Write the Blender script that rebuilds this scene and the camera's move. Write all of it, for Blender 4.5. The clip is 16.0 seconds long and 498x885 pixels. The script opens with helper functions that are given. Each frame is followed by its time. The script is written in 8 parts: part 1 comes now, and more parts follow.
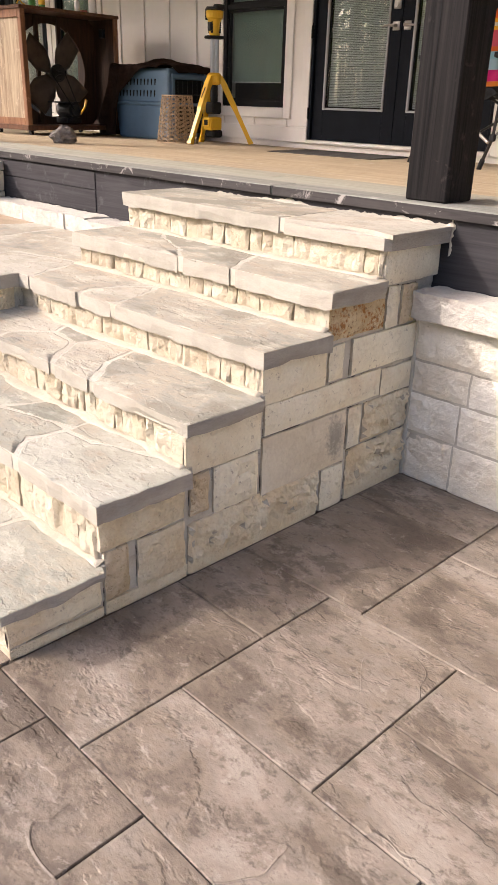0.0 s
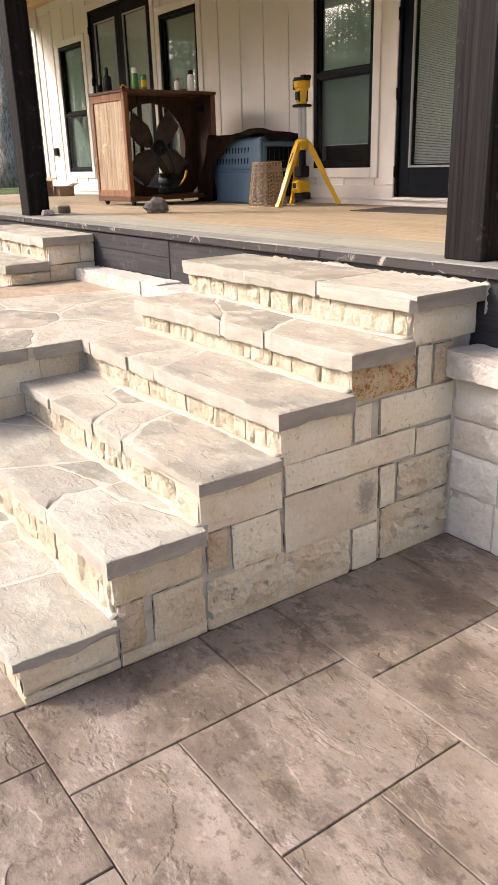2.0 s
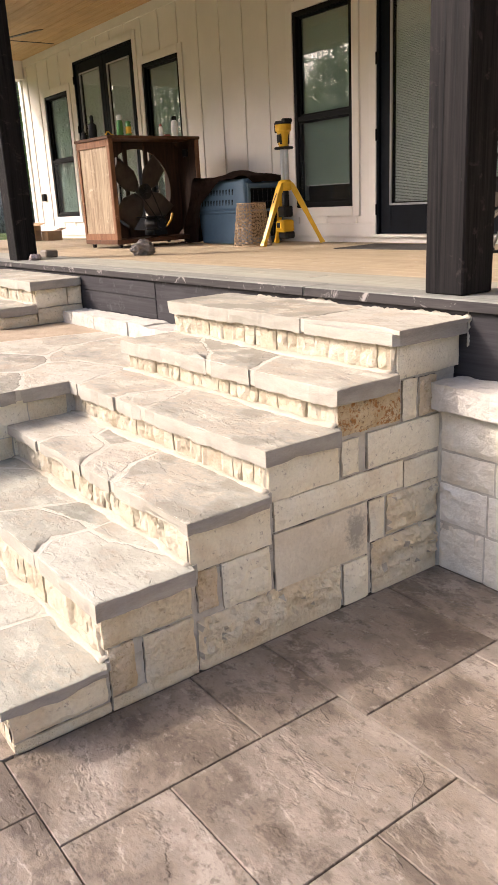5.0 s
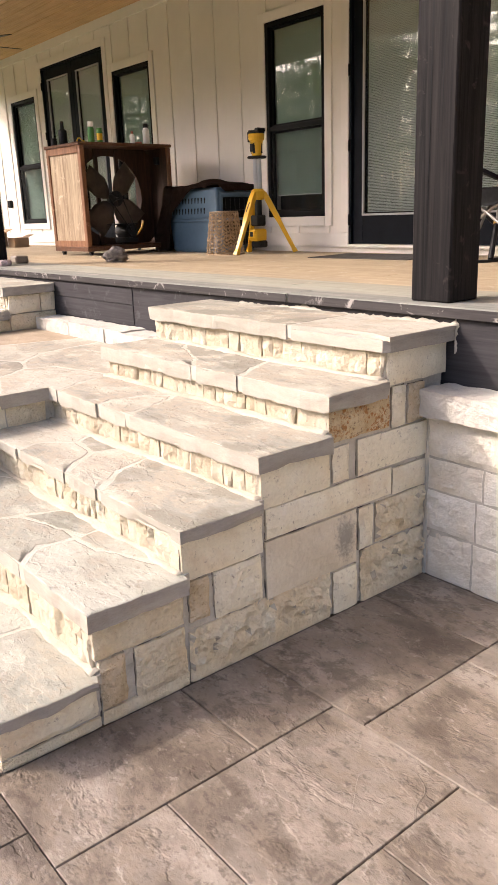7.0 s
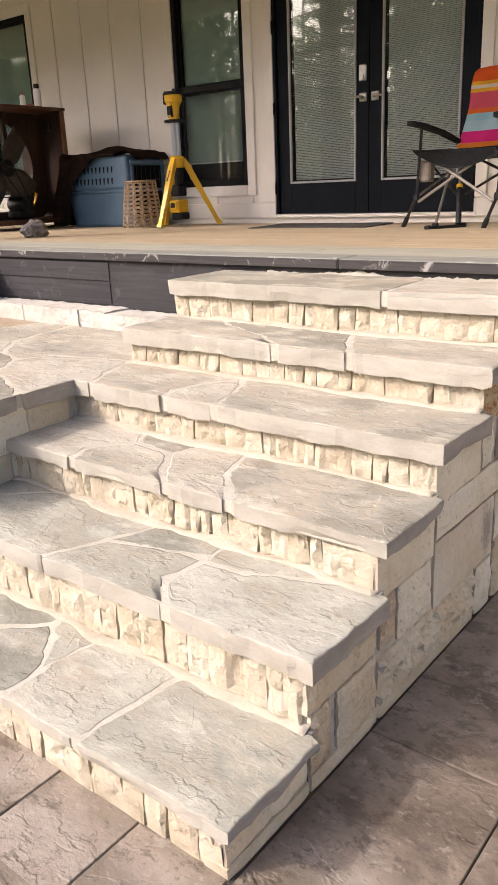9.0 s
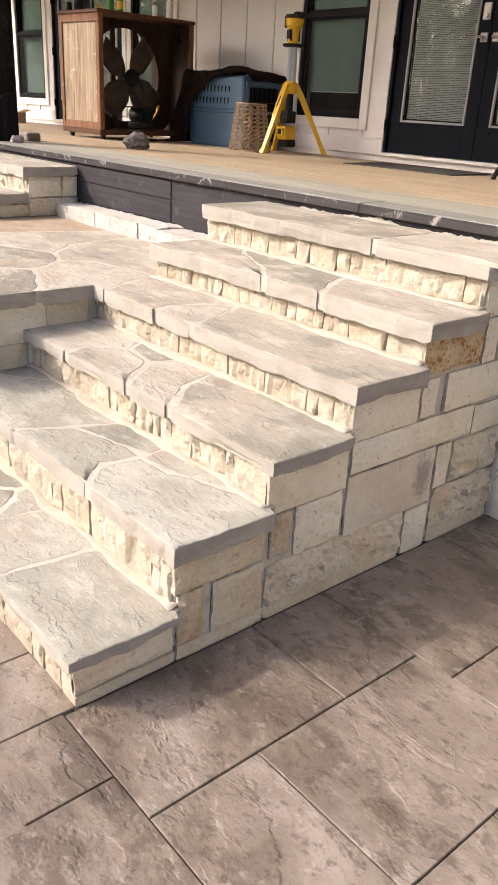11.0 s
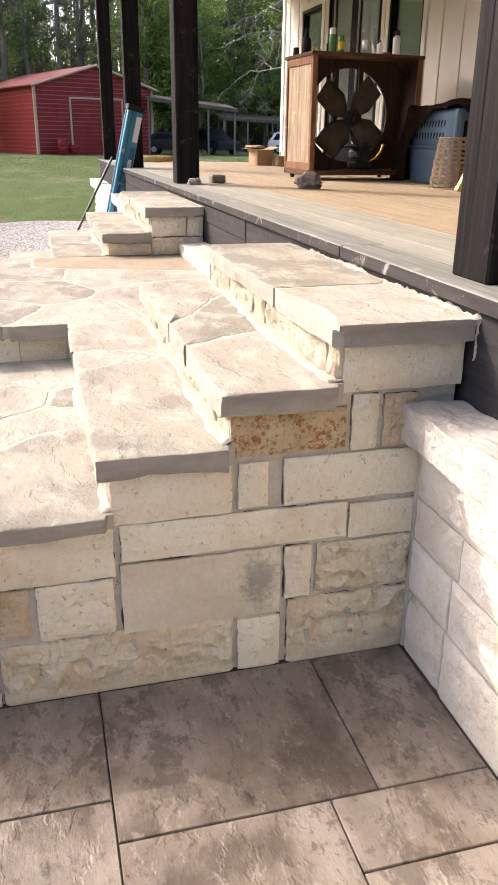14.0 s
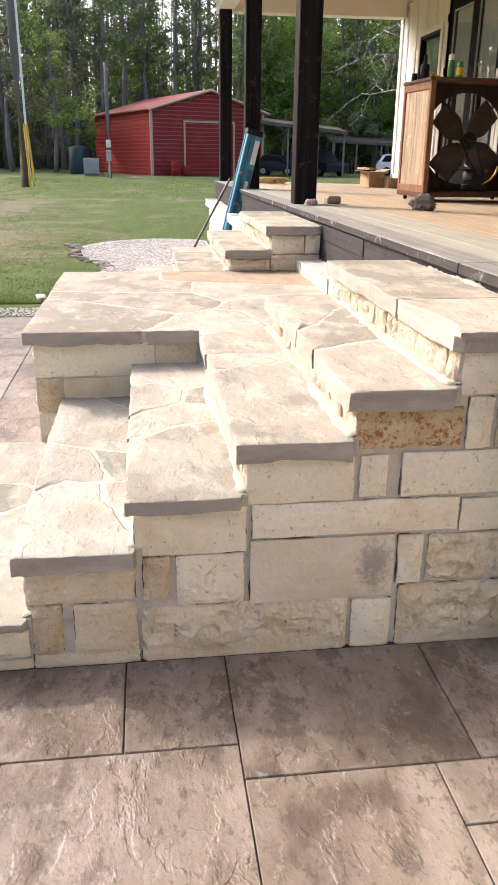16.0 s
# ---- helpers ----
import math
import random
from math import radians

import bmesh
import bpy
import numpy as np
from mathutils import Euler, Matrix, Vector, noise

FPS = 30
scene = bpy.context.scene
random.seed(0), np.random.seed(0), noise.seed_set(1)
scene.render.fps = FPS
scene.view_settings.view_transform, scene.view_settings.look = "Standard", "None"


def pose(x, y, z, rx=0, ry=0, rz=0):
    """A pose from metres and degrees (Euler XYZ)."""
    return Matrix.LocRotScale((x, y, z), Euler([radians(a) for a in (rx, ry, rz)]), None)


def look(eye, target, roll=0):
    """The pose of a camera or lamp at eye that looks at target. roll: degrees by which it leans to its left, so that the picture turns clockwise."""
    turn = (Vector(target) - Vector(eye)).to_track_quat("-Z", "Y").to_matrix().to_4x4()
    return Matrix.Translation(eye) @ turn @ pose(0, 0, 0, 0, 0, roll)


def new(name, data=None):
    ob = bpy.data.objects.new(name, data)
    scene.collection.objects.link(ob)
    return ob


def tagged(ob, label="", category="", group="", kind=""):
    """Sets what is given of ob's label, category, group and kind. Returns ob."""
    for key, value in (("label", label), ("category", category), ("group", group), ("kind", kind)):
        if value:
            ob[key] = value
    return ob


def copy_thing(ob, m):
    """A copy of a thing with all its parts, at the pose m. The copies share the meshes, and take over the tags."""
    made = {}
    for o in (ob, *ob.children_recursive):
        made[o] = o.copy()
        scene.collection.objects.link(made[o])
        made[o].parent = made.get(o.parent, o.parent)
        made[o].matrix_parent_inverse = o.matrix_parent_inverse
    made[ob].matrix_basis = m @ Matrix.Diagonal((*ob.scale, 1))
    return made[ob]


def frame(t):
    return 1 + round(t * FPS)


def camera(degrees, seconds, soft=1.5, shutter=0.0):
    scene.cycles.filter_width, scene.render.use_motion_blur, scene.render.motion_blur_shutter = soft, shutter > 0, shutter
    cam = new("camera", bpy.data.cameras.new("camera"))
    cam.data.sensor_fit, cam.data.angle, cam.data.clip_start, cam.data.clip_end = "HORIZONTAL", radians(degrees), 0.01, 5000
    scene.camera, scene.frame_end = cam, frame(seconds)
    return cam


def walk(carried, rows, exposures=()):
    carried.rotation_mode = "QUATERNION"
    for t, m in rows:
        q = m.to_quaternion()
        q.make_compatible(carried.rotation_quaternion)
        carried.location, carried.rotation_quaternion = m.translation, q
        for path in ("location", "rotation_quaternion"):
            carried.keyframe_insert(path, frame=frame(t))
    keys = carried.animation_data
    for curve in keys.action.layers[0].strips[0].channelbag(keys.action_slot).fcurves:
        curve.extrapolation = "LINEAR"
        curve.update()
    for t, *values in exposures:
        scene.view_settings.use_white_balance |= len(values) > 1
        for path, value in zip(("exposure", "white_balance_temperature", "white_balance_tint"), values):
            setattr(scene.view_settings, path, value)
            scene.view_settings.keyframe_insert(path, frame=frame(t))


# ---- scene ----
cam = camera(35.8, 16.0)
PATH = [
    (0, (1.594, -2.475, 1.376), (0.299, -1.182, 0.569), 1.8),
    (0.5, (1.726, -2.307, 1.395), (0.289, -1.174, 0.587), -0.5),
    (1, (1.794, -2.261, 1.42), (0.288, -1.188, 0.66), -3.0),
    (1.5, (1.838, -2.243, 1.429), (0.308, -1.168, 0.718), -2.7),
    (2, (1.847, -2.255, 1.43), (0.31, -1.175, 0.744), -1.7),
    (2.5, (1.838, -2.267, 1.43), (0.282, -1.207, 0.757), -1.2),
    (3, (1.829, -2.27, 1.43), (0.257, -1.231, 0.762), -1.0),
    (3.5, (1.825, -2.27, 1.431), (0.241, -1.242, 0.772), -1.2),
    (4, (1.82, -2.275, 1.428), (0.239, -1.233, 0.785), -1.7),
    (4.5, (1.846, -2.259, 1.43), (0.281, -1.178, 0.812), -2.3),
    (4.7, (1.86, -2.242, 1.431), (0.302, -1.146, 0.822), -2.6),
    (6.8, (1.818, -2.265, 1.418), (0.317, -1.071, 0.85), -2.4),
    (7, (1.778, -2.295, 1.412), (0.282, -1.098, 0.837), -2.1),
    (7.5, (1.593, -2.421, 1.405), (0.117, -1.207, 0.816), -2.2),
    (8, (1.352, -2.512, 1.388), (-0.08, -1.256, 0.78), -2.5),
    (8.5, (1.073, -2.498, 1.377), (-0.28, -1.153, 0.774), -3.3),
    (9, (0.826, -2.645, 1.347), (-0.367, -1.17, 0.712), -2.5),
    (9.2, (0.774, -2.692, 1.358), (-0.339, -1.17, 0.69), -1.6),
    (9.75, (0.76, -2.80, 1.37), (-0.262, -1.235, 0.65), 0.2),
    (10.3, (0.98, -2.73, 1.385), (-0.153, -1.248, 0.615), 1.9),
    (11.3, (1.512, -2.246, 1.391), (0.055, -1.139, 0.582), 3.2),
    (11.5, (1.577, -2.1, 1.389), (0.088, -1.044, 0.572), 3.2),
    (12, (1.619, -1.817, 1.369), (0.072, -0.869, 0.528), 5.5),
    (12.5, (1.6, -1.533, 1.382), (-0.016, -0.712, 0.537), 6.5),
    (13, (1.695, -1.261, 1.405), (0.01, -0.56, 0.588), 4.5),
    (13.5, (1.686, -1.102, 1.419), (-0.061, -0.51, 0.647), 2.0),
    (14, (1.742, -0.952, 1.399), (-0.053, -0.467, 0.663), 0.7),
    (14.5, (1.793, -0.889, 1.403), (-0.028, -0.48, 0.683), 0.1),
    (15, (1.851, -0.938, 1.411), (0.019, -0.568, 0.7), 0.1),
    (15.5, (1.924, -1.029, 1.403), (0.079, -0.706, 0.702), 0.4),
    (16, (1.958, -1.09, 1.408), (0.098, -0.84, 0.715), 0.7),
]
walk(cam, [(t, look(eye, target, roll)) for t, eye, target, roll in PATH], [(0, 1.06, 6400, 17), (1.5, 1.15, 6390, 17), (4.7, 1.16, 6430, 17), (7.0, 1.19, 6460, 18), (9.2, 0.95, 6340, 17), (11.5, 1.03, 6430, 17), (12.5, 1.07, 6470, 17), (14, 1.31, 6420, 17), (16, 1.31, 6410, 17)])


# ---- world, sun ----
world = bpy.data.worlds.new("world")
scene.world = world
world.use_nodes = True
wn = world.node_tree.nodes
sky = wn.new("ShaderNodeTexSky")
sky.sky_type = "NISHITA"
sky.sun_disc = False
SUN_FROM = Vector((-0.90, -1.15, 1.0)).normalized()
sky.sun_elevation = math.asin(SUN_FROM.z)
sky.sun_rotation = math.atan2(SUN_FROM.x, SUN_FROM.y)
sky.air_density, sky.dust_density, sky.ozone_density = 0.7, 4.5, 0.5
wn["Background"].inputs[1].default_value = 0.195
world.node_tree.links.new(sky.outputs[0], wn["Background"].inputs[0])
sun = new("sun", bpy.data.lights.new("sun", "SUN"))
sun.data.energy, sun.data.angle, sun.data.color = 1.50, radians(0.55), (1.0, 0.935, 0.835)
sun.matrix_world = look(SUN_FROM * 30, (0, 0, 0))


# ---- materials ----
def nodes_of(name):
    m = bpy.data.materials.new(name)
    m.use_nodes = True
    return m, m.node_tree.nodes, m.node_tree.links, m.node_tree.nodes["Principled BSDF"]


def place(n, l, rnd=True, stretch=(1, 1, 1)):
    """World place, shifted by each object's random number, as texture coordinates."""
    geo = n.new("ShaderNodeNewGeometry")
    mp = n.new("ShaderNodeMapping")
    mp.inputs["Scale"].default_value = stretch
    if rnd:
        info = n.new("ShaderNodeObjectInfo")
        sc = n.new("ShaderNodeVectorMath")
        sc.operation = "SCALE"
        sc.inputs[0].default_value = (37.0, 17.0, 53.0)
        l.new(info.outputs["Random"], sc.inputs["Scale"])
        add = n.new("ShaderNodeVectorMath")
        add.operation = "ADD"
        l.new(geo.outputs["Position"], add.inputs[0])
        l.new(sc.outputs[0], add.inputs[1])
        l.new(add.outputs[0], mp.inputs[0])
    else:
        l.new(geo.outputs["Position"], mp.inputs[0])
    return mp.outputs[0]


def noise_tex(n, l, co, scale, detail=4.0, rough=0.55, distort=0.0):
    t = n.new("ShaderNodeTexNoise")
    t.inputs["Scale"].default_value = scale
    t.inputs["Detail"].default_value = detail
    t.inputs["Roughness"].default_value = rough
    t.inputs["Distortion"].default_value = distort
    l.new(co, t.inputs["Vector"])
    return t.outputs["Fac"]


def ramp(n, l, fac, stops):
    r = n.new("ShaderNodeValToRGB")
    e = r.color_ramp.elements
    while len(e) < len(stops):
        e.new(0.5)
    for k, (p, c) in enumerate(stops):
        e[k].position = p
        e[k].color = (*c, 1) if len(c) == 3 else c
    l.new(fac, r.inputs[0])
    return r.outputs[0]


def mix(n, l, fac, a, b, mode="MIX"):
    x = n.new("ShaderNodeMix")
    x.data_type, x.blend_type = "RGBA", mode
    for sock, v in ((x.inputs[0], fac), (x.inputs[6], a), (x.inputs[7], b)):
        if isinstance(v, (int, float)):
            sock.default_value = v
        elif isinstance(v, tuple):
            sock.default_value = (*v, 1)
        else:
            l.new(v, sock)
    return x.outputs[2]


def bump(n, l, b, heights):
    """Chains bumps; heights are (value, strength, distance)."""
    last = None
    for h, s, d in heights:
        k = n.new("ShaderNodeBump")
        k.inputs["Strength"].default_value = s
        k.inputs["Distance"].default_value = d
        l.new(h, k.inputs["Height"])
        if last:
            l.new(last, k.inputs["Normal"])
        last = k.outputs[0]
    l.new(last, b.inputs["Normal"])


def terraces(n, l, co, scale, steps=7, distort=0.45):
    """Heights in thin layers, like cleft slate."""
    f = noise_tex(n, l, co, scale, 6, 0.6, distort)
    stops = []
    for i in range(steps):
        p = 0.25 + 0.5 * i / steps
        stops += [(p, grey(i / steps)), (p + 0.42 / steps, grey((i + 0.35) / steps))]
    return ramp(n, l, f, stops[:30])


def grey(v):
    return (v, v, v)


def stone(name, tones, spread, rough=0.85, scale=6.0, bumps=((14, 0.5, 0.01), (70, 0.4, 0.003)), stretch=(1, 1, 1), stain=(0.25, 0.18, 0.1), stain_amount=0.35, layers=None, speck=None, patch=None, tight=0.3, crease=None):
    """Stone whose pieces differ in tone; tones: dark to light, spread: how far pieces differ."""
    m, n, l, b = nodes_of(name)
    co = place(n, l, True, stretch)
    info = n.new("ShaderNodeObjectInfo")
    big = noise_tex(n, l, co, scale, 5, 0.6, 0.25)
    mixv = n.new("ShaderNodeMath")
    mixv.operation = "MULTIPLY_ADD"
    l.new(info.outputs["Random"], mixv.inputs[0])
    mixv.inputs[1].default_value = spread
    sh = n.new("ShaderNodeMath")
    sh.operation = "SUBTRACT"
    l.new(big, sh.inputs[0])
    sh.inputs[1].default_value = spread * 0.5
    l.new(sh.outputs[0], mixv.inputs[2])
    k = len(tones)
    col = ramp(n, l, mixv.outputs[0], [(tight + (1 - 2 * tight) * i / (k - 1), t) for i, t in enumerate(tones)])
    st = noise_tex(n, l, co, scale * 0.6, 6, 0.7, 0.4)
    stf = ramp(n, l, st, [(0.52, grey(0)), (0.72, grey(stain_amount))])
    col = mix(n, l, stf, col, stain)
    fine = noise_tex(n, l, co, 90, 3, 0.6)
    col = mix(n, l, 0.35, col, ramp(n, l, fine, [(0.3, grey(0.75)), (0.7, grey(1.0))]), "MULTIPLY")
    for size, least, amount, tint in (speck if speck and isinstance(speck[0], tuple) else [speck] if speck else []):
        sp = noise_tex(n, l, co, size, 7, 0.75, 0.2)
        col = mix(n, l, ramp(n, l, sp, [(least, grey(0)), (least + 0.06, grey(amount))]), col, tint)
    if patch:
        geo = n.new("ShaderNodeNewGeometry")
        mp = n.new("ShaderNodeMapping")
        mp.vector_type = "TEXTURE"
        mp.inputs["Location"].default_value, mp.inputs["Scale"].default_value = patch[0], patch[1]
        l.new(geo.outputs["Position"], mp.inputs[0])
        ln = n.new("ShaderNodeVectorMath")
        ln.operation = "LENGTH"
        l.new(mp.outputs[0], ln.inputs[0])
        ragged = n.new("ShaderNodeMath")
        ragged.operation = "MULTIPLY_ADD"
        l.new(noise_tex(n, l, geo.outputs["Position"], 45, 6, 0.75), ragged.inputs[0])
        ragged.inputs[1].default_value = -2.6
        l.new(ln.outputs["Value"], ragged.inputs[2])
        mr = n.new("ShaderNodeMapRange")
        mr.inputs[1].default_value, mr.inputs[2].default_value = -0.2, -0.9
        mr.inputs[3].default_value, mr.inputs[4].default_value = 0.0, 0.62
        l.new(ragged.outputs[0], mr.inputs[0])
        col = mix(n, l, mr.outputs[0], col, patch[2])
    heights = [(noise_tex(n, l, co, s, 6, 0.65, 0.15), a, d) for s, a, d in bumps]
    if layers:
        h = terraces(n, l, co, layers[0], layers[4] if len(layers) > 4 else 7, 0.2)
        heights.insert(0, (h, layers[1], layers[2]))
        col = mix(n, l, layers[3], col, ramp(n, l, h, [(0.0, grey(0.62)), (0.5, grey(0.95)), (1.0, grey(1.0))]), "MULTIPLY")
    if crease:
        # sparse curving ridges, each with a dark line along its foot
        v = noise_tex(n, l, co, crease[0], 2.5, 0.5, 1.6)
        w = crease[1]
        line = ramp(n, l, v, [(0.5 - w, grey(0)), (0.5, grey(1)), (0.5 + 0.3 * w, grey(0.15)), (0.5 + 3 * w, grey(0))])
        where = ramp(n, l, noise_tex(n, l, co, crease[0] * 0.9, 2, 0.5), [(0.56, grey(0)), (0.66, grey(1))])
        ridge = mix(n, l, 1.0, line, where, "MULTIPLY")
        heights.append((ridge, crease[2], crease[3]))
        foot = mix(n, l, 1.0, ramp(n, l, v, [(0.5, grey(0)), (0.5 + 0.8 * w, grey(crease[4])), (0.5 + 3 * w, grey(0))]), where, "MULTIPLY")
        col = mix(n, l, foot, col, (0.10, 0.083, 0.068))
    l.new(col, b.inputs["Base Color"])
    b.inputs["Roughness"].default_value = rough
    b.inputs["Specular IOR Level"].default_value = 0.25
    bump(n, l, b, heights)
    return m


def wood(name, dark, light, grain=(2.0, 30.0, 30.0), rough=0.6, rnd=True, contrast=(0.3, 0.7), bstr=0.3, wear=None, spec=0.35):
    m, n, l, b = nodes_of(name)
    co = place(n, l, rnd, grain)
    g = noise_tex(n, l, co, 1.0, 6, 0.65, 1.0)
    col = ramp(n, l, g, [(contrast[0], dark), (contrast[1], light)])
    plain = place(n, l, rnd)
    blot = noise_tex(n, l, plain, 3.0, 4, 0.6)
    col = mix(n, l, 0.5, col, ramp(n, l, blot, [(0.3, grey(0.7)), (0.7, grey(1.0))]), "MULTIPLY")
    if wear:
        w = noise_tex(n, l, plain, 9.0, 6, 0.7, 1.0)
        col = mix(n, l, ramp(n, l, w, [(0.58, grey(0)), (0.68, grey(0.7))]), col, wear)
    l.new(col, b.inputs["Base Color"])
    b.inputs["Roughness"].default_value = rough
    b.inputs["Specular IOR Level"].default_value = spec
    bump(n, l, b, [(g, bstr, 0.003)])
    return m


def paint(name, c, rough=0.5, metallic=0.0, vary=0.12, scale=5.0, bstr=0.08, bscale=120, spec=0.5):
    m, n, l, b = nodes_of(name)
    co = place(n, l, False)
    f = noise_tex(n, l, co, scale, 5, 0.6)
    col = mix(n, l, ramp(n, l, f, [(0.3, grey(0)), (0.7, grey(1))]), tuple(v * (1 - vary) for v in c), tuple(min(1.0, v * (1 + vary)) for v in c))
    l.new(col, b.inputs["Base Color"])
    b.inputs["Roughness"].default_value = rough
    b.inputs["Metallic"].default_value = metallic
    b.inputs["Specular IOR Level"].default_value = spec
    bump(n, l, b, [(noise_tex(n, l, co, bscale, 3), bstr, 0.002)])
    return m


FLAG = stone("flagstone", [(0.272, 0.252, 0.200), (0.335, 0.321, 0.265), (0.400, 0.352, 0.272), (0.372, 0.347, 0.282), (0.425, 0.392, 0.315), (0.462, 0.432, 0.355)], 0.34, 0.8, 4.5,
             ((9, 0.6, 0.014), (34, 0.45, 0.005), (90, 0.35, 0.0025)), stretch=(0.8, 1.25, 1.05), stain=(0.43, 0.335, 0.235), stain_amount=0.75, layers=(3.6, 0.9, 0.012, 0.3, 4), crease=(2.2, 0.010, 0.3, 0.008, 0.12), speck=((8, 0.54, 0.5, (0.30, 0.285, 0.235)), (30, 0.59, 0.6, (0.25, 0.195, 0.14)), (9, 0.55, 0.5, (0.53, 0.49, 0.395))), tight=0.36)
# the flagstone toned greyer and darker, for the two lowest treads
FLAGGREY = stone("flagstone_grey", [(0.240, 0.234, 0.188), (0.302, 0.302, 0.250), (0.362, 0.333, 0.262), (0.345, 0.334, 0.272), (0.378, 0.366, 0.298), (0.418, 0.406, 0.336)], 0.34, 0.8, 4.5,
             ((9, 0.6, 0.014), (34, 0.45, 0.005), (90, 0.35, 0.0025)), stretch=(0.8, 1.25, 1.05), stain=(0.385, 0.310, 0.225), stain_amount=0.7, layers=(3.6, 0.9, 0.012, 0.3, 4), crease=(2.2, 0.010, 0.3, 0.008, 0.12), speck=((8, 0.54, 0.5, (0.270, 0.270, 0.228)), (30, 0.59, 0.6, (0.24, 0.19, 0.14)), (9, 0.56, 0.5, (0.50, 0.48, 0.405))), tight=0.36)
FLAGTAN = stone("flagstone_tan", [(0.30, 0.235, 0.16), (0.38, 0.30, 0.21), (0.43, 0.35, 0.25)], 0.1, 0.85, 6.0, ((9, 0.8, 0.02), (34, 0.4, 0.005)), stain=(0.30, 0.24, 0.17), stain_amount=0.6, layers=(4.4, 0.5, 0.012, 0.25, 3))
FLAGEND = stone("flagstone_end", [(0.294, 0.271, 0.233), (0.380, 0.351, 0.304), (0.437, 0.404, 0.351)], 0.1, 0.85, 5.0,
                ((14, 0.6, 0.012), (60, 0.6, 0.004)), stretch=(1, 1, 3.0), stain=(0.285, 0.237, 0.180), stain_amount=0.5)
FLAGNOSE = stone("flagstone_nose", [(0.335, 0.312, 0.260), (0.405, 0.379, 0.321), (0.437, 0.414, 0.353)], 0.12, 0.85, 5.0,
                 ((12, 0.4, 0.010), (60, 0.4, 0.003)), stretch=(1, 1, 3.0), stain=(0.36, 0.31, 0.24), stain_amount=0.4)
FRESHBREAK = stone("fresh_broken_stone", [(0.40, 0.372, 0.31), (0.455, 0.427, 0.362), (0.495, 0.468, 0.40)], 0.1, 0.9, 7.0, ((16, 0.6, 0.010), (60, 0.5, 0.003)), stain=(0.43, 0.36, 0.26), stain_amount=0.4)
# fine dark specks on the end-wall stones paint in the shade of small pits
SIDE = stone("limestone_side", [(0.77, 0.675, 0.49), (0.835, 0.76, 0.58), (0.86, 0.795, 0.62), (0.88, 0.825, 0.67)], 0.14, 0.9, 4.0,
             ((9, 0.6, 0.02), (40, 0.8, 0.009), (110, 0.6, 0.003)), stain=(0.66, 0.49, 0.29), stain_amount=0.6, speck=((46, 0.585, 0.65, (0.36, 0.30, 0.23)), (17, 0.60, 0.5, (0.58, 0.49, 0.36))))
OCHRE = stone("limestone_ochre", [(0.60, 0.46, 0.27), (0.73, 0.60, 0.41), (0.81, 0.71, 0.54)], 0.06, 0.9, 7.0,
              ((12, 0.8, 0.03), (40, 1.0, 0.018)), stain=(0.52, 0.36, 0.17), stain_amount=0.6, speck=(52, 0.56, 0.6, (0.38, 0.26, 0.14)))
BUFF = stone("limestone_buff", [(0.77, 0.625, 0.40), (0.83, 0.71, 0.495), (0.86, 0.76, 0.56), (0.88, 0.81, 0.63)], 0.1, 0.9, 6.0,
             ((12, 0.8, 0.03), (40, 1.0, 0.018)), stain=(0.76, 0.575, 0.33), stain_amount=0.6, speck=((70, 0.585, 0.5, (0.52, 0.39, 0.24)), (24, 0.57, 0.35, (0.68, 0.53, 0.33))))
RUSTY = stone("limestone_rusty", [(0.50, 0.38, 0.22), (0.62, 0.50, 0.31), (0.66, 0.58, 0.42)], 0.1, 0.9, 7.0,
              ((12, 0.6, 0.02), (45, 0.8, 0.008)), stain=(0.50, 0.31, 0.11), stain_amount=0.8, speck=((20, 0.525, 0.9, (0.34, 0.145, 0.035)), (55, 0.55, 0.75, (0.17, 0.10, 0.055))))
STAINED = stone("limestone_stained", [(0.66, 0.575, 0.43), (0.74, 0.67, 0.53), (0.79, 0.73, 0.60)], 0.2, 0.9, 4.0,
                ((9, 0.6, 0.02), (40, 0.8, 0.009)), stain=(0.58, 0.46, 0.30), stain_amount=0.3, patch=((0.0, -0.45, 0.285), (0.2, 0.062, 0.085), (0.17, 0.165, 0.155)))
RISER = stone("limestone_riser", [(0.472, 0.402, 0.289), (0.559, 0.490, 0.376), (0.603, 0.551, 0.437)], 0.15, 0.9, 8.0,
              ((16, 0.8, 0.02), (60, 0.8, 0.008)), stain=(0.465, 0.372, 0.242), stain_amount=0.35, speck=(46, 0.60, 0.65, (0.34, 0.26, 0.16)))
MORTAR = stone("mortar", [(0.46, 0.42, 0.345), (0.565, 0.524, 0.438), (0.63, 0.59, 0.50)], 0.0, 0.95, 9.0, ((30, 0.7, 0.01), (120, 0.6, 0.003)), stain=(0.28, 0.25, 0.20), stain_amount=0.6, speck=(28, 0.62, 0.8, (0.13, 0.11, 0.09)))
GROUT = stone("grout", [(0.43, 0.398, 0.325), (0.495, 0.462, 0.385), (0.545, 0.512, 0.435)], 0.0, 0.95, 7.0, ((30, 0.5, 0.008), (120, 0.5, 0.003)), stain=(0.405, 0.361, 0.290), stain_amount=0.6)
WHITESTONE = stone("white_painted_stone", [(0.455, 0.422, 0.365), (0.545, 0.510, 0.448), (0.600, 0.565, 0.495)], 0.1, 0.85, 7.0,
                   ((10, 0.7, 0.025), (40, 0.9, 0.010)), stain=(0.450, 0.405, 0.342), stain_amount=0.5, speck=(30, 0.64, 0.5, (0.42, 0.37, 0.30)))
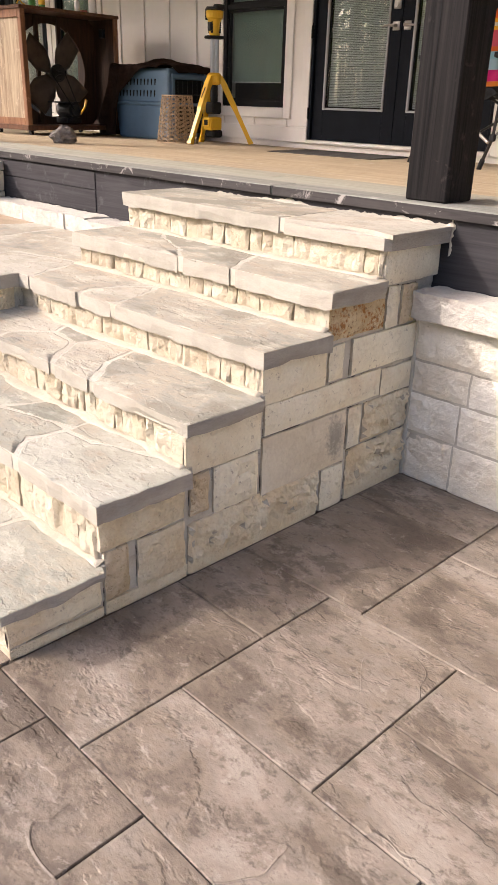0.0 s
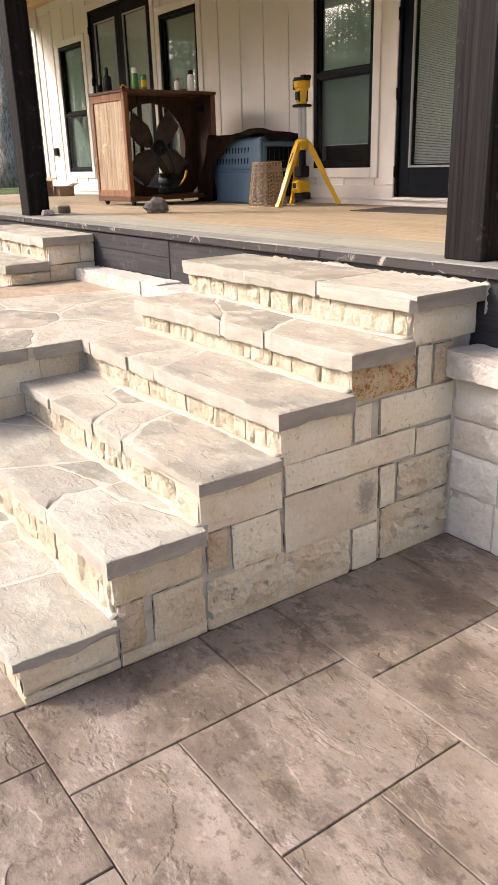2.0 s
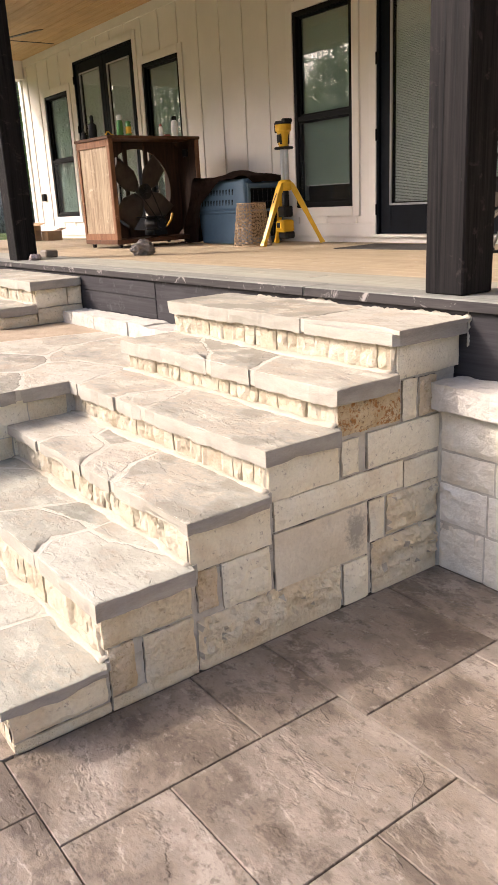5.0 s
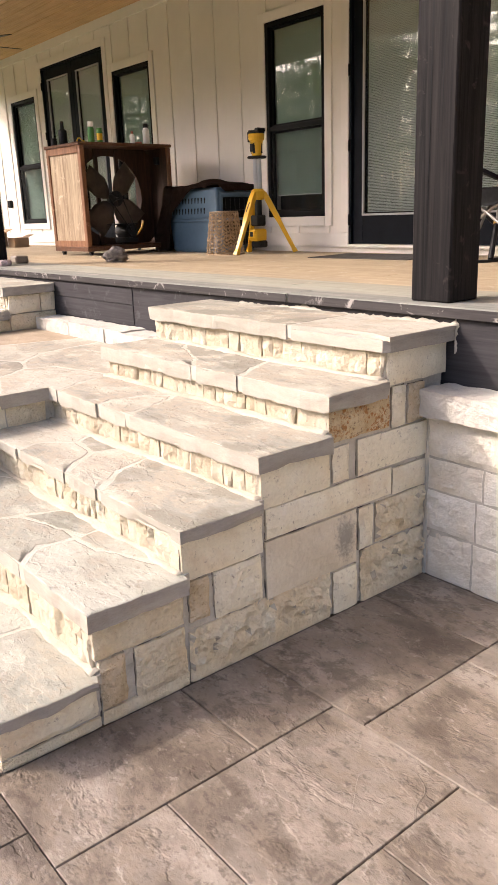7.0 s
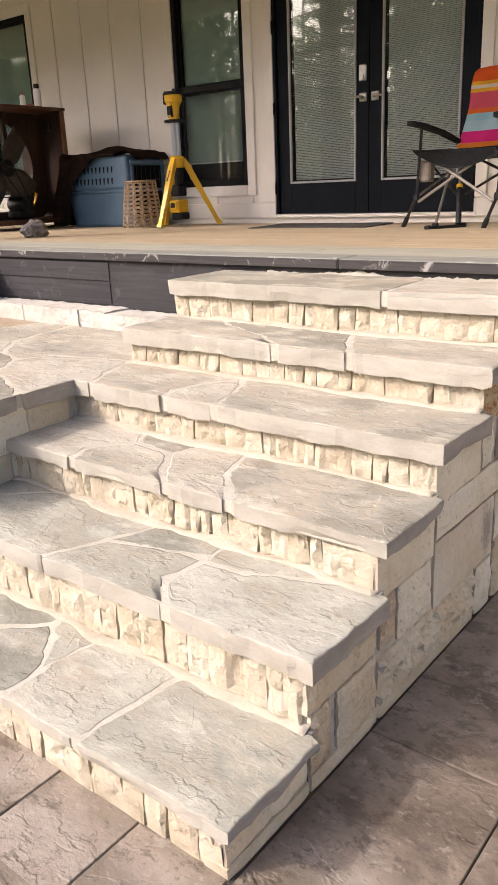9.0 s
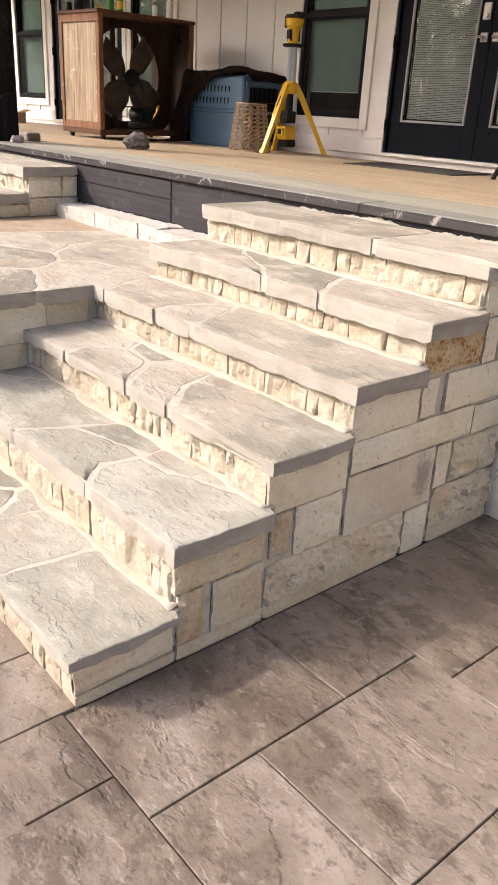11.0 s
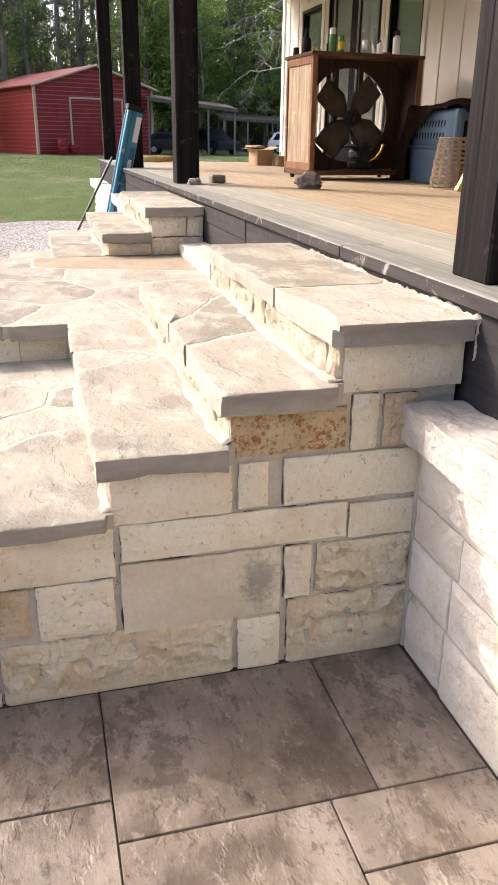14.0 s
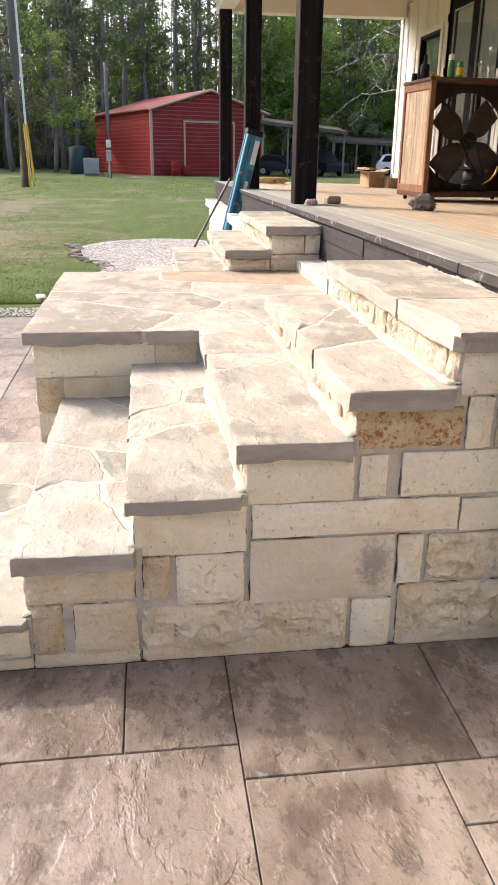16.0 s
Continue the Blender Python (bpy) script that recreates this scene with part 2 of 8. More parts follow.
BASESTONE = stone("limewashed_stone", [(0.75, 0.675, 0.545), (0.83, 0.78, 0.67), (0.865, 0.83, 0.745)], 0.15, 0.9, 6.0,
                  ((10, 0.7, 0.025), (45, 0.9, 0.010)), stain=(0.50, 0.43, 0.30), stain_amount=0.5, speck=(26, 0.62, 0.5, (0.40, 0.36, 0.29)))
CONCRETE = stone("stamped_concrete", [(0.130, 0.104, 0.080), (0.186, 0.151, 0.117), (0.240, 0.196, 0.150), (0.248, 0.211, 0.170), (0.296, 0.246, 0.197), (0.326, 0.280, 0.230)], 0.16, 0.43, 3.4,
                 ((7, 0.5, 0.014), (26, 0.35, 0.005), (100, 0.35, 0.002)), stretch=(0.85, 1.2, 1.0), stain=(0.115, 0.091, 0.069), stain_amount=0.7, layers=(1.9, 1.0, 0.016, 0.35, 5),
                 speck=((5, 0.525, 0.7, (0.108, 0.085, 0.064)), (22, 0.555, 0.6, (0.082, 0.065, 0.051)), (60, 0.585, 0.45, (0.09, 0.071, 0.057)), (18, 0.58, 0.45, (0.40, 0.355, 0.30))), tight=0.36, crease=(1.5, 0.008, 0.5, 0.012, 0.4))
JOINT = stone("joint_dirt", [(0.025, 0.021, 0.018), (0.075, 0.062, 0.05), (0.22, 0.18, 0.14)], 0.0, 0.9, 5.0, ((60, 0.5, 0.003),))
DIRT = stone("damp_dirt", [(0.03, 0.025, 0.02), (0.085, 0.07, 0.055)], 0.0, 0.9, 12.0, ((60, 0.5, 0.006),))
CRACK = stone("crack_dark", [(0.05, 0.043, 0.036), (0.10, 0.086, 0.071), (0.19, 0.165, 0.14)], 0.0, 0.95, 14.0, ((60, 0.5, 0.003),))
DECK = wood("deck_pine", (0.25, 0.187, 0.110), (0.535, 0.435, 0.298), (0.9, 36.0, 36.0), 0.65, True, (0.22, 0.76), 0.3, wear=(0.50, 0.44, 0.36))
RIM = wood("grey_stained_board", (0.165, 0.165, 0.145), (0.31, 0.31, 0.275), (1.5, 45.0, 45.0), 0.7, True, (0.3, 0.7), 0.3, wear=(0.42, 0.38, 0.34), spec=0.15)
FASCIA = wood("dark_fascia", (0.030, 0.028, 0.030), (0.060, 0.057, 0.060), (1.5, 45.0, 45.0), 0.7, True, (0.3, 0.7), 0.25, wear=(0.085, 0.082, 0.085), spec=0.12)
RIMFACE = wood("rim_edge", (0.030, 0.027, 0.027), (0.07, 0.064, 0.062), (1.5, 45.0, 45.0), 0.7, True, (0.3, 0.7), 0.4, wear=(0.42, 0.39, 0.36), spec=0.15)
POST = wood("dark_post", (0.005, 0.0045, 0.005), (0.021, 0.018, 0.0175), (35.0, 35.0, 1.2), 0.65, True, (0.38, 0.66), 0.6, wear=(0.060, 0.047, 0.043), spec=0.10)
PINE = wood("ceiling_pine", (0.50, 0.31, 0.14), (0.70, 0.49, 0.25), (2.0, 35.0, 35.0), 0.5, True, (0.25, 0.7), 0.15)
WALNUT = wood("old_cabinet_wood", (0.055, 0.022, 0.011), (0.15, 0.065, 0.03), (30.0, 30.0, 2.5), 0.5, True, (0.25, 0.75), 0.35, wear=(0.20, 0.10, 0.05))
FRAMEWOOD = wood("cabinet_frame_wood", (0.115, 0.046, 0.022), (0.30, 0.145, 0.070), (24.0, 24.0, 2.0), 0.55, True, (0.25, 0.75), 0.35, wear=(0.44, 0.27, 0.16))
PANELWOOD = wood("worn_panel_wood", (0.17, 0.112, 0.066), (0.47, 0.365, 0.245), (16.0, 16.0, 1.3), 0.65, True, (0.32, 0.66), 0.35, wear=(0.56, 0.45, 0.33))
SIDING = paint("cream_siding", (0.77, 0.735, 0.67), 0.6, 0, 0.04, 2.0, 0.05)
TRIM = paint("cream_trim", (0.77, 0.74, 0.68), 0.55, 0, 0.03)
BLACK = paint("black_frame", (0.006, 0.006, 0.007), 0.45, 0, 0.2, spec=0.12)
DOORBLACK = paint("black_door", (0.006, 0.008, 0.012), 0.5, 0, 0.2, spec=0.08)
RED = paint("red_metal", (0.27, 0.024, 0.020), 0.5, 0, 0.2, 1.5, spec=0.18)
REDROOF = paint("red_roof", (0.29, 0.075, 0.068), 0.4, 0, 0.12, 1.5)
STEEL = paint("brushed_steel", (0.40, 0.38, 0.35), 0.38, 1.0, 0.1)
GUNMETAL = paint("dark_metal", (0.05, 0.048, 0.048), 0.4, 0.8, 0.3)
RUBBER = paint("black_plastic", (0.011, 0.011, 0.012), 0.55, 0, 0.3, spec=0.25)
YELLOW = paint("yellow_plastic", (0.72, 0.42, 0.015), 0.4, 0, 0.1)
SILVER = paint("silver_tube", (0.62, 0.63, 0.65), 0.28, 1.0, 0.06)
CRATEBLUE = paint("blue_grey_plastic", (0.085, 0.15, 0.22), 0.5, 0, 0.12)
BLANKET = paint("brown_fleece", (0.045, 0.026, 0.02), 0.95, 0, 0.35, 14, 0.7, 160, 0.1)
WICKER = paint("dry_twig", (0.31, 0.22, 0.13), 0.7, 0, 0.35, 30)
CLOTH = paint("grey_cloth", (0.25, 0.222, 0.195), 0.95, 0, 0.35, 20, 0.6, 150, 0.1)
PINKCLOTH = paint("pale_rag", (0.42, 0.34, 0.33), 0.95, 0, 0.3, 25, 0.6, 150, 0.1)
MATCLOTH = paint("dark_mat", (0.07, 0.065, 0.06), 0.95, 0, 0.3, 20, 0.6, 150, 0.1)
STRAW = paint("straw_hose", (0.60, 0.46, 0.20), 0.6, 0, 0.2, 20)
TIN = paint("dull_tin", (0.20, 0.17, 0.14), 0.6, 0.2, 0.2, 10)
CHAIRGREY = paint("grey_canvas", (0.028, 0.029, 0.031), 0.9, 0, 0.2, 40, 0.4, 400, 0.15)
FILLET = stone("cream_mortar", [(0.393, 0.342, 0.265), (0.462, 0.411, 0.326), (0.497, 0.454, 0.368)], 0.0, 0.95, 9.0, ((30, 0.6, 0.01), (120, 0.5, 0.003)), stain=(0.386, 0.331, 0.239), stain_amount=0.4)
CHAIRBLACK = paint("black_tube", (0.012, 0.012, 0.013), 0.35, 0, 0.2, spec=0.4)
DECKEDGE = wood("weathered_deck", (0.235, 0.230, 0.186), (0.41, 0.398, 0.325), (1.2, 30.0, 30.0), 0.7, True, (0.25, 0.7), 0.3, wear=(0.44, 0.375, 0.28))


# ---- mesh helpers ----
rng = random.Random(7)


def finish(name, bm, mat, parent=None, label="", smooth=False):
    me = bpy.data.meshes.new(name)
    bmesh.ops.recalc_face_normals(bm, faces=bm.faces)
    bm.to_mesh(me)
    bm.free()
    for p in me.polygons:
        p.use_smooth = smooth
    for m in mat if isinstance(mat, (list, tuple)) else [mat]:
        me.materials.append(m)
    ob = new(name, me)
    if parent:
        ob.parent = parent
    if label:
        tagged(ob, label)
    return ob


part = finish


def empty(name, label, category, group="", kind="", at=(0, 0, 0)):
    ob = tagged(new(name), label, category, group, kind)
    ob.location = at
    return ob


def add_box(bm, lo, hi, bevel=0.0, m=None, seg=1):
    """A box from corner lo to corner hi."""
    r = bmesh.ops.create_cube(bm, size=1)
    vs = r["verts"]
    for v in vs:
        v.co = Vector([lo[k] + (v.co[k] + 0.5) * (hi[k] - lo[k]) for k in range(3)])
    if bevel:
        es = list({e for v in vs for e in v.link_edges})
        out = bmesh.ops.bevel(bm, geom=es, offset=bevel, segments=seg, affect="EDGES", profile=0.5)
        vs = list({v for f in out["faces"] for v in f.verts} | {v for v in vs if v.is_valid})
    if m is not None:
        bmesh.ops.transform(bm, matrix=m, verts=[v for v in vs if v.is_valid])
    return vs


def box(name, lo, hi, mat, parent=None, bevel=0.0, label="", m=None, seg=1):
    bm = bmesh.new()
    add_box(bm, lo, hi, bevel, m, seg)
    return finish(name, bm, mat, parent, label)


def add_tube(bm, a, b, r1, r2=None, n=10, caps=True):
    """A round bar from a to b."""
    a, b = Vector(a), Vector(b)
    d = b - a
    m = Matrix.Translation((a + b) / 2) @ d.to_track_quat("Z", "Y").to_matrix().to_4x4()
    return bmesh.ops.create_cone(bm, cap_ends=caps, segments=n, radius1=r1, radius2=r1 if r2 is None else r2, depth=d.length, matrix=m)["verts"]


def tube(name, a, b, r, mat, parent=None, n=12, r2=None, label=""):
    bm = bmesh.new()
    add_tube(bm, a, b, r, r2, n)
    return finish(name, bm, mat, parent, label, False)


def add_path(bm, pts, r, n=8):
    """A round bar along points; r may be one radius or one for each point."""
    pts = [Vector(p) for p in pts]
    rings = []
    for i, p in enumerate(pts):
        d = (pts[min(i + 1, len(pts) - 1)] - pts[max(i - 1, 0)]).normalized()
        q = d.to_track_quat("Z", "Y")
        rr = r[i] if isinstance(r, (list, tuple)) else r
        rings.append([bm.verts.new(p + q @ Vector((rr * math.cos(2 * math.pi * k / n), rr * math.sin(2 * math.pi * k / n), 0))) for k in range(n)])
    for a, b in zip(rings, rings[1:]):
        for k in range(n):
            bm.faces.new((a[k], a[(k + 1) % n], b[(k + 1) % n], b[k]))
    for ring in (rings[0], rings[-1]):
        bm.faces.new(ring)


def add_lathe(bm, prof, at=(0, 0, 0), n=16):
    """A turned body from (radius, height) pairs."""
    rings = []
    for r, z in prof:
        rings.append([bm.verts.new((at[0] + r * math.cos(2 * math.pi * k / n), at[1] + r * math.sin(2 * math.pi * k / n), at[2] + z)) for k in range(n)])
    for a, b in zip(rings, rings[1:]):
        for k in range(n):
            bm.faces.new((a[k], a[(k + 1) % n], b[(k + 1) % n], b[k]))
    bm.faces.new(rings[0])
    bm.faces.new(rings[-1])


def wob(x, y, z, s, k):
    return noise.noise(Vector((x * s + k * 7.31, y * s + k * 3.17, z * s + k * 1.7)))


def split_stone(name, u0, u1, z0, z1, face, depth, mat, parent, axis="x", rough=0.010, k=0, cell=0.05, belly=0.006, ragged=0.004, most=10, fine=1.0, rim_in=0.004):
    """A split-faced stone. Its face looks along +x (axis x, u is y) or -y (axis y, u is x); face: how far its middle stands proud."""
    bm = bmesh.new()
    nu, nz = max(2, min(most, round((u1 - u0) / cell))), max(2, min(most // 2, round((z1 - z0) / cell)))
    k = k + rng.random() * 50

    def put(u, z, out):
        return bm.verts.new((out, u, z) if axis == "x" else (u, -out, z))

    grid = []
    for i in range(nu + 1):
        row = []
        for j in range(nz + 1):
            fu, fz = i / nu, j / nz
            u, z = u0 + fu * (u1 - u0), z0 + fz * (z1 - z0)
            rim = i in (0, nu) or j in (0, nz)
            out = face + rough * 1.3 * wob(u, 0, z, 14 * fine, k) + rough * 0.8 * wob(u, 3, z, 38 * fine, k) + belly * math.sin(math.pi * fu) * math.sin(math.pi * fz)
            if z0 < 0.03:
                out = face + (out - face) * min(1.0, max(0.0, z - 0.012) / 0.05)
            if rim:
                out = face + (out - face) * 0.4 - rim_in - 0.25 * rough
                u += ragged * 1.6 * wob(u, 9, z, 30, k)
                z += ragged * 1.6 * wob(u, 19, z, 30, k)
            elif 0 < i < nu and 0 < j < nz:
                u += 0.2 * (u1 - u0) / nu * wob(u, 29, z, 40, k)
                z += 0.2 * (z1 - z0) / nz * wob(u, 39, z, 40, k)
            row.append(put(u, z, out))
        grid.append(row)
    for i in range(nu):
        for j in range(nz):
            a, b, c, d = grid[i][j], grid[i + 1][j], grid[i + 1][j + 1], grid[i][j + 1]
            if (i + j) % 2:
                bm.faces.new((a, b, c)), bm.faces.new((a, c, d))
            else:
                bm.faces.new((a, b, d)), bm.faces.new((b, c, d))
    rim = [grid[i][0] for i in range(nu)] + [grid[nu][j] for j in range(nz)] + [grid[i][nz] for i in range(nu, 0, -1)] + [grid[0][j] for j in range(nz, 0, -1)]
    back = []
    for v in rim:
        c = v.co.copy()
        if axis == "x":
            c.x = face - depth
        else:
            c.y = -(face - depth)
        back.append(bm.verts.new(c))
    for a in range(len(rim)):
        b = (a + 1) % len(rim)
        bm.faces.new((rim[a], rim[b], back[b], back[a]))
    return finish(name, bm, mat, parent, smooth=False)


def clip_poly(poly, p, d):
    """The part of a polygon on the side of the line through p towards which d points away."""
    out = []
    for a, b in zip(poly, poly[1:] + poly[:1]):
        sa, sb = (a - p).dot(d), (b - p).dot(d)
        if sa <= 0:
            out.append(a)
        if (sa < 0) != (sb < 0) and abs(sa - sb) > 1e-9:
            out.append(a + (b - a) * (sa / (sa - sb)))
    return out


def cells(rect, seeds, aspect=1.0):
    """Cuts a rectangle into one polygon for each seed."""
    x0, x1, y0, y1 = rect
    seeds = [Vector(s) for s in seeds]
    for s in seeds:
        poly = [Vector(c) for c in ((x0, y0), (x1, y0), (x1, y1), (x0, y1))]
        for o in seeds:
            if o is not s and len(poly) > 2:
                d = Vector(((o - s).x, (o - s).y * aspect))
                poly = clip_poly(poly, (s + o) / 2, d)
        if len(poly) > 2:
            yield poly


def flag(poly, rect, z, thick, parent, mat=None, gap=0.020, ragged=0.012, nose=("y0",), k=0.0, skew=0.0):
    """A flagstone over a polygon: ragged joints, a split nose along the free sides, a cleft top."""
    x0, x1, y0, y1 = rect
    poly = [Vector(p) for p in poly]
    turn = [a.cross(b) for a, b in zip(poly, poly[1:] + poly[:1])]
    if sum(turn) < 0:
        poly.reverse()
        turn = [a.cross(b) for a, b in zip(poly, poly[1:] + poly[:1])]
    mid = sum(((a + b) * w for a, b, w in zip(poly, poly[1:] + poly[:1], turn)), Vector((0, 0))) / (3 * sum(turn))
    inward_of = {"x0": Vector((1, 0)), "x1": Vector((-1, 0)), "y0": Vector((0, 1)), "y1": Vector((0, -1))}

    def side(a, b):
        """Inward normal of an edge and whether it is a free nose."""
        for e in nose:
            if isinstance(e, tuple):
                k_ = 0 if e[0][0] == "x" else 1
                if all(abs(p[k_] - e[1]) < 1e-4 for p in (a, b)):
                    return inward_of[e[0]], True
        for e, c in (("x0", lambda p: abs(p.x - x0)), ("x1", lambda p: abs(p.x - x1)), ("y0", lambda p: abs(p.y - y0)), ("y1", lambda p: abs(p.y - y1))):
            if c(a) < 1e-4 and c(b) < 1e-4:
                return inward_of[e], e in nose
        d = (b - a).normalized()
        n_ = Vector((-d.y, d.x))
        return (n_ if (mid - a).dot(n_) > 0 else -n_), False

    poly = [p for i, p in enumerate(poly) if (p - poly[i - 1]).length > 0.004]
    sides = [side(a, b) for a, b in zip(poly, poly[1:] + poly[:1])]
    ks = k + rng.random() * 40
    ring = []
    for i, a in enumerate(poly):
        b = poly[(i + 1) % len(poly)]
        m = max(1, round((b - a).length / 0.022))
        for q in range(m):
            p = a + (b - a) * (q / m)
            own = [sides[i]] + ([sides[i - 1]] if q == 0 else [])
            shift, free = Vector((0, 0)), False
            for nrm, is_free in own:
                if is_free:
                    free = True
                    shift += nrm * (-0.002 + 0.005 * wob(p.x, p.y, z, 4, k) + 0.005 * wob(p.x, p.y, z, 14, k) + 0.003 * wob(p.x, p.y, z, 42, k))
                else:
                    shift += nrm * (gap * 0.5 + (0.35 if q == 0 else 1.0) * ragged * (0.9 * wob(p.x, p.y, 0, 9, ks) + 0.6 * wob(p.x, p.y, 5, 34, ks)))
            inward = sum((n_ for n_, _ in own), Vector((0, 0)))
            if len(own) == 2 and inward.length > 0.9:
                inward = inward * (2 / inward.length_squared)
            elif inward.length > 0.1:
                inward.normalize()
            else:
                inward = (mid - p).normalized()
            ring.append((p + shift, free, inward))
    # keep the outline in order round the middle
    kept = []
    for q, free, inward in ring:
        tip = q + inward * 0.018
        if not kept or ((kept[-1][0] - mid).cross(q - mid) > 1e-6 and (kept[-1][3] - mid).cross(tip - mid) > 1e-6):
            kept.append((q, free, inward, tip))
    while len(kept) > 4 and ((kept[-1][0] - mid).cross(kept[0][0] - mid) <= 1e-6 or (kept[-1][3] - mid).cross(kept[0][3] - mid) <= 1e-6):
        kept.pop()
    ring = [c[:3] for c in kept]
    bm = bmesh.new()
    low, mid_ring, top, inner = [], [], [], []

    def surface(p):
        return z + 0.0003 * wob(p.x, p.y, z, 5, k) + 0.0001 * wob(p.x, p.y, 6, 17, ks) + skew * (p.x - x0)

    for q, free, inward in ring:
        under = 0.014 * max(0.0, wob(q.x, q.y, z + 9, 5, k)) + 0.003 * wob(q.x, q.y, 2, 22, k) if free else 0
        low.append(bm.verts.new((q.x + inward.x * under, q.y + inward.y * under, z - thick + (0.008 * wob(q.x, q.y, z + 3, 6, k) + 0.006 * wob(q.x, q.y, z + 3, 22, k) + (0.022 * max(0.0, wob(q.x, q.y, z + 5, 4.5, k)) if inward.x < -0.7 else 0) if free else 0))))
        cut = 0.003 * wob(q.x, q.y, z + 7, 12, k) + 0.002 * wob(q.x, q.y, z + 8, 36, k) if free else 0
        mid_ring.append(bm.verts.new((q.x + inward.x * cut, q.y + inward.y * cut, z - thick * (0.45 + 0.25 * wob(q.x, q.y, 1, 12, k)))))
        chip = (0.0012 + 0.014 * max(0.0, wob(q.x, q.y, z + 4, 9, k) - 0.2) + 0.003 * max(0.0, wob(q.x, q.y, z + 6, 40, k))) if free else 0.0003
        top.append(bm.verts.new((q.x + inward.x * chip * 0.4, q.y + inward.y * chip * 0.4, surface(q) - chip)))
        w = chip * 1.5 + 0.005
        inner.append(bm.verts.new((q.x + inward.x * w, q.y + inward.y * w, surface(q))))
    n = len(ring)
    for lo, hi in ((low, mid_ring), (mid_ring, top), (top, inner)):
        for a in range(n):
            b = (a + 1) % n
            bm.faces.new((lo[a], lo[b], hi[b], hi[a]))
    last = inner
    for f in (0.35, 0.68):
        nxt = []
        for v in inner:
            c = v.co.lerp(Vector((mid.x, mid.y, z)), f)
            c.z = surface(c)
            nxt.append(bm.verts.new(c))
        for a in range(n):
            b = (a + 1) % n
            bm.faces.new((last[a], last[b], nxt[b], nxt[a]))
        last = nxt
    centre = bm.verts.new((mid.x, mid.y, surface(mid)))
    for a in range(n):
        bm.faces.new((last[a], last[(a + 1) % n], centre))
    bm.faces.new(low[::-1])
    ob = finish("flagstone", bm, [mat or FLAG, FLAGEND, FLAGNOSE], parent)
    for p in ob.data.polygons:
        p.use_smooth = p.normal.z > 0.9
        p.material_index = 0 if p.normal.z > 0.6 else 1 if p.normal.x > 0.6 else 2
    return ob


# ---- ground ----
def ground_height(x, y):
    d = max(0.0, -x - 9.0)
    return 0.0036 * d + 0.03 * wob(x, y, 0, 0.15, 2) * min(1, d / 6)


def build_ground():
    m, n, l, b = nodes_of("lawn")
    co = place(n, l, False)
    a = noise_tex(n, l, co, 0.35, 6, 0.65, 0.8)
    c = noise_tex(n, l, co, 38, 8, 0.75)
    green = ramp(n, l, c, [(0.32, (0.024, 0.054, 0.005)), (0.68, (0.088, 0.148, 0.014))])
    bare = ramp(n, l, c, [(0.3, (0.12, 0.105, 0.055)), (0.7, (0.27, 0.215, 0.140))])
    tuft = noise_tex(n, l, co, 6.5, 6, 0.7, 1.0)
    bare = mix(n, l, ramp(n, l, tuft, [(0.44, grey(0)), (0.58, grey(0.75))]), bare, (0.085, 0.105, 0.026))
    d = noise_tex(n, l, co, 1.6, 7, 0.7, 0.6)
    green = mix(n, l, ramp(n, l, d, [(0.38, grey(0)), (0.62, grey(1))]), mix(n, l, 0.45, green, (0.045, 0.075, 0.014)), mix(n, l, 0.3, green, (0.16, 0.19, 0.04)))
    # ground worn thin beside the gravel and across the drive
    for at, size in (((-12.6, -4.2, 0.0), (3.6, 2.2, 5.0)), ((-21.0, -6.5, 0.0), (6.5, 4.0, 5.0))):
        mp = n.new("ShaderNodeMapping")
        mp.vector_type = "TEXTURE"
        mp.inputs["Location"].default_value, mp.inputs["Scale"].default_value = at, size
        l.new(co, mp.inputs[0])
        ln = n.new("ShaderNodeVectorMath")
        ln.operation = "LENGTH"
        l.new(mp.outputs[0], ln.inputs[0])
        q = n.new("ShaderNodeMath")
        q.operation = "MULTIPLY_ADD"
        l.new(d, q.inputs[0])
        q.inputs[1].default_value = -3.4
        l.new(ln.outputs["Value"], q.inputs[2])
        mr = n.new("ShaderNodeMapRange")
        mr.inputs[1].default_value, mr.inputs[2].default_value = -0.75, -1.25
        mr.inputs[3].default_value, mr.inputs[4].default_value = 0.0, 0.8
        l.new(q.outputs[0], mr.inputs[0])
        green = mix(n, l, mr.outputs[0], green, bare)
    l.new(mix(n, l, ramp(n, l, a, [(0.53, grey(0)), (0.62, grey(0.85))]), green, bare), b.inputs["Base Color"])
    b.inputs["Roughness"].default_value = 0.95
    bump(n, l, b, [(c, 0.8, 0.03)])
    bm = bmesh.new()
    xs = [-400, -150, -90, -70] + [-60 + 2 * i for i in range(26)] + [-8, -6.5, -5.3, 0, 8, 20, 60, 400]
    ys = [-400, -120, -60, -30] + [-24 + 2 * i for i in range(21)] + [24, 40, 80, 400]
    g = [[bm.verts.new((x, y, ground_height(x, y) - 0.03)) for y in ys] for x in xs]
    for i in range(len(xs) - 1):
        for j in range(len(ys) - 1):
            bm.faces.new((g[i][j], g[i + 1][j], g[i + 1][j + 1], g[i][j + 1]))
    tagged(finish("ground", bm, m, smooth=True), "rough green lawn with bare sandy patches", "ground", kind="structure")


build_ground()

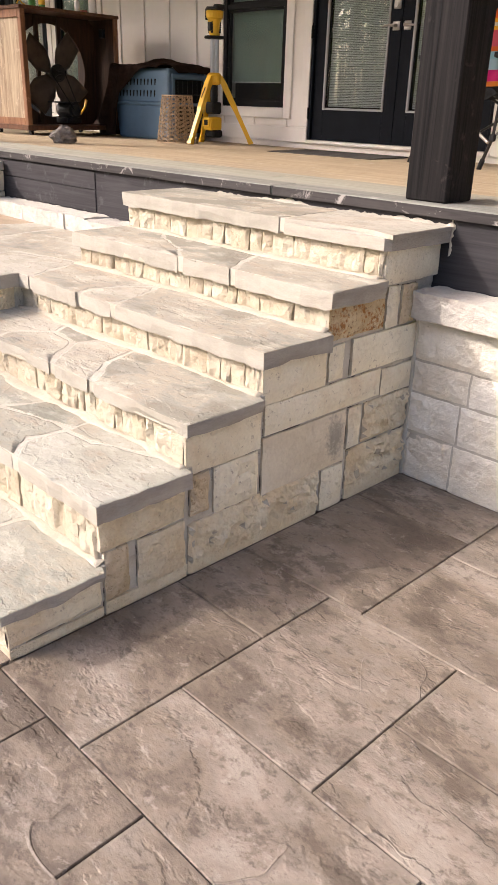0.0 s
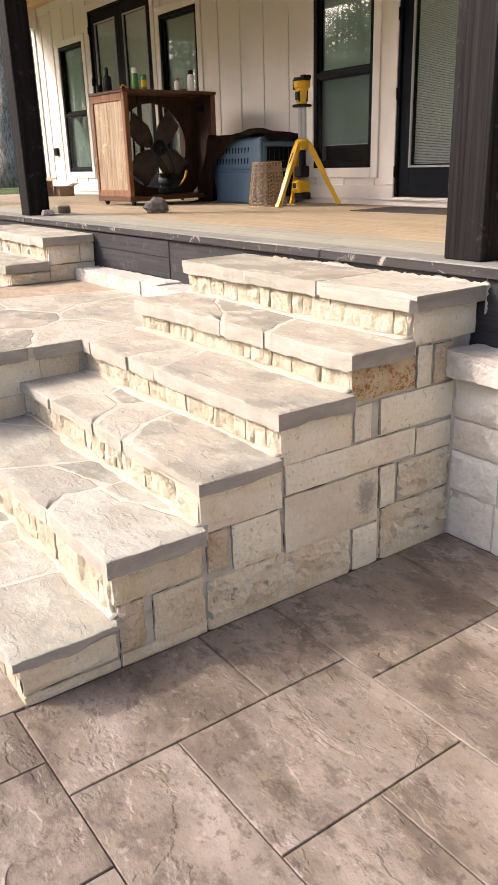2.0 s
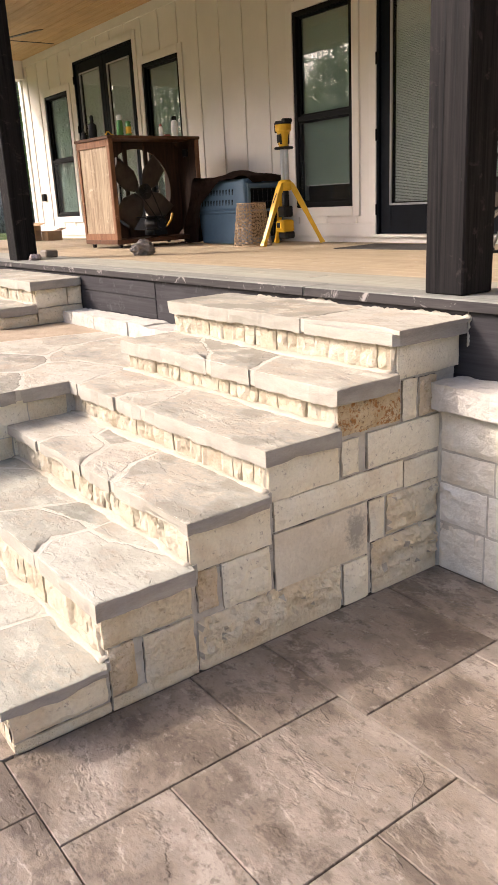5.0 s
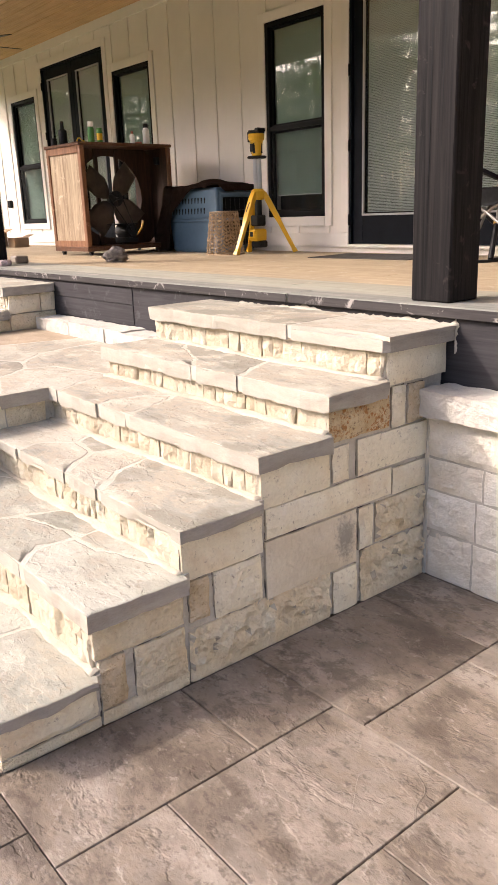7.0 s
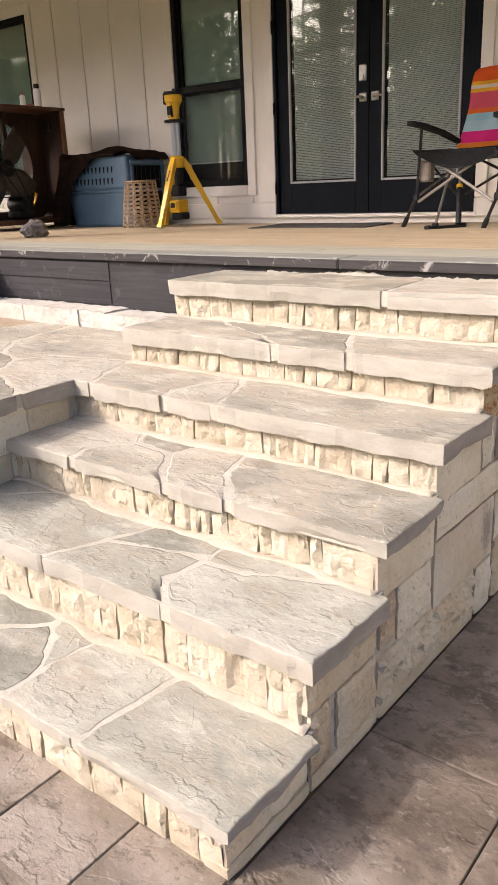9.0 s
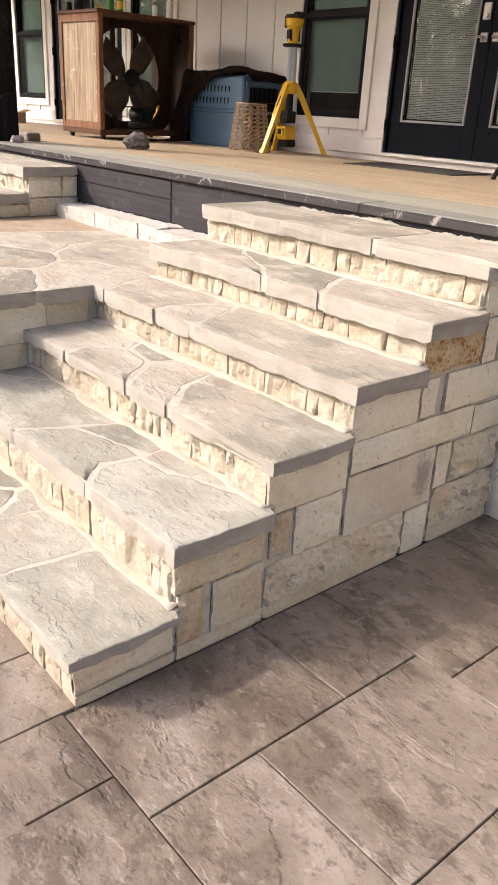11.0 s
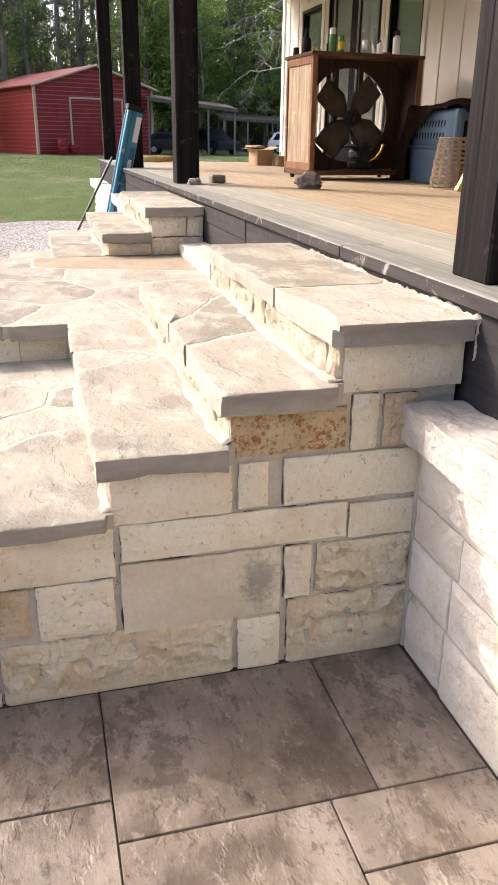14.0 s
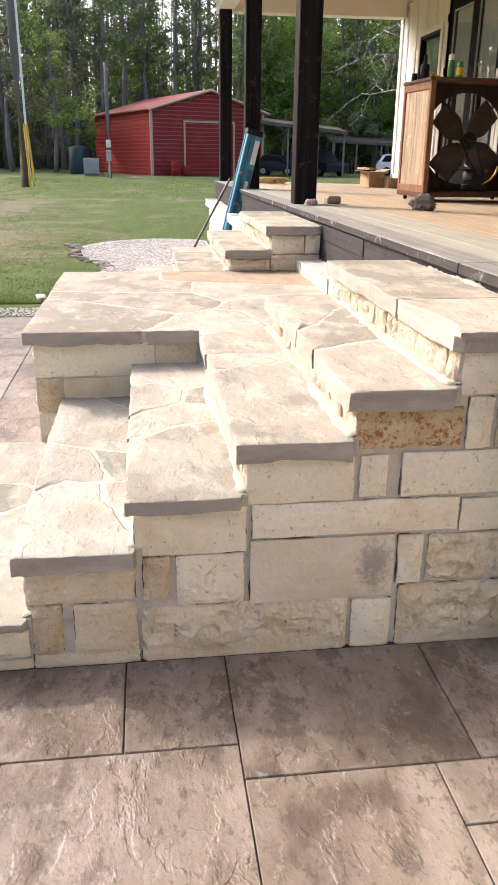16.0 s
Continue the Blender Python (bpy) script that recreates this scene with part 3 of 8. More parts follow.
# ---- patio ----
PATIO_X0, PATIO_X1, PATIO_Y0, PATIO_Y1 = -5.35, 6.4, -6.2, 0.10
NEAR_SLABS = [
    (0.0, 0.505, -0.295, 0.02), (0.0, 0.505, -0.895, -0.295), (0.0, 0.385, -1.187, -0.895), (0.0, 0.385, -1.79, -1.187),
    (0.385, 0.832, -1.487, -0.895), (0.385, 1.12, -1.79, -1.487), (0.832, 1.30, -1.19, -0.895), (0.832, 1.30, -1.487, -1.19),
    (0.505, 0.70, -0.415, 0.02), (0.505, 0.97, -0.895, -0.415), (0.70, 1.30, -0.415, 0.02), (0.97, 1.30, -0.895, -0.415), (1.12, 1.30, -1.79, -1.487),
    (-1.10, -0.536, -2.09, -1.71), (-0.536, -0.26, -2.09, -1.71), (-0.26, 0.0, -2.09, -1.71), (0.0, 0.245, -2.09, -1.79), (0.245, 0.632, -2.09, -1.79), (0.632, 1.30, -2.09, -1.79),
]


def slab_plan():
    """Rectangles of an uneven ashlar pattern over the patio."""
    out = list(NEAR_SLABS)
    r = random.Random(11)
    cx, cy = 0.30, 0.30
    nx, ny = int((PATIO_X1 - PATIO_X0) / cx), int((PATIO_Y1 - PATIO_Y0) / cy)
    used = set()

    def free(i, j):
        if not (0 <= i < nx and 0 <= j < ny) or (i, j) in used:
            return False
        x0, y0 = PATIO_X0 + i * cx, PATIO_Y0 + j * cy
        if any(x0 < s[1] - 0.15 and x0 + cx > s[0] + 0.15 and y0 < s[3] - 0.15 and y0 + cy > s[2] + 0.15 for s in NEAR_SLABS):
            return False
        return not (-4.75 < x0 and x0 + cx < -0.05 and y0 > -1.55 or -0.4 < x0 < 0.2 and y0 > -1.8)

    for j in range(ny):
        for i in range(nx):
            if not free(i, j):
                continue
            for w, h in r.sample([(2, 3), (3, 2), (2, 2), (2, 1), (1, 2), (3, 2)], 6) + [(1, 1)]:
                if all(free(i + a, j + c) for a in range(w) for c in range(h)):
                    used.update((i + a, j + c) for a in range(w) for c in range(h))
                    out.append((PATIO_X0 + i * cx, PATIO_X0 + (i + w) * cx, PATIO_Y0 + j * cy, PATIO_Y0 + (j + h) * cy))
                    break
    return out


patio = empty("patio", "stamped concrete patio in brown ashlar slate pattern with dark joints", "patio", kind="structure")
box("bed", (PATIO_X0 - 0.02, PATIO_Y0, -0.12), (PATIO_X0 + 0.30 * int((PATIO_X1 - PATIO_X0) / 0.30), PATIO_Y1, -0.010), JOINT, patio)

# ---- staircase ----
RIGHT_END, LAND_X1, LAND_X0, LEFT_END = 0.035, -1.44, -3.33, -4.82
# top, nose, back and thickness of the treads, from the highest down
TREADS = [(0.982, -0.283, 0.10, 0.058), (0.826, -0.560, -0.24, 0.062), (0.685, -0.866, -0.52, 0.058),
          (0.530, -1.168, -0.83, 0.042), (0.376, -1.486, -1.13, 0.054), (0.168, -1.785, -1.45, 0.032)]
stairs = empty("stone_staircase", "pale flagstone steps with split limestone risers and landing against the deck", "staircase")


def tread_row(x0, x1, top, nose, back, thick, count, ends, k):
    r = random.Random(k)
    w = (x1 - x0) / count
    seeds = []
    for i in range(count):
        seeds.append((x0 + (i + 0.5 + r.uniform(-0.2, 0.2)) * w, nose + (back - nose) * r.uniform(0.15, 0.75)))
        if count > 1 and r.random() < 0.25:
            extra = (x0 + (i + r.uniform(0.5, 1.0)) * w, nose + (back - nose) * r.uniform(0.85, 1.1))
            if extra[0] < x1 - 0.45:
                seeds.append(extra)
    rect = (x0, x1, nose, back)
    for poly in cells(rect, seeds):
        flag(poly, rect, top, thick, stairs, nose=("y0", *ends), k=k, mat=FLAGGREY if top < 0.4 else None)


def fillet(x0, x1, y, z0, k, wide=0.014, high=0.008):
    """Mortar smeared along the foot of a riser."""
    bm = bmesh.new()
    last = None
    n = max(8, int((x1 - x0) / 0.02))
    for i in range(n + 1):
        px = x0 + (x1 - x0) * i / n
        w = max(0.0015, wide + 0.034 * wob(px, y, 0, 4, k) + 0.014 * wob(px, y, 3, 17, k))
        h = max(0.002, high + 0.014 * wob(px, y, 6, 7, k))
        row = [bm.verts.new(c) for c in ((px, y + 0.02, z0 + h), (px, y - 0.004, z0 + h * 0.8), (px, y - 0.012 - w * 0.35, z0 + 0.006), (px, y - 0.012 - w, z0 + 0.0012), (px, y - 0.012 - w, z0 - 0.004))]
        if last:
            for a in range(4):
                bm.faces.new((last[a], row[a], row[a + 1], last[a + 1]))
        last = row
    bm.verts.ensure_lookup_table()
    bm.faces.new(bm.verts[:5]), bm.faces.new(bm.verts[-5:])
    finish("mortar_fillet", bm, FILLET, stairs, smooth=True)


def riser_row(x0, x1, z0, z1, y, k):
    r = random.Random(k)
    x = x0
    while x < x1 - 0.015:
        w = min(r.choice((0.04, 0.05, 0.06, 0.07, 0.085, 0.11)), x1 - x)
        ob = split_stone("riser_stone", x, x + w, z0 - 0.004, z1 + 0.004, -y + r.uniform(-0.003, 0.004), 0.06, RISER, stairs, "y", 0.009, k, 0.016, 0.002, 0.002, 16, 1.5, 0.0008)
        # notches left open between the stones, wider below or above
        notch, lift = r.choice((0.0, 0.0, 0.001, 0.004, 0.009, 0.013)), r.random() < 0.8
        for v in ob.data.vertices:
            f = (v.co.z - z0) / (z1 - z0)
            if v.co.x > x + w - 0.012:
                v.co.x -= notch * (max(0.0, 1 - 1.15 * f) if lift else max(0.0, f * 1.1 - 0.1))
        x += w
    if z0 > 0.05:
        fillet(x0, x1, y, z0, k)
    box("riser_bed", (x0, y + 0.017, z0 - 0.003), (x1, y + 0.05, z1 + 0.006), RISER, stairs)


def flight(x0, x1, ends, k, counts):
    for i, (top, nose, back, thick) in enumerate(TREADS):
        below = TREADS[i + 1][0] if i < 5 else 0.0
        if i != 2 and counts[i]:
            tread_row(x0, x1, top, nose, back, thick, counts[i], ends, k + i)
        core0, core1 = x0 + 0.03, x1 - 0.05
        box("core", (core0, nose + 0.075, -0.05), (core1, TREADS[i - 1][1] + 0.08 if i else 0.09, top - thick + 0.012 - 0.001 * i), MORTAR, stairs)
        if i != 2 and (i or counts[0]):
            box("grout_bed", (core0 + 0.002, nose + 0.0035, top - thick + 0.003), (x1 - 0.026, back + 0.002, top - 0.0005), GROUT, stairs)
        riser_row(x0 + 0.01, x1 - 0.036, below, top - thick, nose + 0.030, k + 20 + i)


LAND_Z, LAND_Y0, LAND_Y1 = 0.684, -1.63, -0.06
X_END, X_WALL = RIGHT_END, LAND_X1 - 0.05
# outlines of the flagstones of the flight, tread by tread, the highest first
TOP_TREAD = [
    [(X_WALL, -0.283), (-0.458, -0.283), (-0.47, -0.12), (-0.48, 0.10), (X_WALL, 0.10)],
]
SECOND_TREAD = [
    [(X_WALL, -0.56), (-0.73, -0.56), (-0.85, -0.465), (-1.13, -0.325), (-1.22, -0.24), (X_WALL, -0.24)],
    [(-0.73, -0.56), (-0.43, -0.56), (-0.52, -0.42), (-0.60, -0.24), (-1.22, -0.24), (-1.13, -0.325), (-0.85, -0.465)],
    [(-0.43, -0.56), (X_END, -0.56), (X_END, -0.24), (-0.60, -0.24), (-0.52, -0.42)],
]
THIRD_TREAD = [
    [(-1.34, -0.866), (-0.97, -0.866), (-1.005, -0.79), (-0.96, -0.66), (-0.87, -0.56), (-0.86, -0.52), (-1.487, -0.52), (-1.487, -0.535), (-1.41, -0.73)],
    [(-0.97, -0.866), (-0.75, -0.866), (-0.80, -0.70), (-0.87, -0.56), (-0.96, -0.66), (-1.005, -0.79)],
    [(-0.75, -0.866), (X_END, -0.866), (X_END, -0.52), (-0.86, -0.52), (-0.87, -0.56), (-0.80, -0.70)],
]
FOURTH_TREAD = [
    [(-0.45, -1.168), (X_END, -1.168), (X_END, -0.83), (-0.65, -0.83), (-0.58, -1.02)],
    [(-0.69, -1.168), (-0.45, -1.168), (-0.58, -1.02), (-0.65, -0.83), (-0.80, -0.83), (-0.86, -0.97), (-0.75, -1.12)],
    [(-1.11, -1.168), (-0.69, -1.168), (-0.75, -1.12), (-0.86, -0.97), (-1.03, -0.95), (-1.14, -1.08)],
    [(-0.86, -0.97), (-0.80, -0.83), (-1.10, -0.83), (-1.03, -0.95)],
    [(X_WALL, -1.168), (-1.11, -1.168), (-1.14, -1.08), (-1.03, -0.95), (-1.10, -0.83), (X_WALL, -0.83)],
]
FIFTH_TREAD = [
    [(-0.40, -1.486), (X_END, -1.486), (X_END, -1.13), (-0.08, -1.13), (-0.10, -1.15), (-0.33, -1.245), (-0.47, -1.26), (-0.495, -1.38)],
    [(-0.47, -1.26), (-0.33, -1.245), (-0.10, -1.15), (-0.08, -1.13), (-0.48, -1.13), (-0.48, -1.235)],
    [(-0.88, -1.486), (-0.40, -1.486), (-0.495, -1.38), (-0.47, -1.26), (-0.48, -1.235), (-0.80, -1.31)],
    [(-0.80, -1.31), (-0.48, -1.235), (-0.48, -1.13), (-0.72, -1.13)],
    [(X_WALL, -1.486), (-0.88, -1.486), (-0.80, -1.31), (-0.72, -1.13), (-1.20, -1.13), (X_WALL, -1.34)],
    [(X_WALL, -1.34), (-1.20, -1.13), (X_WALL, -1.13)],
]
LOWEST_TREAD = [
    [(-0.415, -1.785), (X_END, -1.785), (X_END, -1.45), (-0.38, -1.45)],
    [(-0.70, -1.785), (-0.415, -1.785), (-0.38, -1.45), (-0.675, -1.45), (-0.706, -1.66)],
    [(-0.706, -1.66), (-0.675, -1.45), (-0.87, -1.45), (-0.86, -1.50), (-0.80, -1.543)],
    [(-1.01, -1.785), (-0.70, -1.785), (-0.706, -1.66), (-0.80, -1.543), (-0.86, -1.50), (-0.98, -1.60)],
    [(X_WALL, -1.785), (-1.01, -1.785), (-0.98, -1.60), (-0.86, -1.50), (-0.87, -1.45), (X_WALL, -1.45)],
]
LANDING_FRONT = [
    [(-2.30, LAND_Y0), (LAND_X1, LAND_Y0), (LAND_X1, -1.11), (-1.55, -1.05), (-1.83, -0.94), (-1.98, -1.12), (-2.20, -1.42)],
    [(LAND_X1, -1.11), (LAND_X1, -0.866), (-1.34, -0.866), (-1.41, -0.73), (-1.487, -0.535), (-1.885, -0.62), (-1.95, -0.75), (-1.83, -0.94), (-1.55, -1.05)],
    [(-1.487, -0.535), (LAND_X1, LAND_Y1), (-2.42, LAND_Y1), (-2.33, -0.49), (-2.15, -0.68), (-1.95, -0.75), (-1.885, -0.62)],
]
LANDING_BACK = [
    [(-2.55, LAND_Y0), (-2.30, LAND_Y0), (-2.20, -1.42), (-1.98, -1.12), (-1.83, -0.94), (-1.95, -0.75), (-2.15, -0.68), (-2.47, -0.84), (-2.50, -1.28)],
    [(-2.15, -0.68), (-2.33, -0.49), (-2.42, LAND_Y1), (-2.65, LAND_Y1), (-2.86, -0.80), (-2.47, -0.84)],
    [(LAND_X0, LAND_Y0), (-2.55, LAND_Y0), (-2.50, -1.28), (-2.47, -0.84), (-2.86, -0.80), (-2.95, -1.0), (LAND_X0, -1.0)],
    [(LAND_X0, -1.0), (-2.95, -1.0), (-2.86, -0.80), (-2.65, LAND_Y1), (LAND_X0, LAND_Y1)],
]


def slab_layer(points, z0, z1, k, skin):
    """One split layer of a flagstone with a ragged outline."""
    pts = []
    for a, b in zip(points, points[1:] + points[:1]):
        a, b = Vector(a), Vector(b)
        d = (b - a).normalized()
        out = Vector((d.y, -d.x))
        n = max(1, round((b - a).length / 0.016))
        for i in range(n):
            p = a + (b - a) * (i / n)
            pts.append(p + out * (0.004 * wob(p.x, p.y, 0, 12, k) + 0.0022 * wob(p.x, p.y, 5, 45, k)))
    bm = bmesh.new()
    low = [bm.verts.new((p.x, p.y, z0 + 0.003 * wob(p.x, p.y, 1, 12, k))) for p in pts]
    mid = [bm.verts.new((p.x, p.y, z0 + (z1 - z0) * (0.6 + 0.2 * wob(p.x, p.y, 3, 20, k)))) for p in pts]
    top = [bm.verts.new((p.x * 0.994 - 0.0012, p.y + 0.0012, z1 - 0.0008)) for p in pts]
    for u, v in ((low, mid), (mid, top)):
        for i in range(len(pts)):
            j = (i + 1) % len(pts)
            bm.faces.new((u[i], u[j], v[j], v[i]))
    caps = [bm.faces.new(top), bm.faces.new(low[::-1])]
    bmesh.ops.triangulate(bm, faces=caps)
    ob = finish("flagstone", bm, [skin, FLAGEND, FLAGNOSE], stairs)
    for p in ob.data.polygons:
        p.material_index = 0 if p.normal.z > 0.6 else 1 if p.normal.x > 0.6 else 2


def broken_flag(top, nose, back, thick):
    """The top tread's end stone: its upper layer has split away along the nose and left a ledge."""
    x0, x1, low = -0.452, X_END, 0.015
    slab_layer([(x0, nose), (-0.25, nose - 0.004), (-0.08, nose + 0.004), (x1 - 0.02, nose + 0.004), (x1 - 0.006, nose + 0.03), (x1, back), (x0 - 0.03, back)], top - thick, top - low, 5, FRESHBREAK)
    slab_layer([(x0 + 0.001, nose + 0.002), (-0.40, nose + 0.004), (-0.36, nose + 0.018), (-0.30, nose + 0.034), (-0.22, nose + 0.040), (-0.13, nose + 0.050), (-0.06, nose + 0.044), (-0.015, nose + 0.026),
                (x1 + 0.004, nose + 0.012), (x1 + 0.004, back - 0.001), (x0 - 0.028, back - 0.001)], top - low - 0.0005, top, 6, FLAG)


def right_flight():
    rows = (TOP_TREAD, SECOND_TREAD, THIRD_TREAD, FOURTH_TREAD, FIFTH_TREAD, LOWEST_TREAD)
    for i, (stones, (top, nose, back, thick)) in enumerate(zip(rows, TREADS)):
        rect = (X_WALL, X_END, nose, back)
        free = (("y0", nose), ("x1", X_END))
        for poly in stones:
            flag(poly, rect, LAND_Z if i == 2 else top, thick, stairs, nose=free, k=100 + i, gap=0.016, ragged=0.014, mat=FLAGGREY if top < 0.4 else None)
    broken_flag(*TREADS[0])
    top, nose, back, thick = TREADS[0]
    bm = bmesh.new()
    add_box(bm, (-0.53, nose + 0.006, top - thick + 0.004), (-0.44, back, top - 0.0015), 0.002)
    part("mortar", bm, GROUT, stairs)


flight(X_WALL, RIGHT_END, ("x1",), 100, (0, 0, 0, 0, 0, 0))
right_flight()
flight(LEFT_END, LAND_X0 + 0.03, ("x0", "x1"), 200, (2, 2, 3, 3, 3, 4))

# end face of the far flight above the landing
for y0, y1, z0, z1, skin in ((-0.525, -0.250, 0.688, 0.760, BUFF), (-0.242, 0.090, 0.688, 0.792, BUFF), (-0.242, -0.02, 0.800, 0.920, SIDE), (-0.012, 0.090, 0.800, 0.920, SIDE)):
    split_stone("stone", y0, y1, z0, z1, LAND_X0 + 0.012, 0.06, skin, stairs, "x", 0.006, cell=0.03, most=20)


def mortar_smears():
    """Mortar pressed along the back of the top tread and smeared down the dark board at its end."""
    top = TREADS[0][0]
    bm = bmesh.new()
    n = 130
    low, ridge, high = [], [], []
    for i in range(n + 1):
        x = -1.25 + (X_END + 1.262) * i / n
        f = max(0.0, 0.1 + 0.5 * i / n + 0.7 * wob(x, 0, 0, 7, 3) + 0.6 * wob(x, 2, 0, 30, 3) + 0.4 * wob(x, 4, 0, 75, 3))
        low.append(bm.verts.new((x, 0.095 - 0.020 * f + 0.004 * wob(x, 6, 0, 50, 3), top - 0.002)))
        ridge.append(bm.verts.new((x, 0.099 - 0.006 * f, top - 0.001 + 0.007 * f + 0.002 * wob(x, 8, 0, 60, 3))))
        high.append(bm.verts.new((x, 0.1045, top - 0.001 + 0.017 * f)))
    for a, b in ((low, ridge), (ridge, high)):
        for i in range(n):
            bm.faces.new((a[i], a[i + 1], b[i + 1], b[i]))
    part("mortar", bm, GROUT, stairs, "cream mortar smear")
    bm = bmesh.new()
    rows = []
    for i in range(41):
        f = i / 40
        z = top - 0.11 + 0.135 * f
        w = (0.004 + 0.018 * f) * max(0.1, 0.6 + 0.9 * wob(z, 1, 0, 30, 4) + 0.8 * wob(z, 3, 0, 90, 4))
        rows.append([bm.verts.new((X_END - 0.004, 0.1045, z)), bm.verts.new((X_END + 0.3 * w, 0.1005 - 0.002 * wob(z, 7, 0, 60, 4), z)), bm.verts.new((X_END + w, 0.1045, z))])
    for a, b in zip(rows, rows[1:]):
        for q in range(2):
            bm.faces.new((a[q], a[q + 1], b[q + 1], b[q]))
    part("mortar", bm, GROUT, stairs, "cream mortar smear")


mortar_smears()


def landing():
    r = random.Random(5)
    free = (("y0", LAND_Y0), ("x1", LAND_X1), ("x0", LAND_X0), ("y0", -0.866))
    for i, poly in enumerate(LANDING_FRONT + LANDING_BACK):
        flag(poly, (LAND_X0, LAND_X1, LAND_Y0, LAND_Y1), LAND_Z, 0.058, stairs, nose=free, k=3, gap=0.019, ragged=0.014, mat=FLAGTAN if i == 6 else None)
    top, nose, back, thick = TREADS[2]
    rect = (LEFT_END, LAND_X0 - 0.002, nose, back)
    for poly in cells(rect, [(LEFT_END + 1.49 * f, nose + 0.16 + 0.1 * r.uniform(-1, 1)) for f in (0.12, 0.42, 0.80)]):
        flag(poly, rect, top, thick, stairs, nose=("y0", "x0"), k=9)
    for x0, x1 in ((LAND_X1 - 0.03, RIGHT_END), (LEFT_END, LAND_X0 - 0.002)):
        box("grout_bed", (x0 + 0.022, nose + 0.0035, top - thick + 0.003), (x1 - 0.026, back, LAND_Z - 0.0009), GROUT, stairs)
    box("grout_bed", (LAND_X0 + 0.005, LAND_Y0 + 0.005, LAND_Z - 0.05), (LAND_X1 - 0.005, LAND_Y1 - 0.02, LAND_Z - 0.0005), GROUT, stairs)
    box("core", (LAND_X0 + 0.06, LAND_Y0 + 0.044, -0.05), (LAND_X1 - 0.042, 0.06, LAND_Z - 0.062), MORTAR, stairs)
    # stones of the landing's end faces and front
    for z0, z1, cuts, skins in ((0.475, 0.630, (-1.6, -1.06, -0.87), (SIDE, BUFF)), (0.31, 0.466, (-1.6, -1.48, -1.15, -0.87), (OCHRE, BUFF, SIDE)), (0.155, 0.302, (-1.6, -1.2, -0.87), (BUFF, SIDE)), (0.0, 0.147, (-1.6, -1.33, -0.87), (SIDE, BUFF))):
        for a, b, skin in zip(cuts, cuts[1:], skins):
            split_stone("stone", a + 0.003, b - 0.005, z0, z1, LAND_X1 - 0.032, 0.07, skin, stairs, "x", 0.006)
    for z0, z1 in ((0.0, 0.145), (0.155, 0.30), (0.31, 0.46), (0.47, 0.625)):
        x = LAND_X0 + 0.03
        while x < LAND_X1 - 0.04:
            w = min(r.uniform(0.2, 0.5), LAND_X1 - 0.035 - x)
            split_stone("stone", x + 0.004, x + w - 0.006, z0, z1, -(LAND_Y0 + 0.032), 0.07, SIDE, stairs, "y", 0.008)
            x += w


landing()

# stones of the end wall: y0, y1, z0, z1, kind
END_WALL = [
    (-1.755, -1.458, -0.02, 0.026, "l"), (-1.450, -1.146, -0.02, 0.038, "l"),
    (-1.755, -1.462, 0.034, 0.132, "s"), (-1.447, -1.364, 0.045, 0.200, "b"), (-1.330, -1.150, 0.028, 0.196, "b"),
    (-1.137, -0.520, -0.02, 0.172, "r"), (-0.508, -0.386, -0.02, 0.160, "s"), (-0.364, 0.0, -0.02, 0.200, "r"),
    (-1.458, -1.152, 0.208, 0.318, "b"), (-1.128, -1.054, 0.203, 0.338, "b"), (-1.032, -0.838, 0.178, 0.340, "s"), (-0.818, -0.388, 0.170, 0.374, "g"),
    (-0.376, -0.300, 0.210, 0.370, "s"), (-0.284, -0.004, 0.212, 0.368, "r"),
    (-1.148, -0.832, 0.346, 0.486, "f"), (-0.814, -0.202, 0.384, 0.488, "f"), (-0.196, -0.004, 0.376, 0.478, "f"),
    (-0.832, -0.526, 0.494, 0.626, "f"), (-0.508, -0.428, 0.500, 0.626, "s"), (-0.386, -0.004, 0.500, 0.632, "f"),
    (-0.528, -0.222, 0.648, 0.762, "u"), (-0.206, -0.134, 0.638, 0.788, "s"), (-0.116, -0.026, 0.640, 0.784, "b"),
    (-0.236, 0.095, 0.800, 0.924, "f"),
]
for y0, y1, z0, z1, kind in END_WALL:
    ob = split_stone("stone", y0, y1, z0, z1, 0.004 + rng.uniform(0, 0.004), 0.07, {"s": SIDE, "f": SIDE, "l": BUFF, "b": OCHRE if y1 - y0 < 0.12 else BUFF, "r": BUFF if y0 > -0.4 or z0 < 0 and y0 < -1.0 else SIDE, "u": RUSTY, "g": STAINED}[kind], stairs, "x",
                {"f": 0.004, "l": 0.003, "s": 0.008, "b": 0.007, "r": 0.018, "u": 0.006, "g": 0.004}[kind], cell={"b": 0.013, "r": 0.013, "s": 0.02}.get(kind, 0.04), ragged=0.003, most=46, fine=1.7 if kind in "brs" else 1.0)
    # sun-facing fronts take the darker riser colour, which holds down the light there
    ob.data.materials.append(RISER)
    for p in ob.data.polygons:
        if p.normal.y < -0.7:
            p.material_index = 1


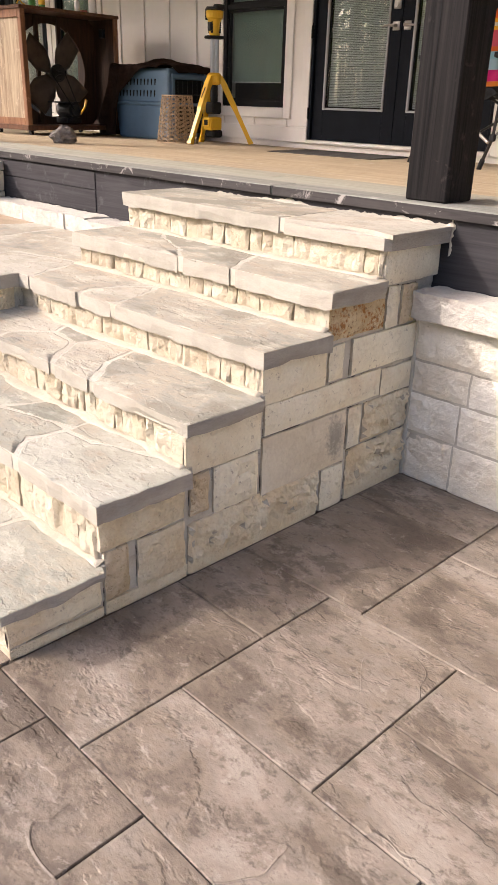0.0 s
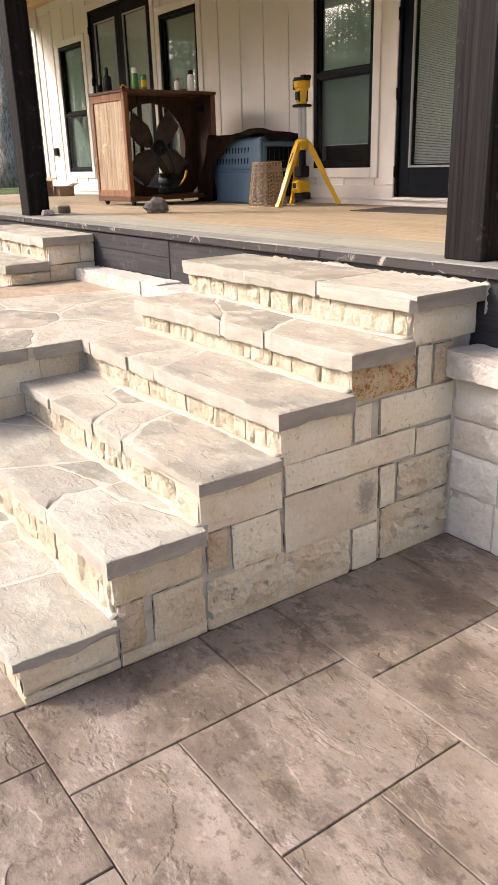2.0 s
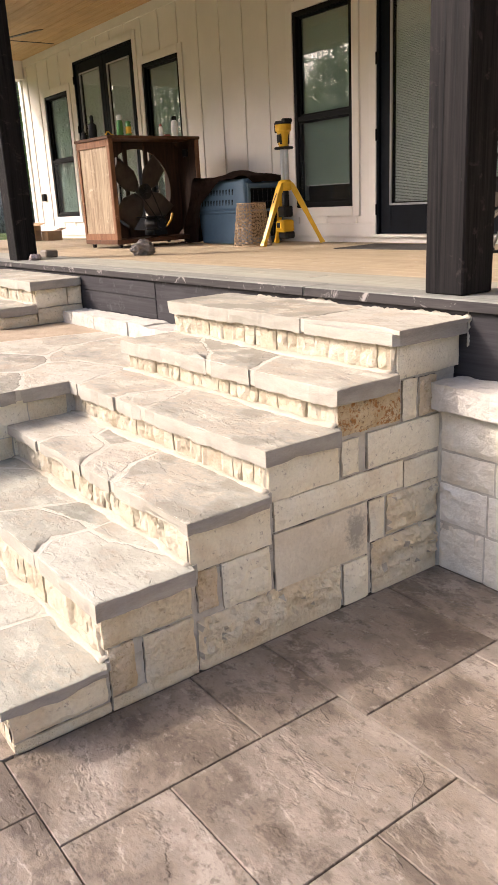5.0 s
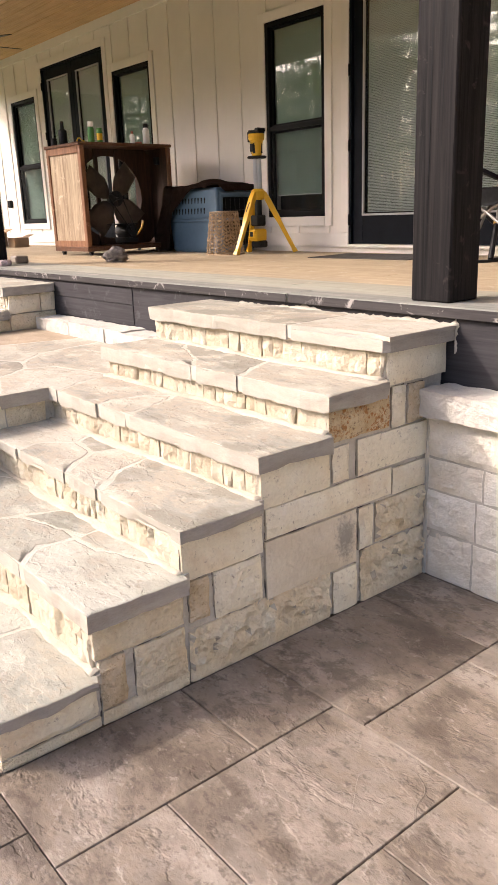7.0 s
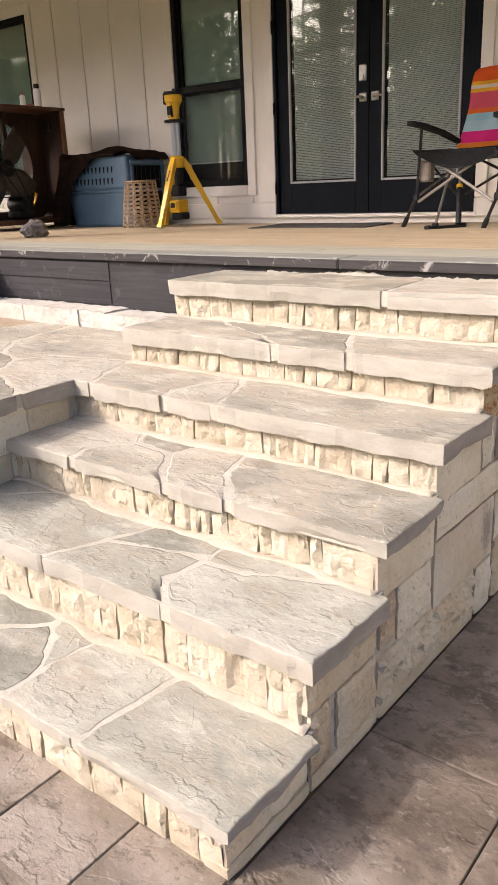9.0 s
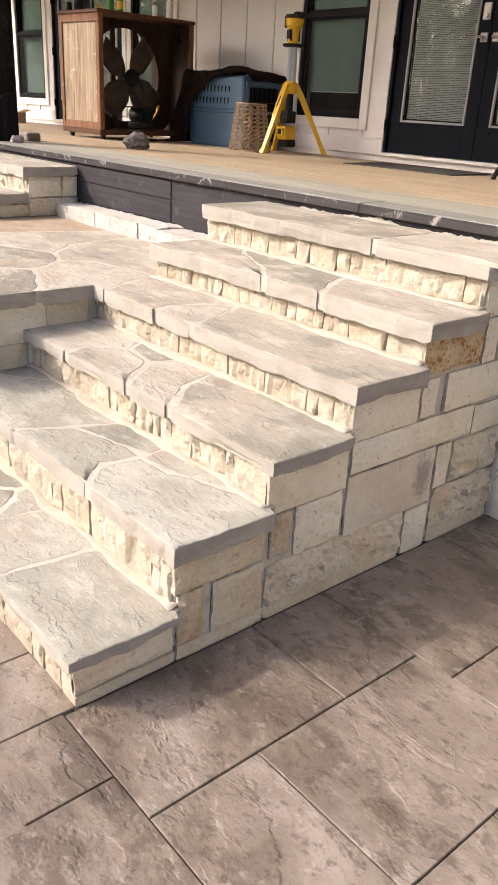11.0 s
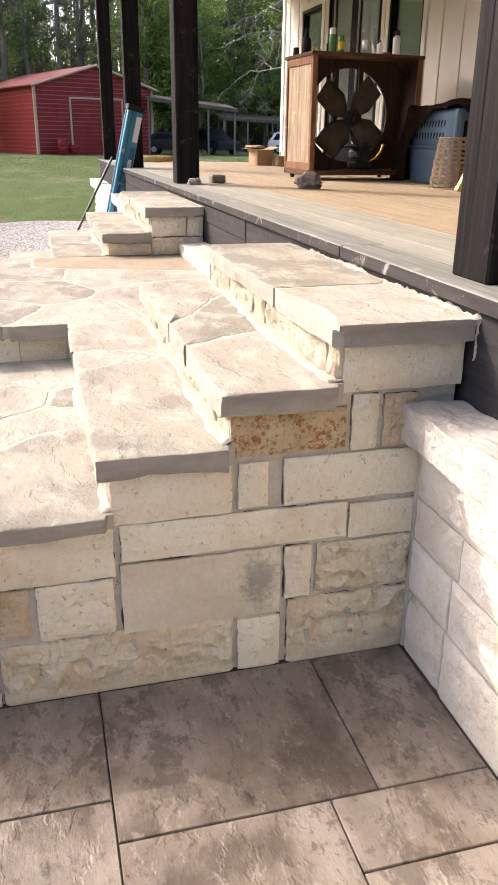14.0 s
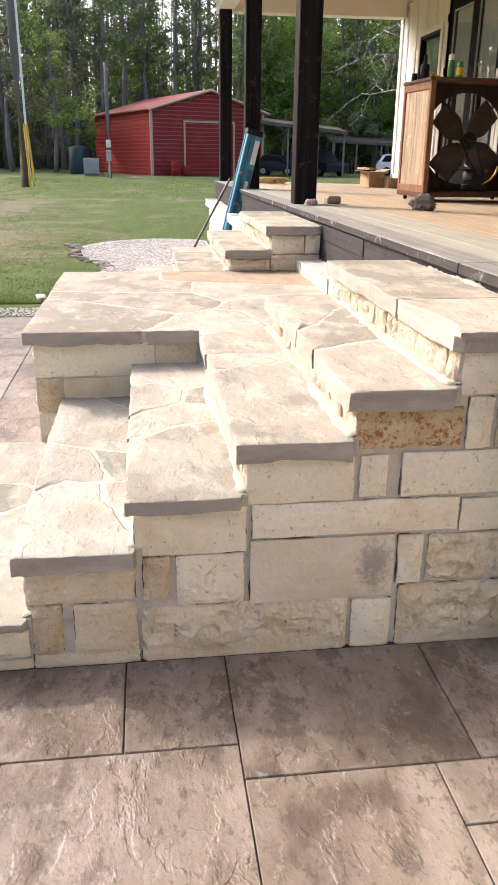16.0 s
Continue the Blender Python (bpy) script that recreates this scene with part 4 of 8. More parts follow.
def joint_crack(bm, y0, y1, z0, z1, k):
    """A dark line in the gap between a stone and its mortar, open in places only."""
    corners = [Vector(c) for c in ((y0, z0), (y1, z0), (y1, z1), (y0, z1))]
    for a, b in zip(corners, corners[1:] + corners[:1]):
        d = (b - a).normalized()
        out = Vector((d.y, -d.x))
        n = max(4, int((b - a).length / 0.008))
        last = None
        for i in range(n + 1):
            p = a + (b - a) * (i / n)
            w = -0.0002 + 0.0050 * wob(p.x, p.y, 0, 7, k) + 0.0036 * wob(p.x, p.y, 4, 40, k)
            row = None
            if w > 0.0002:
                row = [bm.verts.new((-0.0086, q.x, max(q.y, 0.001))) for q in (p - out * 0.006, p + out * (w + 0.001))]
                if last:
                    bm.faces.new((last[0], row[0], row[1], last[1]))
            last = row


crack_bm = bmesh.new()
for k, (y0, y1, z0, z1, kind) in enumerate(END_WALL):
    joint_crack(crack_bm, y0, y1, z0, z1, k)
tagged(part("joint_cracks", crack_bm, CRACK, stairs), kind="stuff")
bands = [(-0.05, 0.15, -1.74), (0.15, 0.33, -1.45), (0.33, 0.49, -1.14), (0.49, 0.63, -0.83), (0.63, 0.77, -0.53), (0.77, 0.93, -0.245)]
for z0, z1, y0 in bands:
    box("mortar", (-0.05, y0, z0), (-0.009, 0.085 if z1 > 0.8 else 0.0, z1), MORTAR, stairs)

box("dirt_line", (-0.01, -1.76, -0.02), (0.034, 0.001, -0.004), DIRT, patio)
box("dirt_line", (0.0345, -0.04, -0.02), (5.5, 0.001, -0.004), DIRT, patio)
# ---- foundation wall of the deck ----
HOUSE_X0, HOUSE_X1 = -11.75, 6.5
base = empty("foundation_wall", "white-limewashed split stone foundation wall under the deck", "wall", kind="structure")


def foundation(x0, x1, k, cap_only=False):
    r = random.Random(k)
    rows = ((-0.02, 0.185), (0.198, 0.352), (0.364, 0.482), (0.494, 0.652))
    box("mortar", (x0, 0.001, -0.05), (x1, 0.09, 0.66), MORTAR, base)
    if not cap_only:
        for z0, z1 in rows:
            x = x0
            while x < x1 - 0.02:
                w = min(r.uniform(0.22, 0.62), x1 - x)
                split_stone("stone", x + 0.005, x + w - 0.006, z0, z1, 0.004 + r.uniform(0, 0.006), 0.07, BASESTONE, base, "y", 0.0065, k, 0.022, 0.004, 0.003, 22, 1.5)
                x += w
    x = x0 + 0.01
    while x < x1 - 0.02:
        w = min(r.uniform(0.13, 0.21) if cap_only else r.uniform(0.22, 0.48), x1 - x)
        y0 = -0.07 + r.uniform(-0.004, 0.004)
        bm = bmesh.new()
        add_box(bm, (x + 0.0005, y0, 0.662), (x + w - 0.001, 0.098, 0.764 + r.uniform(-0.006, 0.006)))
        bmesh.ops.subdivide_edges(bm, edges=bm.edges[:], cuts=6, use_grid_fill=True)
        for v in bm.verts:
            v.co += Vector((wob(*v.co, 12, k) * 0.5, wob(*v.co, 22, k + 1), wob(*v.co, 24, k + 2))) * 0.006 + Vector((0, wob(*v.co, 55, k), wob(*v.co, 60, k))) * 0.004
        finish("cap_stone", bm, WHITESTONE, base)
        x += w


foundation(0.002, HOUSE_X1 - 0.05, 31)
box("corner_mortar", (-0.004, -0.008, -0.02), (0.014, 0.004, 0.655), MORTAR, base, 0.004)
foundation(LAND_X0 + 0.02, LAND_X1 - 0.06, 32, True)
foundation(-11.4, LEFT_END - 0.01, 33)

# ---- deck ----
DECK_Z, DECK_Y0, WALL_Y = 1.047, 0.085, 3.20
DECK_X0 = -11.46
deck = empty("deck", "porch deck of tan pine boards with dark stained rim and fascia", "deck", kind="structure")
box("fascia", (DECK_X0 + 0.02, 0.105, 0.70), (HOUSE_X1, 0.145, 1.005), FASCIA, deck, 0.003)
box("fascia", (DECK_X0 + 0.02, 0.099, 0.775), (-2.28, 0.106, 0.892), FASCIA, deck, 0.002)
box("fascia", (DECK_X0 + 0.02, 0.099, 0.898), (-2.28, 0.106, 0.995), FASCIA, deck, 0.002)
for a, b in ((DECK_X0, -7.9), (-7.895, -4.6), (-4.595, -0.882), (-0.872, 3.2), (3.206, HOUSE_X1)):
    board = box("rim_board", (a, DECK_Y0, 1.005), (b, DECK_Y0 + 0.165, DECK_Z), RIM, deck, 0.004, seg=2)
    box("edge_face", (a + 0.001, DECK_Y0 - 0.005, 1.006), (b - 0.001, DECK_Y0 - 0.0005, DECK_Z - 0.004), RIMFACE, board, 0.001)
y, k = DECK_Y0 + 0.170, 0
while y < WALL_Y - 0.02:
    x = DECK_X0 + 0.01
    cuts = [DECK_X0 + 0.01, -8.3 + 1.2 * (k % 3), -3.4 + 1.1 * ((k * 2) % 5), 1.8 + 0.9 * (k % 3), HOUSE_X1]
    for a, b in zip(cuts, cuts[1:]):
        zb = 1.0445 - 0.0145 * (y + 0.07 - 0.25)
        box("deck_board", (a, y, zb - 0.03), (b - 0.004, min(y + 0.1365, WALL_Y), zb + 0.0006 * (k % 2)), DECKEDGE if k < 3 else DECK, deck, 0.003)
    y, k = y + 0.141, k + 1
box("joist_floor", (DECK_X0 + 0.05, 0.15, 0.85), (HOUSE_X1, WALL_Y + 0.02, 0.965), FASCIA, deck)

# ---- porch posts, beams, ceiling ----
BEAM_Z, CEIL_Z = 3.53, 3.83


def post(x):
    p = tagged(box("porch_post", (x - 0.092, 0.164, DECK_Z), (x + 0.092, 0.348, BEAM_Z), POST, None, 0.006), "square black-stained timber porch post standing on the deck", "post", "porch posts")
    # cracks are flat black ribbons on the face; their dark depth is only colour
    bm = bmesh.new()
    for dx, z0, z1 in ((-0.02, 1.06, 3.4), (0.035, 1.5, 3.0)):
        zs = [z0 + (z1 - z0) * i / 24 for i in range(25)]
        for a, b in zip(zs, zs[1:]):
            xa, xb = x + dx + 0.012 * wob(0, x, a, 1.5, 4), x + dx + 0.012 * wob(0, x, b, 1.5, 4)
            wa = 0.0035 * (1 - abs(2 * (a - z0) / (z1 - z0) - 1)) + 0.0005
            vs = [bm.verts.new(c) for c in ((xa - wa, 0.1625, a), (xa + wa, 0.1625, a), (xb + wa, 0.1625, b), (xb - wa, 0.1625, b))]
            bm.faces.new(vs)
    part("drying_crack", bm, BLACK, p)
    return p


for px in (-0.138, -4.785, -8.15, -11.36):
    post(px)
porch = empty("porch_roof", "cream painted porch beams under a pine board ceiling", "roof", kind="structure")
box("front_beam", (-11.72, 0.14, BEAM_Z), (HOUSE_X1, 0.39, CEIL_Z), TRIM, porch, 0.004)
box("end_beam", (-11.72, 0.395, BEAM_Z), (-11.47, WALL_Y - 0.03, CEIL_Z), TRIM, porch, 0.004)
box("eave_fascia", (-12.2, -0.42, CEIL_Z - 0.02), (HOUSE_X1 + 0.4, -0.38, CEIL_Z + 0.2), TRIM, porch)
box("soffit", (-12.2, -0.40, CEIL_Z), (HOUSE_X1 + 0.4, 0.14, CEIL_Z + 0.03), TRIM, porch)
box("roof_deck", (-12.2, -0.42, CEIL_Z + 0.2), (HOUSE_X1 + 0.4, 8.0, CEIL_Z + 0.3), GUNMETAL, porch)
bm = bmesh.new()
y = 0.39
while y < WALL_Y + 0.05:
    add_box(bm, (-11.5, y + 0.002, CEIL_Z - 0.02 - 0.001 * (round(y * 100) % 3)), (HOUSE_X1, y + 0.135, CEIL_Z + 0.01), 0.004)
    y += 0.138
tagged(finish("ceiling", bm, PINE), "knotty pine tongue-and-groove porch ceiling", "ceiling", kind="structure")


# ---- house ----
def glass_material(name, tint):
    m = bpy.data.materials.new(name)
    m.use_nodes = True
    n, l = m.node_tree.nodes, m.node_tree.links
    n.remove(n["Principled BSDF"])
    t, g, f, x = n.new("ShaderNodeBsdfTransparent"), n.new("ShaderNodeBsdfGlossy"), n.new("ShaderNodeLayerWeight"), n.new("ShaderNodeMixShader")
    t.inputs[0].default_value = (*tint, 1)
    g.inputs["Roughness"].default_value = 0.01
    f.inputs["Blend"].default_value = 0.5
    p5, k = n.new("ShaderNodeMath"), n.new("ShaderNodeMath")
    p5.operation, k.operation = "POWER", "MULTIPLY_ADD"
    p5.inputs[1].default_value = 5.0
    k.inputs[1].default_value, k.inputs[2].default_value = 0.88, 0.07
    l.new(f.outputs["Facing"], p5.inputs[0])
    l.new(p5.outputs[0], k.inputs[0])
    l.new(k.outputs[0], x.inputs[0])
    l.new(t.outputs[0], x.inputs[1])
    l.new(g.outputs[0], x.inputs[2])
    l.new(x.outputs[0], n["Material Output"].inputs[0])
    return m


def screen_material():
    m = bpy.data.materials.new("insect_mesh")
    m.use_nodes = True
    n, l = m.node_tree.nodes, m.node_tree.links
    b = n["Principled BSDF"]
    b.inputs["Base Color"].default_value = (0.03, 0.032, 0.032, 1)
    b.inputs["Roughness"].default_value = 0.7
    b.inputs["Alpha"].default_value = 0.10
    return m


SCREEN = screen_material()
GLASS = glass_material("window_glass", (0.86, 0.89, 0.88))
SHADE = paint("roller_shade", (0.37, 0.47, 0.42), 0.85, 0, 0.05, 3, 0.1, 300)
# near-black colour stands in for the unlit rooms behind the glass
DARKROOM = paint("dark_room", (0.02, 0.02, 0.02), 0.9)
BLIND = paint("white_blind", (0.80, 0.80, 0.79), 0.6, 0, 0.04)
LITEFRAME = paint("grey_lite_frame", (0.36, 0.365, 0.37), 0.5, 0, 0.05)

WIN_TOP, WIN_BOT, DOOR_TOP = 3.163, 1.340, 3.495
# openings in the front wall: x0, x1, z0, z1
OPENINGS = [(-10.768, -9.90, WIN_BOT, WIN_TOP), (-9.62, -7.80, DECK_Z, DOOR_TOP), (-7.595, -6.715, WIN_BOT, WIN_TOP),
            (-4.600, -3.766, WIN_BOT, WIN_TOP), (-3.455, -1.607, DECK_Z, DOOR_TOP), (-1.33, -0.47, WIN_BOT, WIN_TOP)]
WALL_TOP = 4.05
house_wall = empty("wall_north", "cream board-and-batten house wall with plain cream trim", "wall", kind="structure")
edges = sorted({HOUSE_X0, HOUSE_X1, *(o[0] for o in OPENINGS), *(o[1] for o in OPENINGS)})
for a, b in zip(edges, edges[1:]):
    o = next((o for o in OPENINGS if o[0] <= a and b <= o[1]), None)
    for z0, z1 in ([(0.85, WALL_TOP)] if o is None else [(0.85, o[2]), (o[3], WALL_TOP)]):
        box("siding", (a, WALL_Y, z0), (b, WALL_Y + 0.16, z1), SIDING, house_wall)
box("side_wall", (HOUSE_X0, WALL_Y + 0.16, 0.3), (HOUSE_X0 + 0.16, 9.0, WALL_TOP), SIDING, house_wall)
box("back_wall", (HOUSE_X0, 9.0, 0.3), (HOUSE_X1, 9.16, WALL_TOP), SIDING, house_wall)
box("end_wall", (HOUSE_X1, -0.4, 0.3), (HOUSE_X1 + 0.16, 9.16, WALL_TOP), SIDING, house_wall)
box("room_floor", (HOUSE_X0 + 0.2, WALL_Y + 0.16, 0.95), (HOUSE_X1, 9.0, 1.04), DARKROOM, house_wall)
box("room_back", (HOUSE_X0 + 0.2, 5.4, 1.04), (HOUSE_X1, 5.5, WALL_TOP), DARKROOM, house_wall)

F = WALL_Y  # face of the siding
T = 0.092   # width of the trim round openings


def trim_box(lo, hi):
    box("trim_board", lo, hi, TRIM, house_wall, 0.003)


for x0, x1, z0, z1 in OPENINGS:
    is_door = z0 == DECK_Z
    trim_box((x0 - T, F - 0.022, DECK_Z + 0.14 if is_door else z0 - T), (x0 - 0.001, F + 0.001, z1 + T))
    trim_box((x1 + 0.001, F - 0.022, DECK_Z + 0.14 if is_door else z0 - T), (x1 + T, F + 0.001, z1 + T))
    trim_box((x0 - 0.0005, F - 0.022, z1 + 0.001), (x1 + 0.0005, F + 0.001, z1 + T))
    if not is_door:
        trim_box((x0 - 0.0005, F - 0.024, z0 - T), (x1 + 0.0005, F + 0.001, z0 - 0.001))
# skirt board at the deck, frieze at the ceiling, corner board
sk = sorted([HOUSE_X0] + [v for o in OPENINGS if o[2] == DECK_Z for v in (o[0], o[1])] + [HOUSE_X1])
for a, b in zip(sk[::2], sk[1::2]):
    trim_box((a, F - 0.024, DECK_Z + 0.004), (b, F + 0.001, DECK_Z + 0.135))
trim_box((HOUSE_X0, F - 0.022, 3.70), (HOUSE_X1, F + 0.001, CEIL_Z - 0.005))
trim_box((HOUSE_X0 - 0.022, F - 0.024, 0.9), (HOUSE_X0 + 0.10, F + 0.001, 3.69))
# battens, broken round the openings
bx = -11.42
while bx < HOUSE_X1 - 0.2:
    spans = [(DECK_Z + 0.136, 3.70)]
    for x0, x1, z0, z1 in OPENINGS:
        if x0 - T - 0.03 < bx < x1 + T + 0.03:
            spans = [(z1 + T, 3.70)] + ([(DECK_Z + 0.136, z0 - T)] if z0 > DECK_Z else [])
    for z0, z1 in spans:
        if z1 - z0 > 0.02:
            box("batten", (bx - 0.024, F - 0.014, z0), (bx + 0.024, F + 0.001, z1), SIDING, house_wall, 0.002)
    bx += 0.4265


def sash_window(name, x0, x1, z0, z1, label, shade_to):
    w = empty(name, label, "window", kind="structure")
    fw, d0, d1 = 0.045, F - 0.012, F + 0.07
    for lo, hi in (((x0, d0, z0), (x0 + fw, d1, z1)), ((x1 - fw, d0, z0), (x1, d1, z1)), ((x0 + fw, d0, z0), (x1 - fw, d1, z0 + 0.05)), ((x0 + fw, d0, z1 - fw), (x1 - fw, d1, z1))):
        box("window_frame", lo, hi, BLACK, w, 0.003)
    zm = z0 + (z1 - z0) * 0.468
    box("meeting_rail", (x0 + fw, d0 + 0.006, zm - 0.022), (x1 - fw, d1 - 0.01, zm + 0.022), BLACK, w, 0.003)
    for a, b, dy in ((z0 + 0.05, zm - 0.022, 0.022), (zm + 0.022, z1 - fw, 0.040)):
        box("pane", (x0 + fw, F + dy, a), (x1 - fw, F + dy + 0.006, b), GLASS, w)
        bm = bmesh.new()
        s = 0.022
        for lo, hi in (((x0 + fw, F + dy - 0.012, a), (x0 + fw + s, F + dy + 0.014, b)), ((x1 - fw - s, F + dy - 0.012, a), (x1 - fw, F + dy + 0.014, b)),
                       ((x0 + fw + s, F + dy - 0.012, a), (x1 - fw - s, F + dy + 0.014, a + s)), ((x0 + fw + s, F + dy - 0.012, b - s), (x1 - fw - s, F + dy + 0.014, b))):
            add_box(bm, lo, hi)
        part("sash", bm, BLACK, w)
    box("insect_screen", (x0 + fw, F + 0.004, z0 + 0.05), (x1 - fw, F + 0.0045, zm - 0.022), SCREEN, w)
    box("roller_shade", (x0 + 0.05, F + 0.074, shade_to), (x1 - 0.05, F + 0.078, z1 - 0.03), SHADE, w)
    box("shade_hem", (x0 + 0.05, F + 0.070, shade_to - 0.010), (x1 - 0.05, F + 0.079, shade_to - 0.0005), BLIND, w)
    return w


sash_window("window_1", *OPENINGS[0], "black-framed sash window with a pale shade drawn down", 1.36)
sash_window("window_2", *OPENINGS[2], "black-framed sash window with a pale shade drawn down", 1.36)
sash_window("window_3", *OPENINGS[3], "black-framed sash window, pale shade drawn almost to the sill", 1.56)
sash_window("window_4", *OPENINGS[5], "black-framed sash window beside the double door", 1.36)


def double_door(name, x0, x1, z0, z1, label, fittings):
    d = empty(name, label, "door", kind="structure")
    box("sill", (x0 - 0.005, F - 0.034, z0 + 0.002), (x1 + 0.02, F + 0.16, z0 + 0.032), TRIM, d, 0.004)
    for lo, hi in (((x0, F - 0.014, z0 + 0.033), (x0 + 0.03, F + 0.12, z1)), ((x1 - 0.03, F - 0.014, z0 + 0.033), (x1, F + 0.12, z1)), ((x0 + 0.03, F - 0.014, z1 - 0.03), (x1 - 0.03, F + 0.12, z1))):
        box("door_frame", lo, hi, DOORBLACK, d, 0.003)
    mid = (x0 + x1) / 2
    for side, (a, b) in enumerate(((x0 + 0.033, mid - 0.003), (mid + 0.003, x1 - 0.033))):
        y0, y1 = F + 0.012, F + 0.056
        lite = (a + 0.118, b - 0.118, 1.338, z1 - 0.17)
        leaf = box("door_leaf", (a, y0, z0 + 0.036), (lite[0], y1, z1 - 0.033), DOORBLACK, d, 0.002)
        box("stile", (lite[1], y0, z0 + 0.036), (b, y1, z1 - 0.033), DOORBLACK, leaf, 0.002)
        box("bottom_rail", (lite[0] + 0.0005, y0, z0 + 0.036), (lite[1] - 0.0005, y1, lite[2]), DOORBLACK, leaf, 0.002)
        box("top_rail", (lite[0] + 0.0005, y0, lite[3]), (lite[1] - 0.0005, y1, z1 - 0.033), DOORBLACK, leaf, 0.002)
        bm = bmesh.new()
        s = 0.014
        for lo, hi in (((lite[0] - 0.004, y0 - 0.010, lite[2] - 0.004), (lite[0] + s, y0 + 0.012, lite[3] + 0.004)), ((lite[1] - s, y0 - 0.010, lite[2] - 0.004), (lite[1] + 0.004, y0 + 0.012, lite[3] + 0.004)),
                       ((lite[0] + s, y0 - 0.010, lite[2] - 0.004), (lite[1] - s, y0 + 0.012, lite[2] + s)), ((lite[0] + s, y0 - 0.010, lite[3] - s), (lite[1] - s, y0 + 0.012, lite[3] + 0.004))):
            add_box(bm, lo, hi, 0.003)
        part("lite_frame", bm, LITEFRAME, leaf)
        box("pane", (lite[0] + 0.01, y0 + 0.013, lite[2] + 0.01), (lite[1] - 0.01, y0 + 0.018, lite[3] - 0.01), GLASS, leaf)
        bm = bmesh.new()
        z = lite[2] + 0.03
        while z < lite[3] - 0.02:
            vs = add_box(bm, (lite[0] + 0.03, -0.006, -0.0005), (lite[1] - 0.03, 0.006, 0.0005))
            bmesh.ops.transform(bm, matrix=Matrix.Translation((0, y0 + 0.036, z)) @ Matrix.Rotation(radians(-50), 4, "X"), verts=vs)
            z += 0.0128
        part("blind", bm, BLIND, leaf)
        if fittings:
            hx = mid - 0.052 if side == 0 else mid + 0.058
            sgn = -1 if side == 0 else 1
            bm = bmesh.new()
            add_box(bm, (hx - 0.033, y0 - 0.012, 1.935), (hx + 0.033, y0, 2.001), 0.004)
            add_tube(bm, (hx, y0 - 0.055, 1.968), (hx, y0, 1.968), 0.012, n=10)
            add_path(bm, [(hx, y0 - 0.052, 1.968), (hx + sgn * 0.04, y0 - 0.056, 1.970), (hx + sgn * 0.105, y0 - 0.054, 1.962)], [0.011, 0.009, 0.006], 8)
            part("door_handle", bm, STEEL, leaf, "brushed steel lever handle")
            if side == 0:
                bm = bmesh.new()
                add_box(bm, (hx - 0.034, y0 - 0.018, 2.085), (hx + 0.034, y0, 2.205), 0.006)
                add_tube(bm, (hx, y0 - 0.03, 2.118), (hx, y0 - 0.01, 2.118), 0.018, n=12)
                part("deadbolt", bm, STEEL, leaf, "brushed steel keypad deadbolt")
        for hz in (1.30, 1.95, 2.58, 3.25):
            hx = x0 + 0.012 if side == 0 else x1 - 0.012
            tube("hinge", (hx, F - 0.022, hz - 0.05), (hx, F - 0.022, hz + 0.05), 0.012, BLACK, d, 8)
    return d


double_door("door_1", *OPENINGS[1], "black double door with full glass lites and white blinds", False)
double_door("door_2", *OPENINGS[4], "black double door with full glass lites, white blinds and steel levers", True)


# ---- things on the deck ----
GREEN = paint("green_label", (0.06, 0.22, 0.05), 0.4, 0, 0.2, 60)
WHITEPLASTIC = paint("white_plastic", (0.72, 0.71, 0.68), 0.4, 0, 0.05)
PINKLABEL = paint("dull_red_plastic", (0.40, 0.10, 0.08), 0.4, 0, 0.15)
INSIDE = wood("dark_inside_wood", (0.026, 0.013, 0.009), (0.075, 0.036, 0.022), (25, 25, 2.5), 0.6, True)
BLADE = paint("dull_brown_metal", (0.115, 0.092, 0.074), 0.6, 0.0, 0.3, 9)
CARDBOARD = paint("cardboard", (0.42, 0.28, 0.16), 0.85, 0, 0.1, 12)


def deck_z(y):
    return 1.0445 - 0.0145 * (y - 0.25)


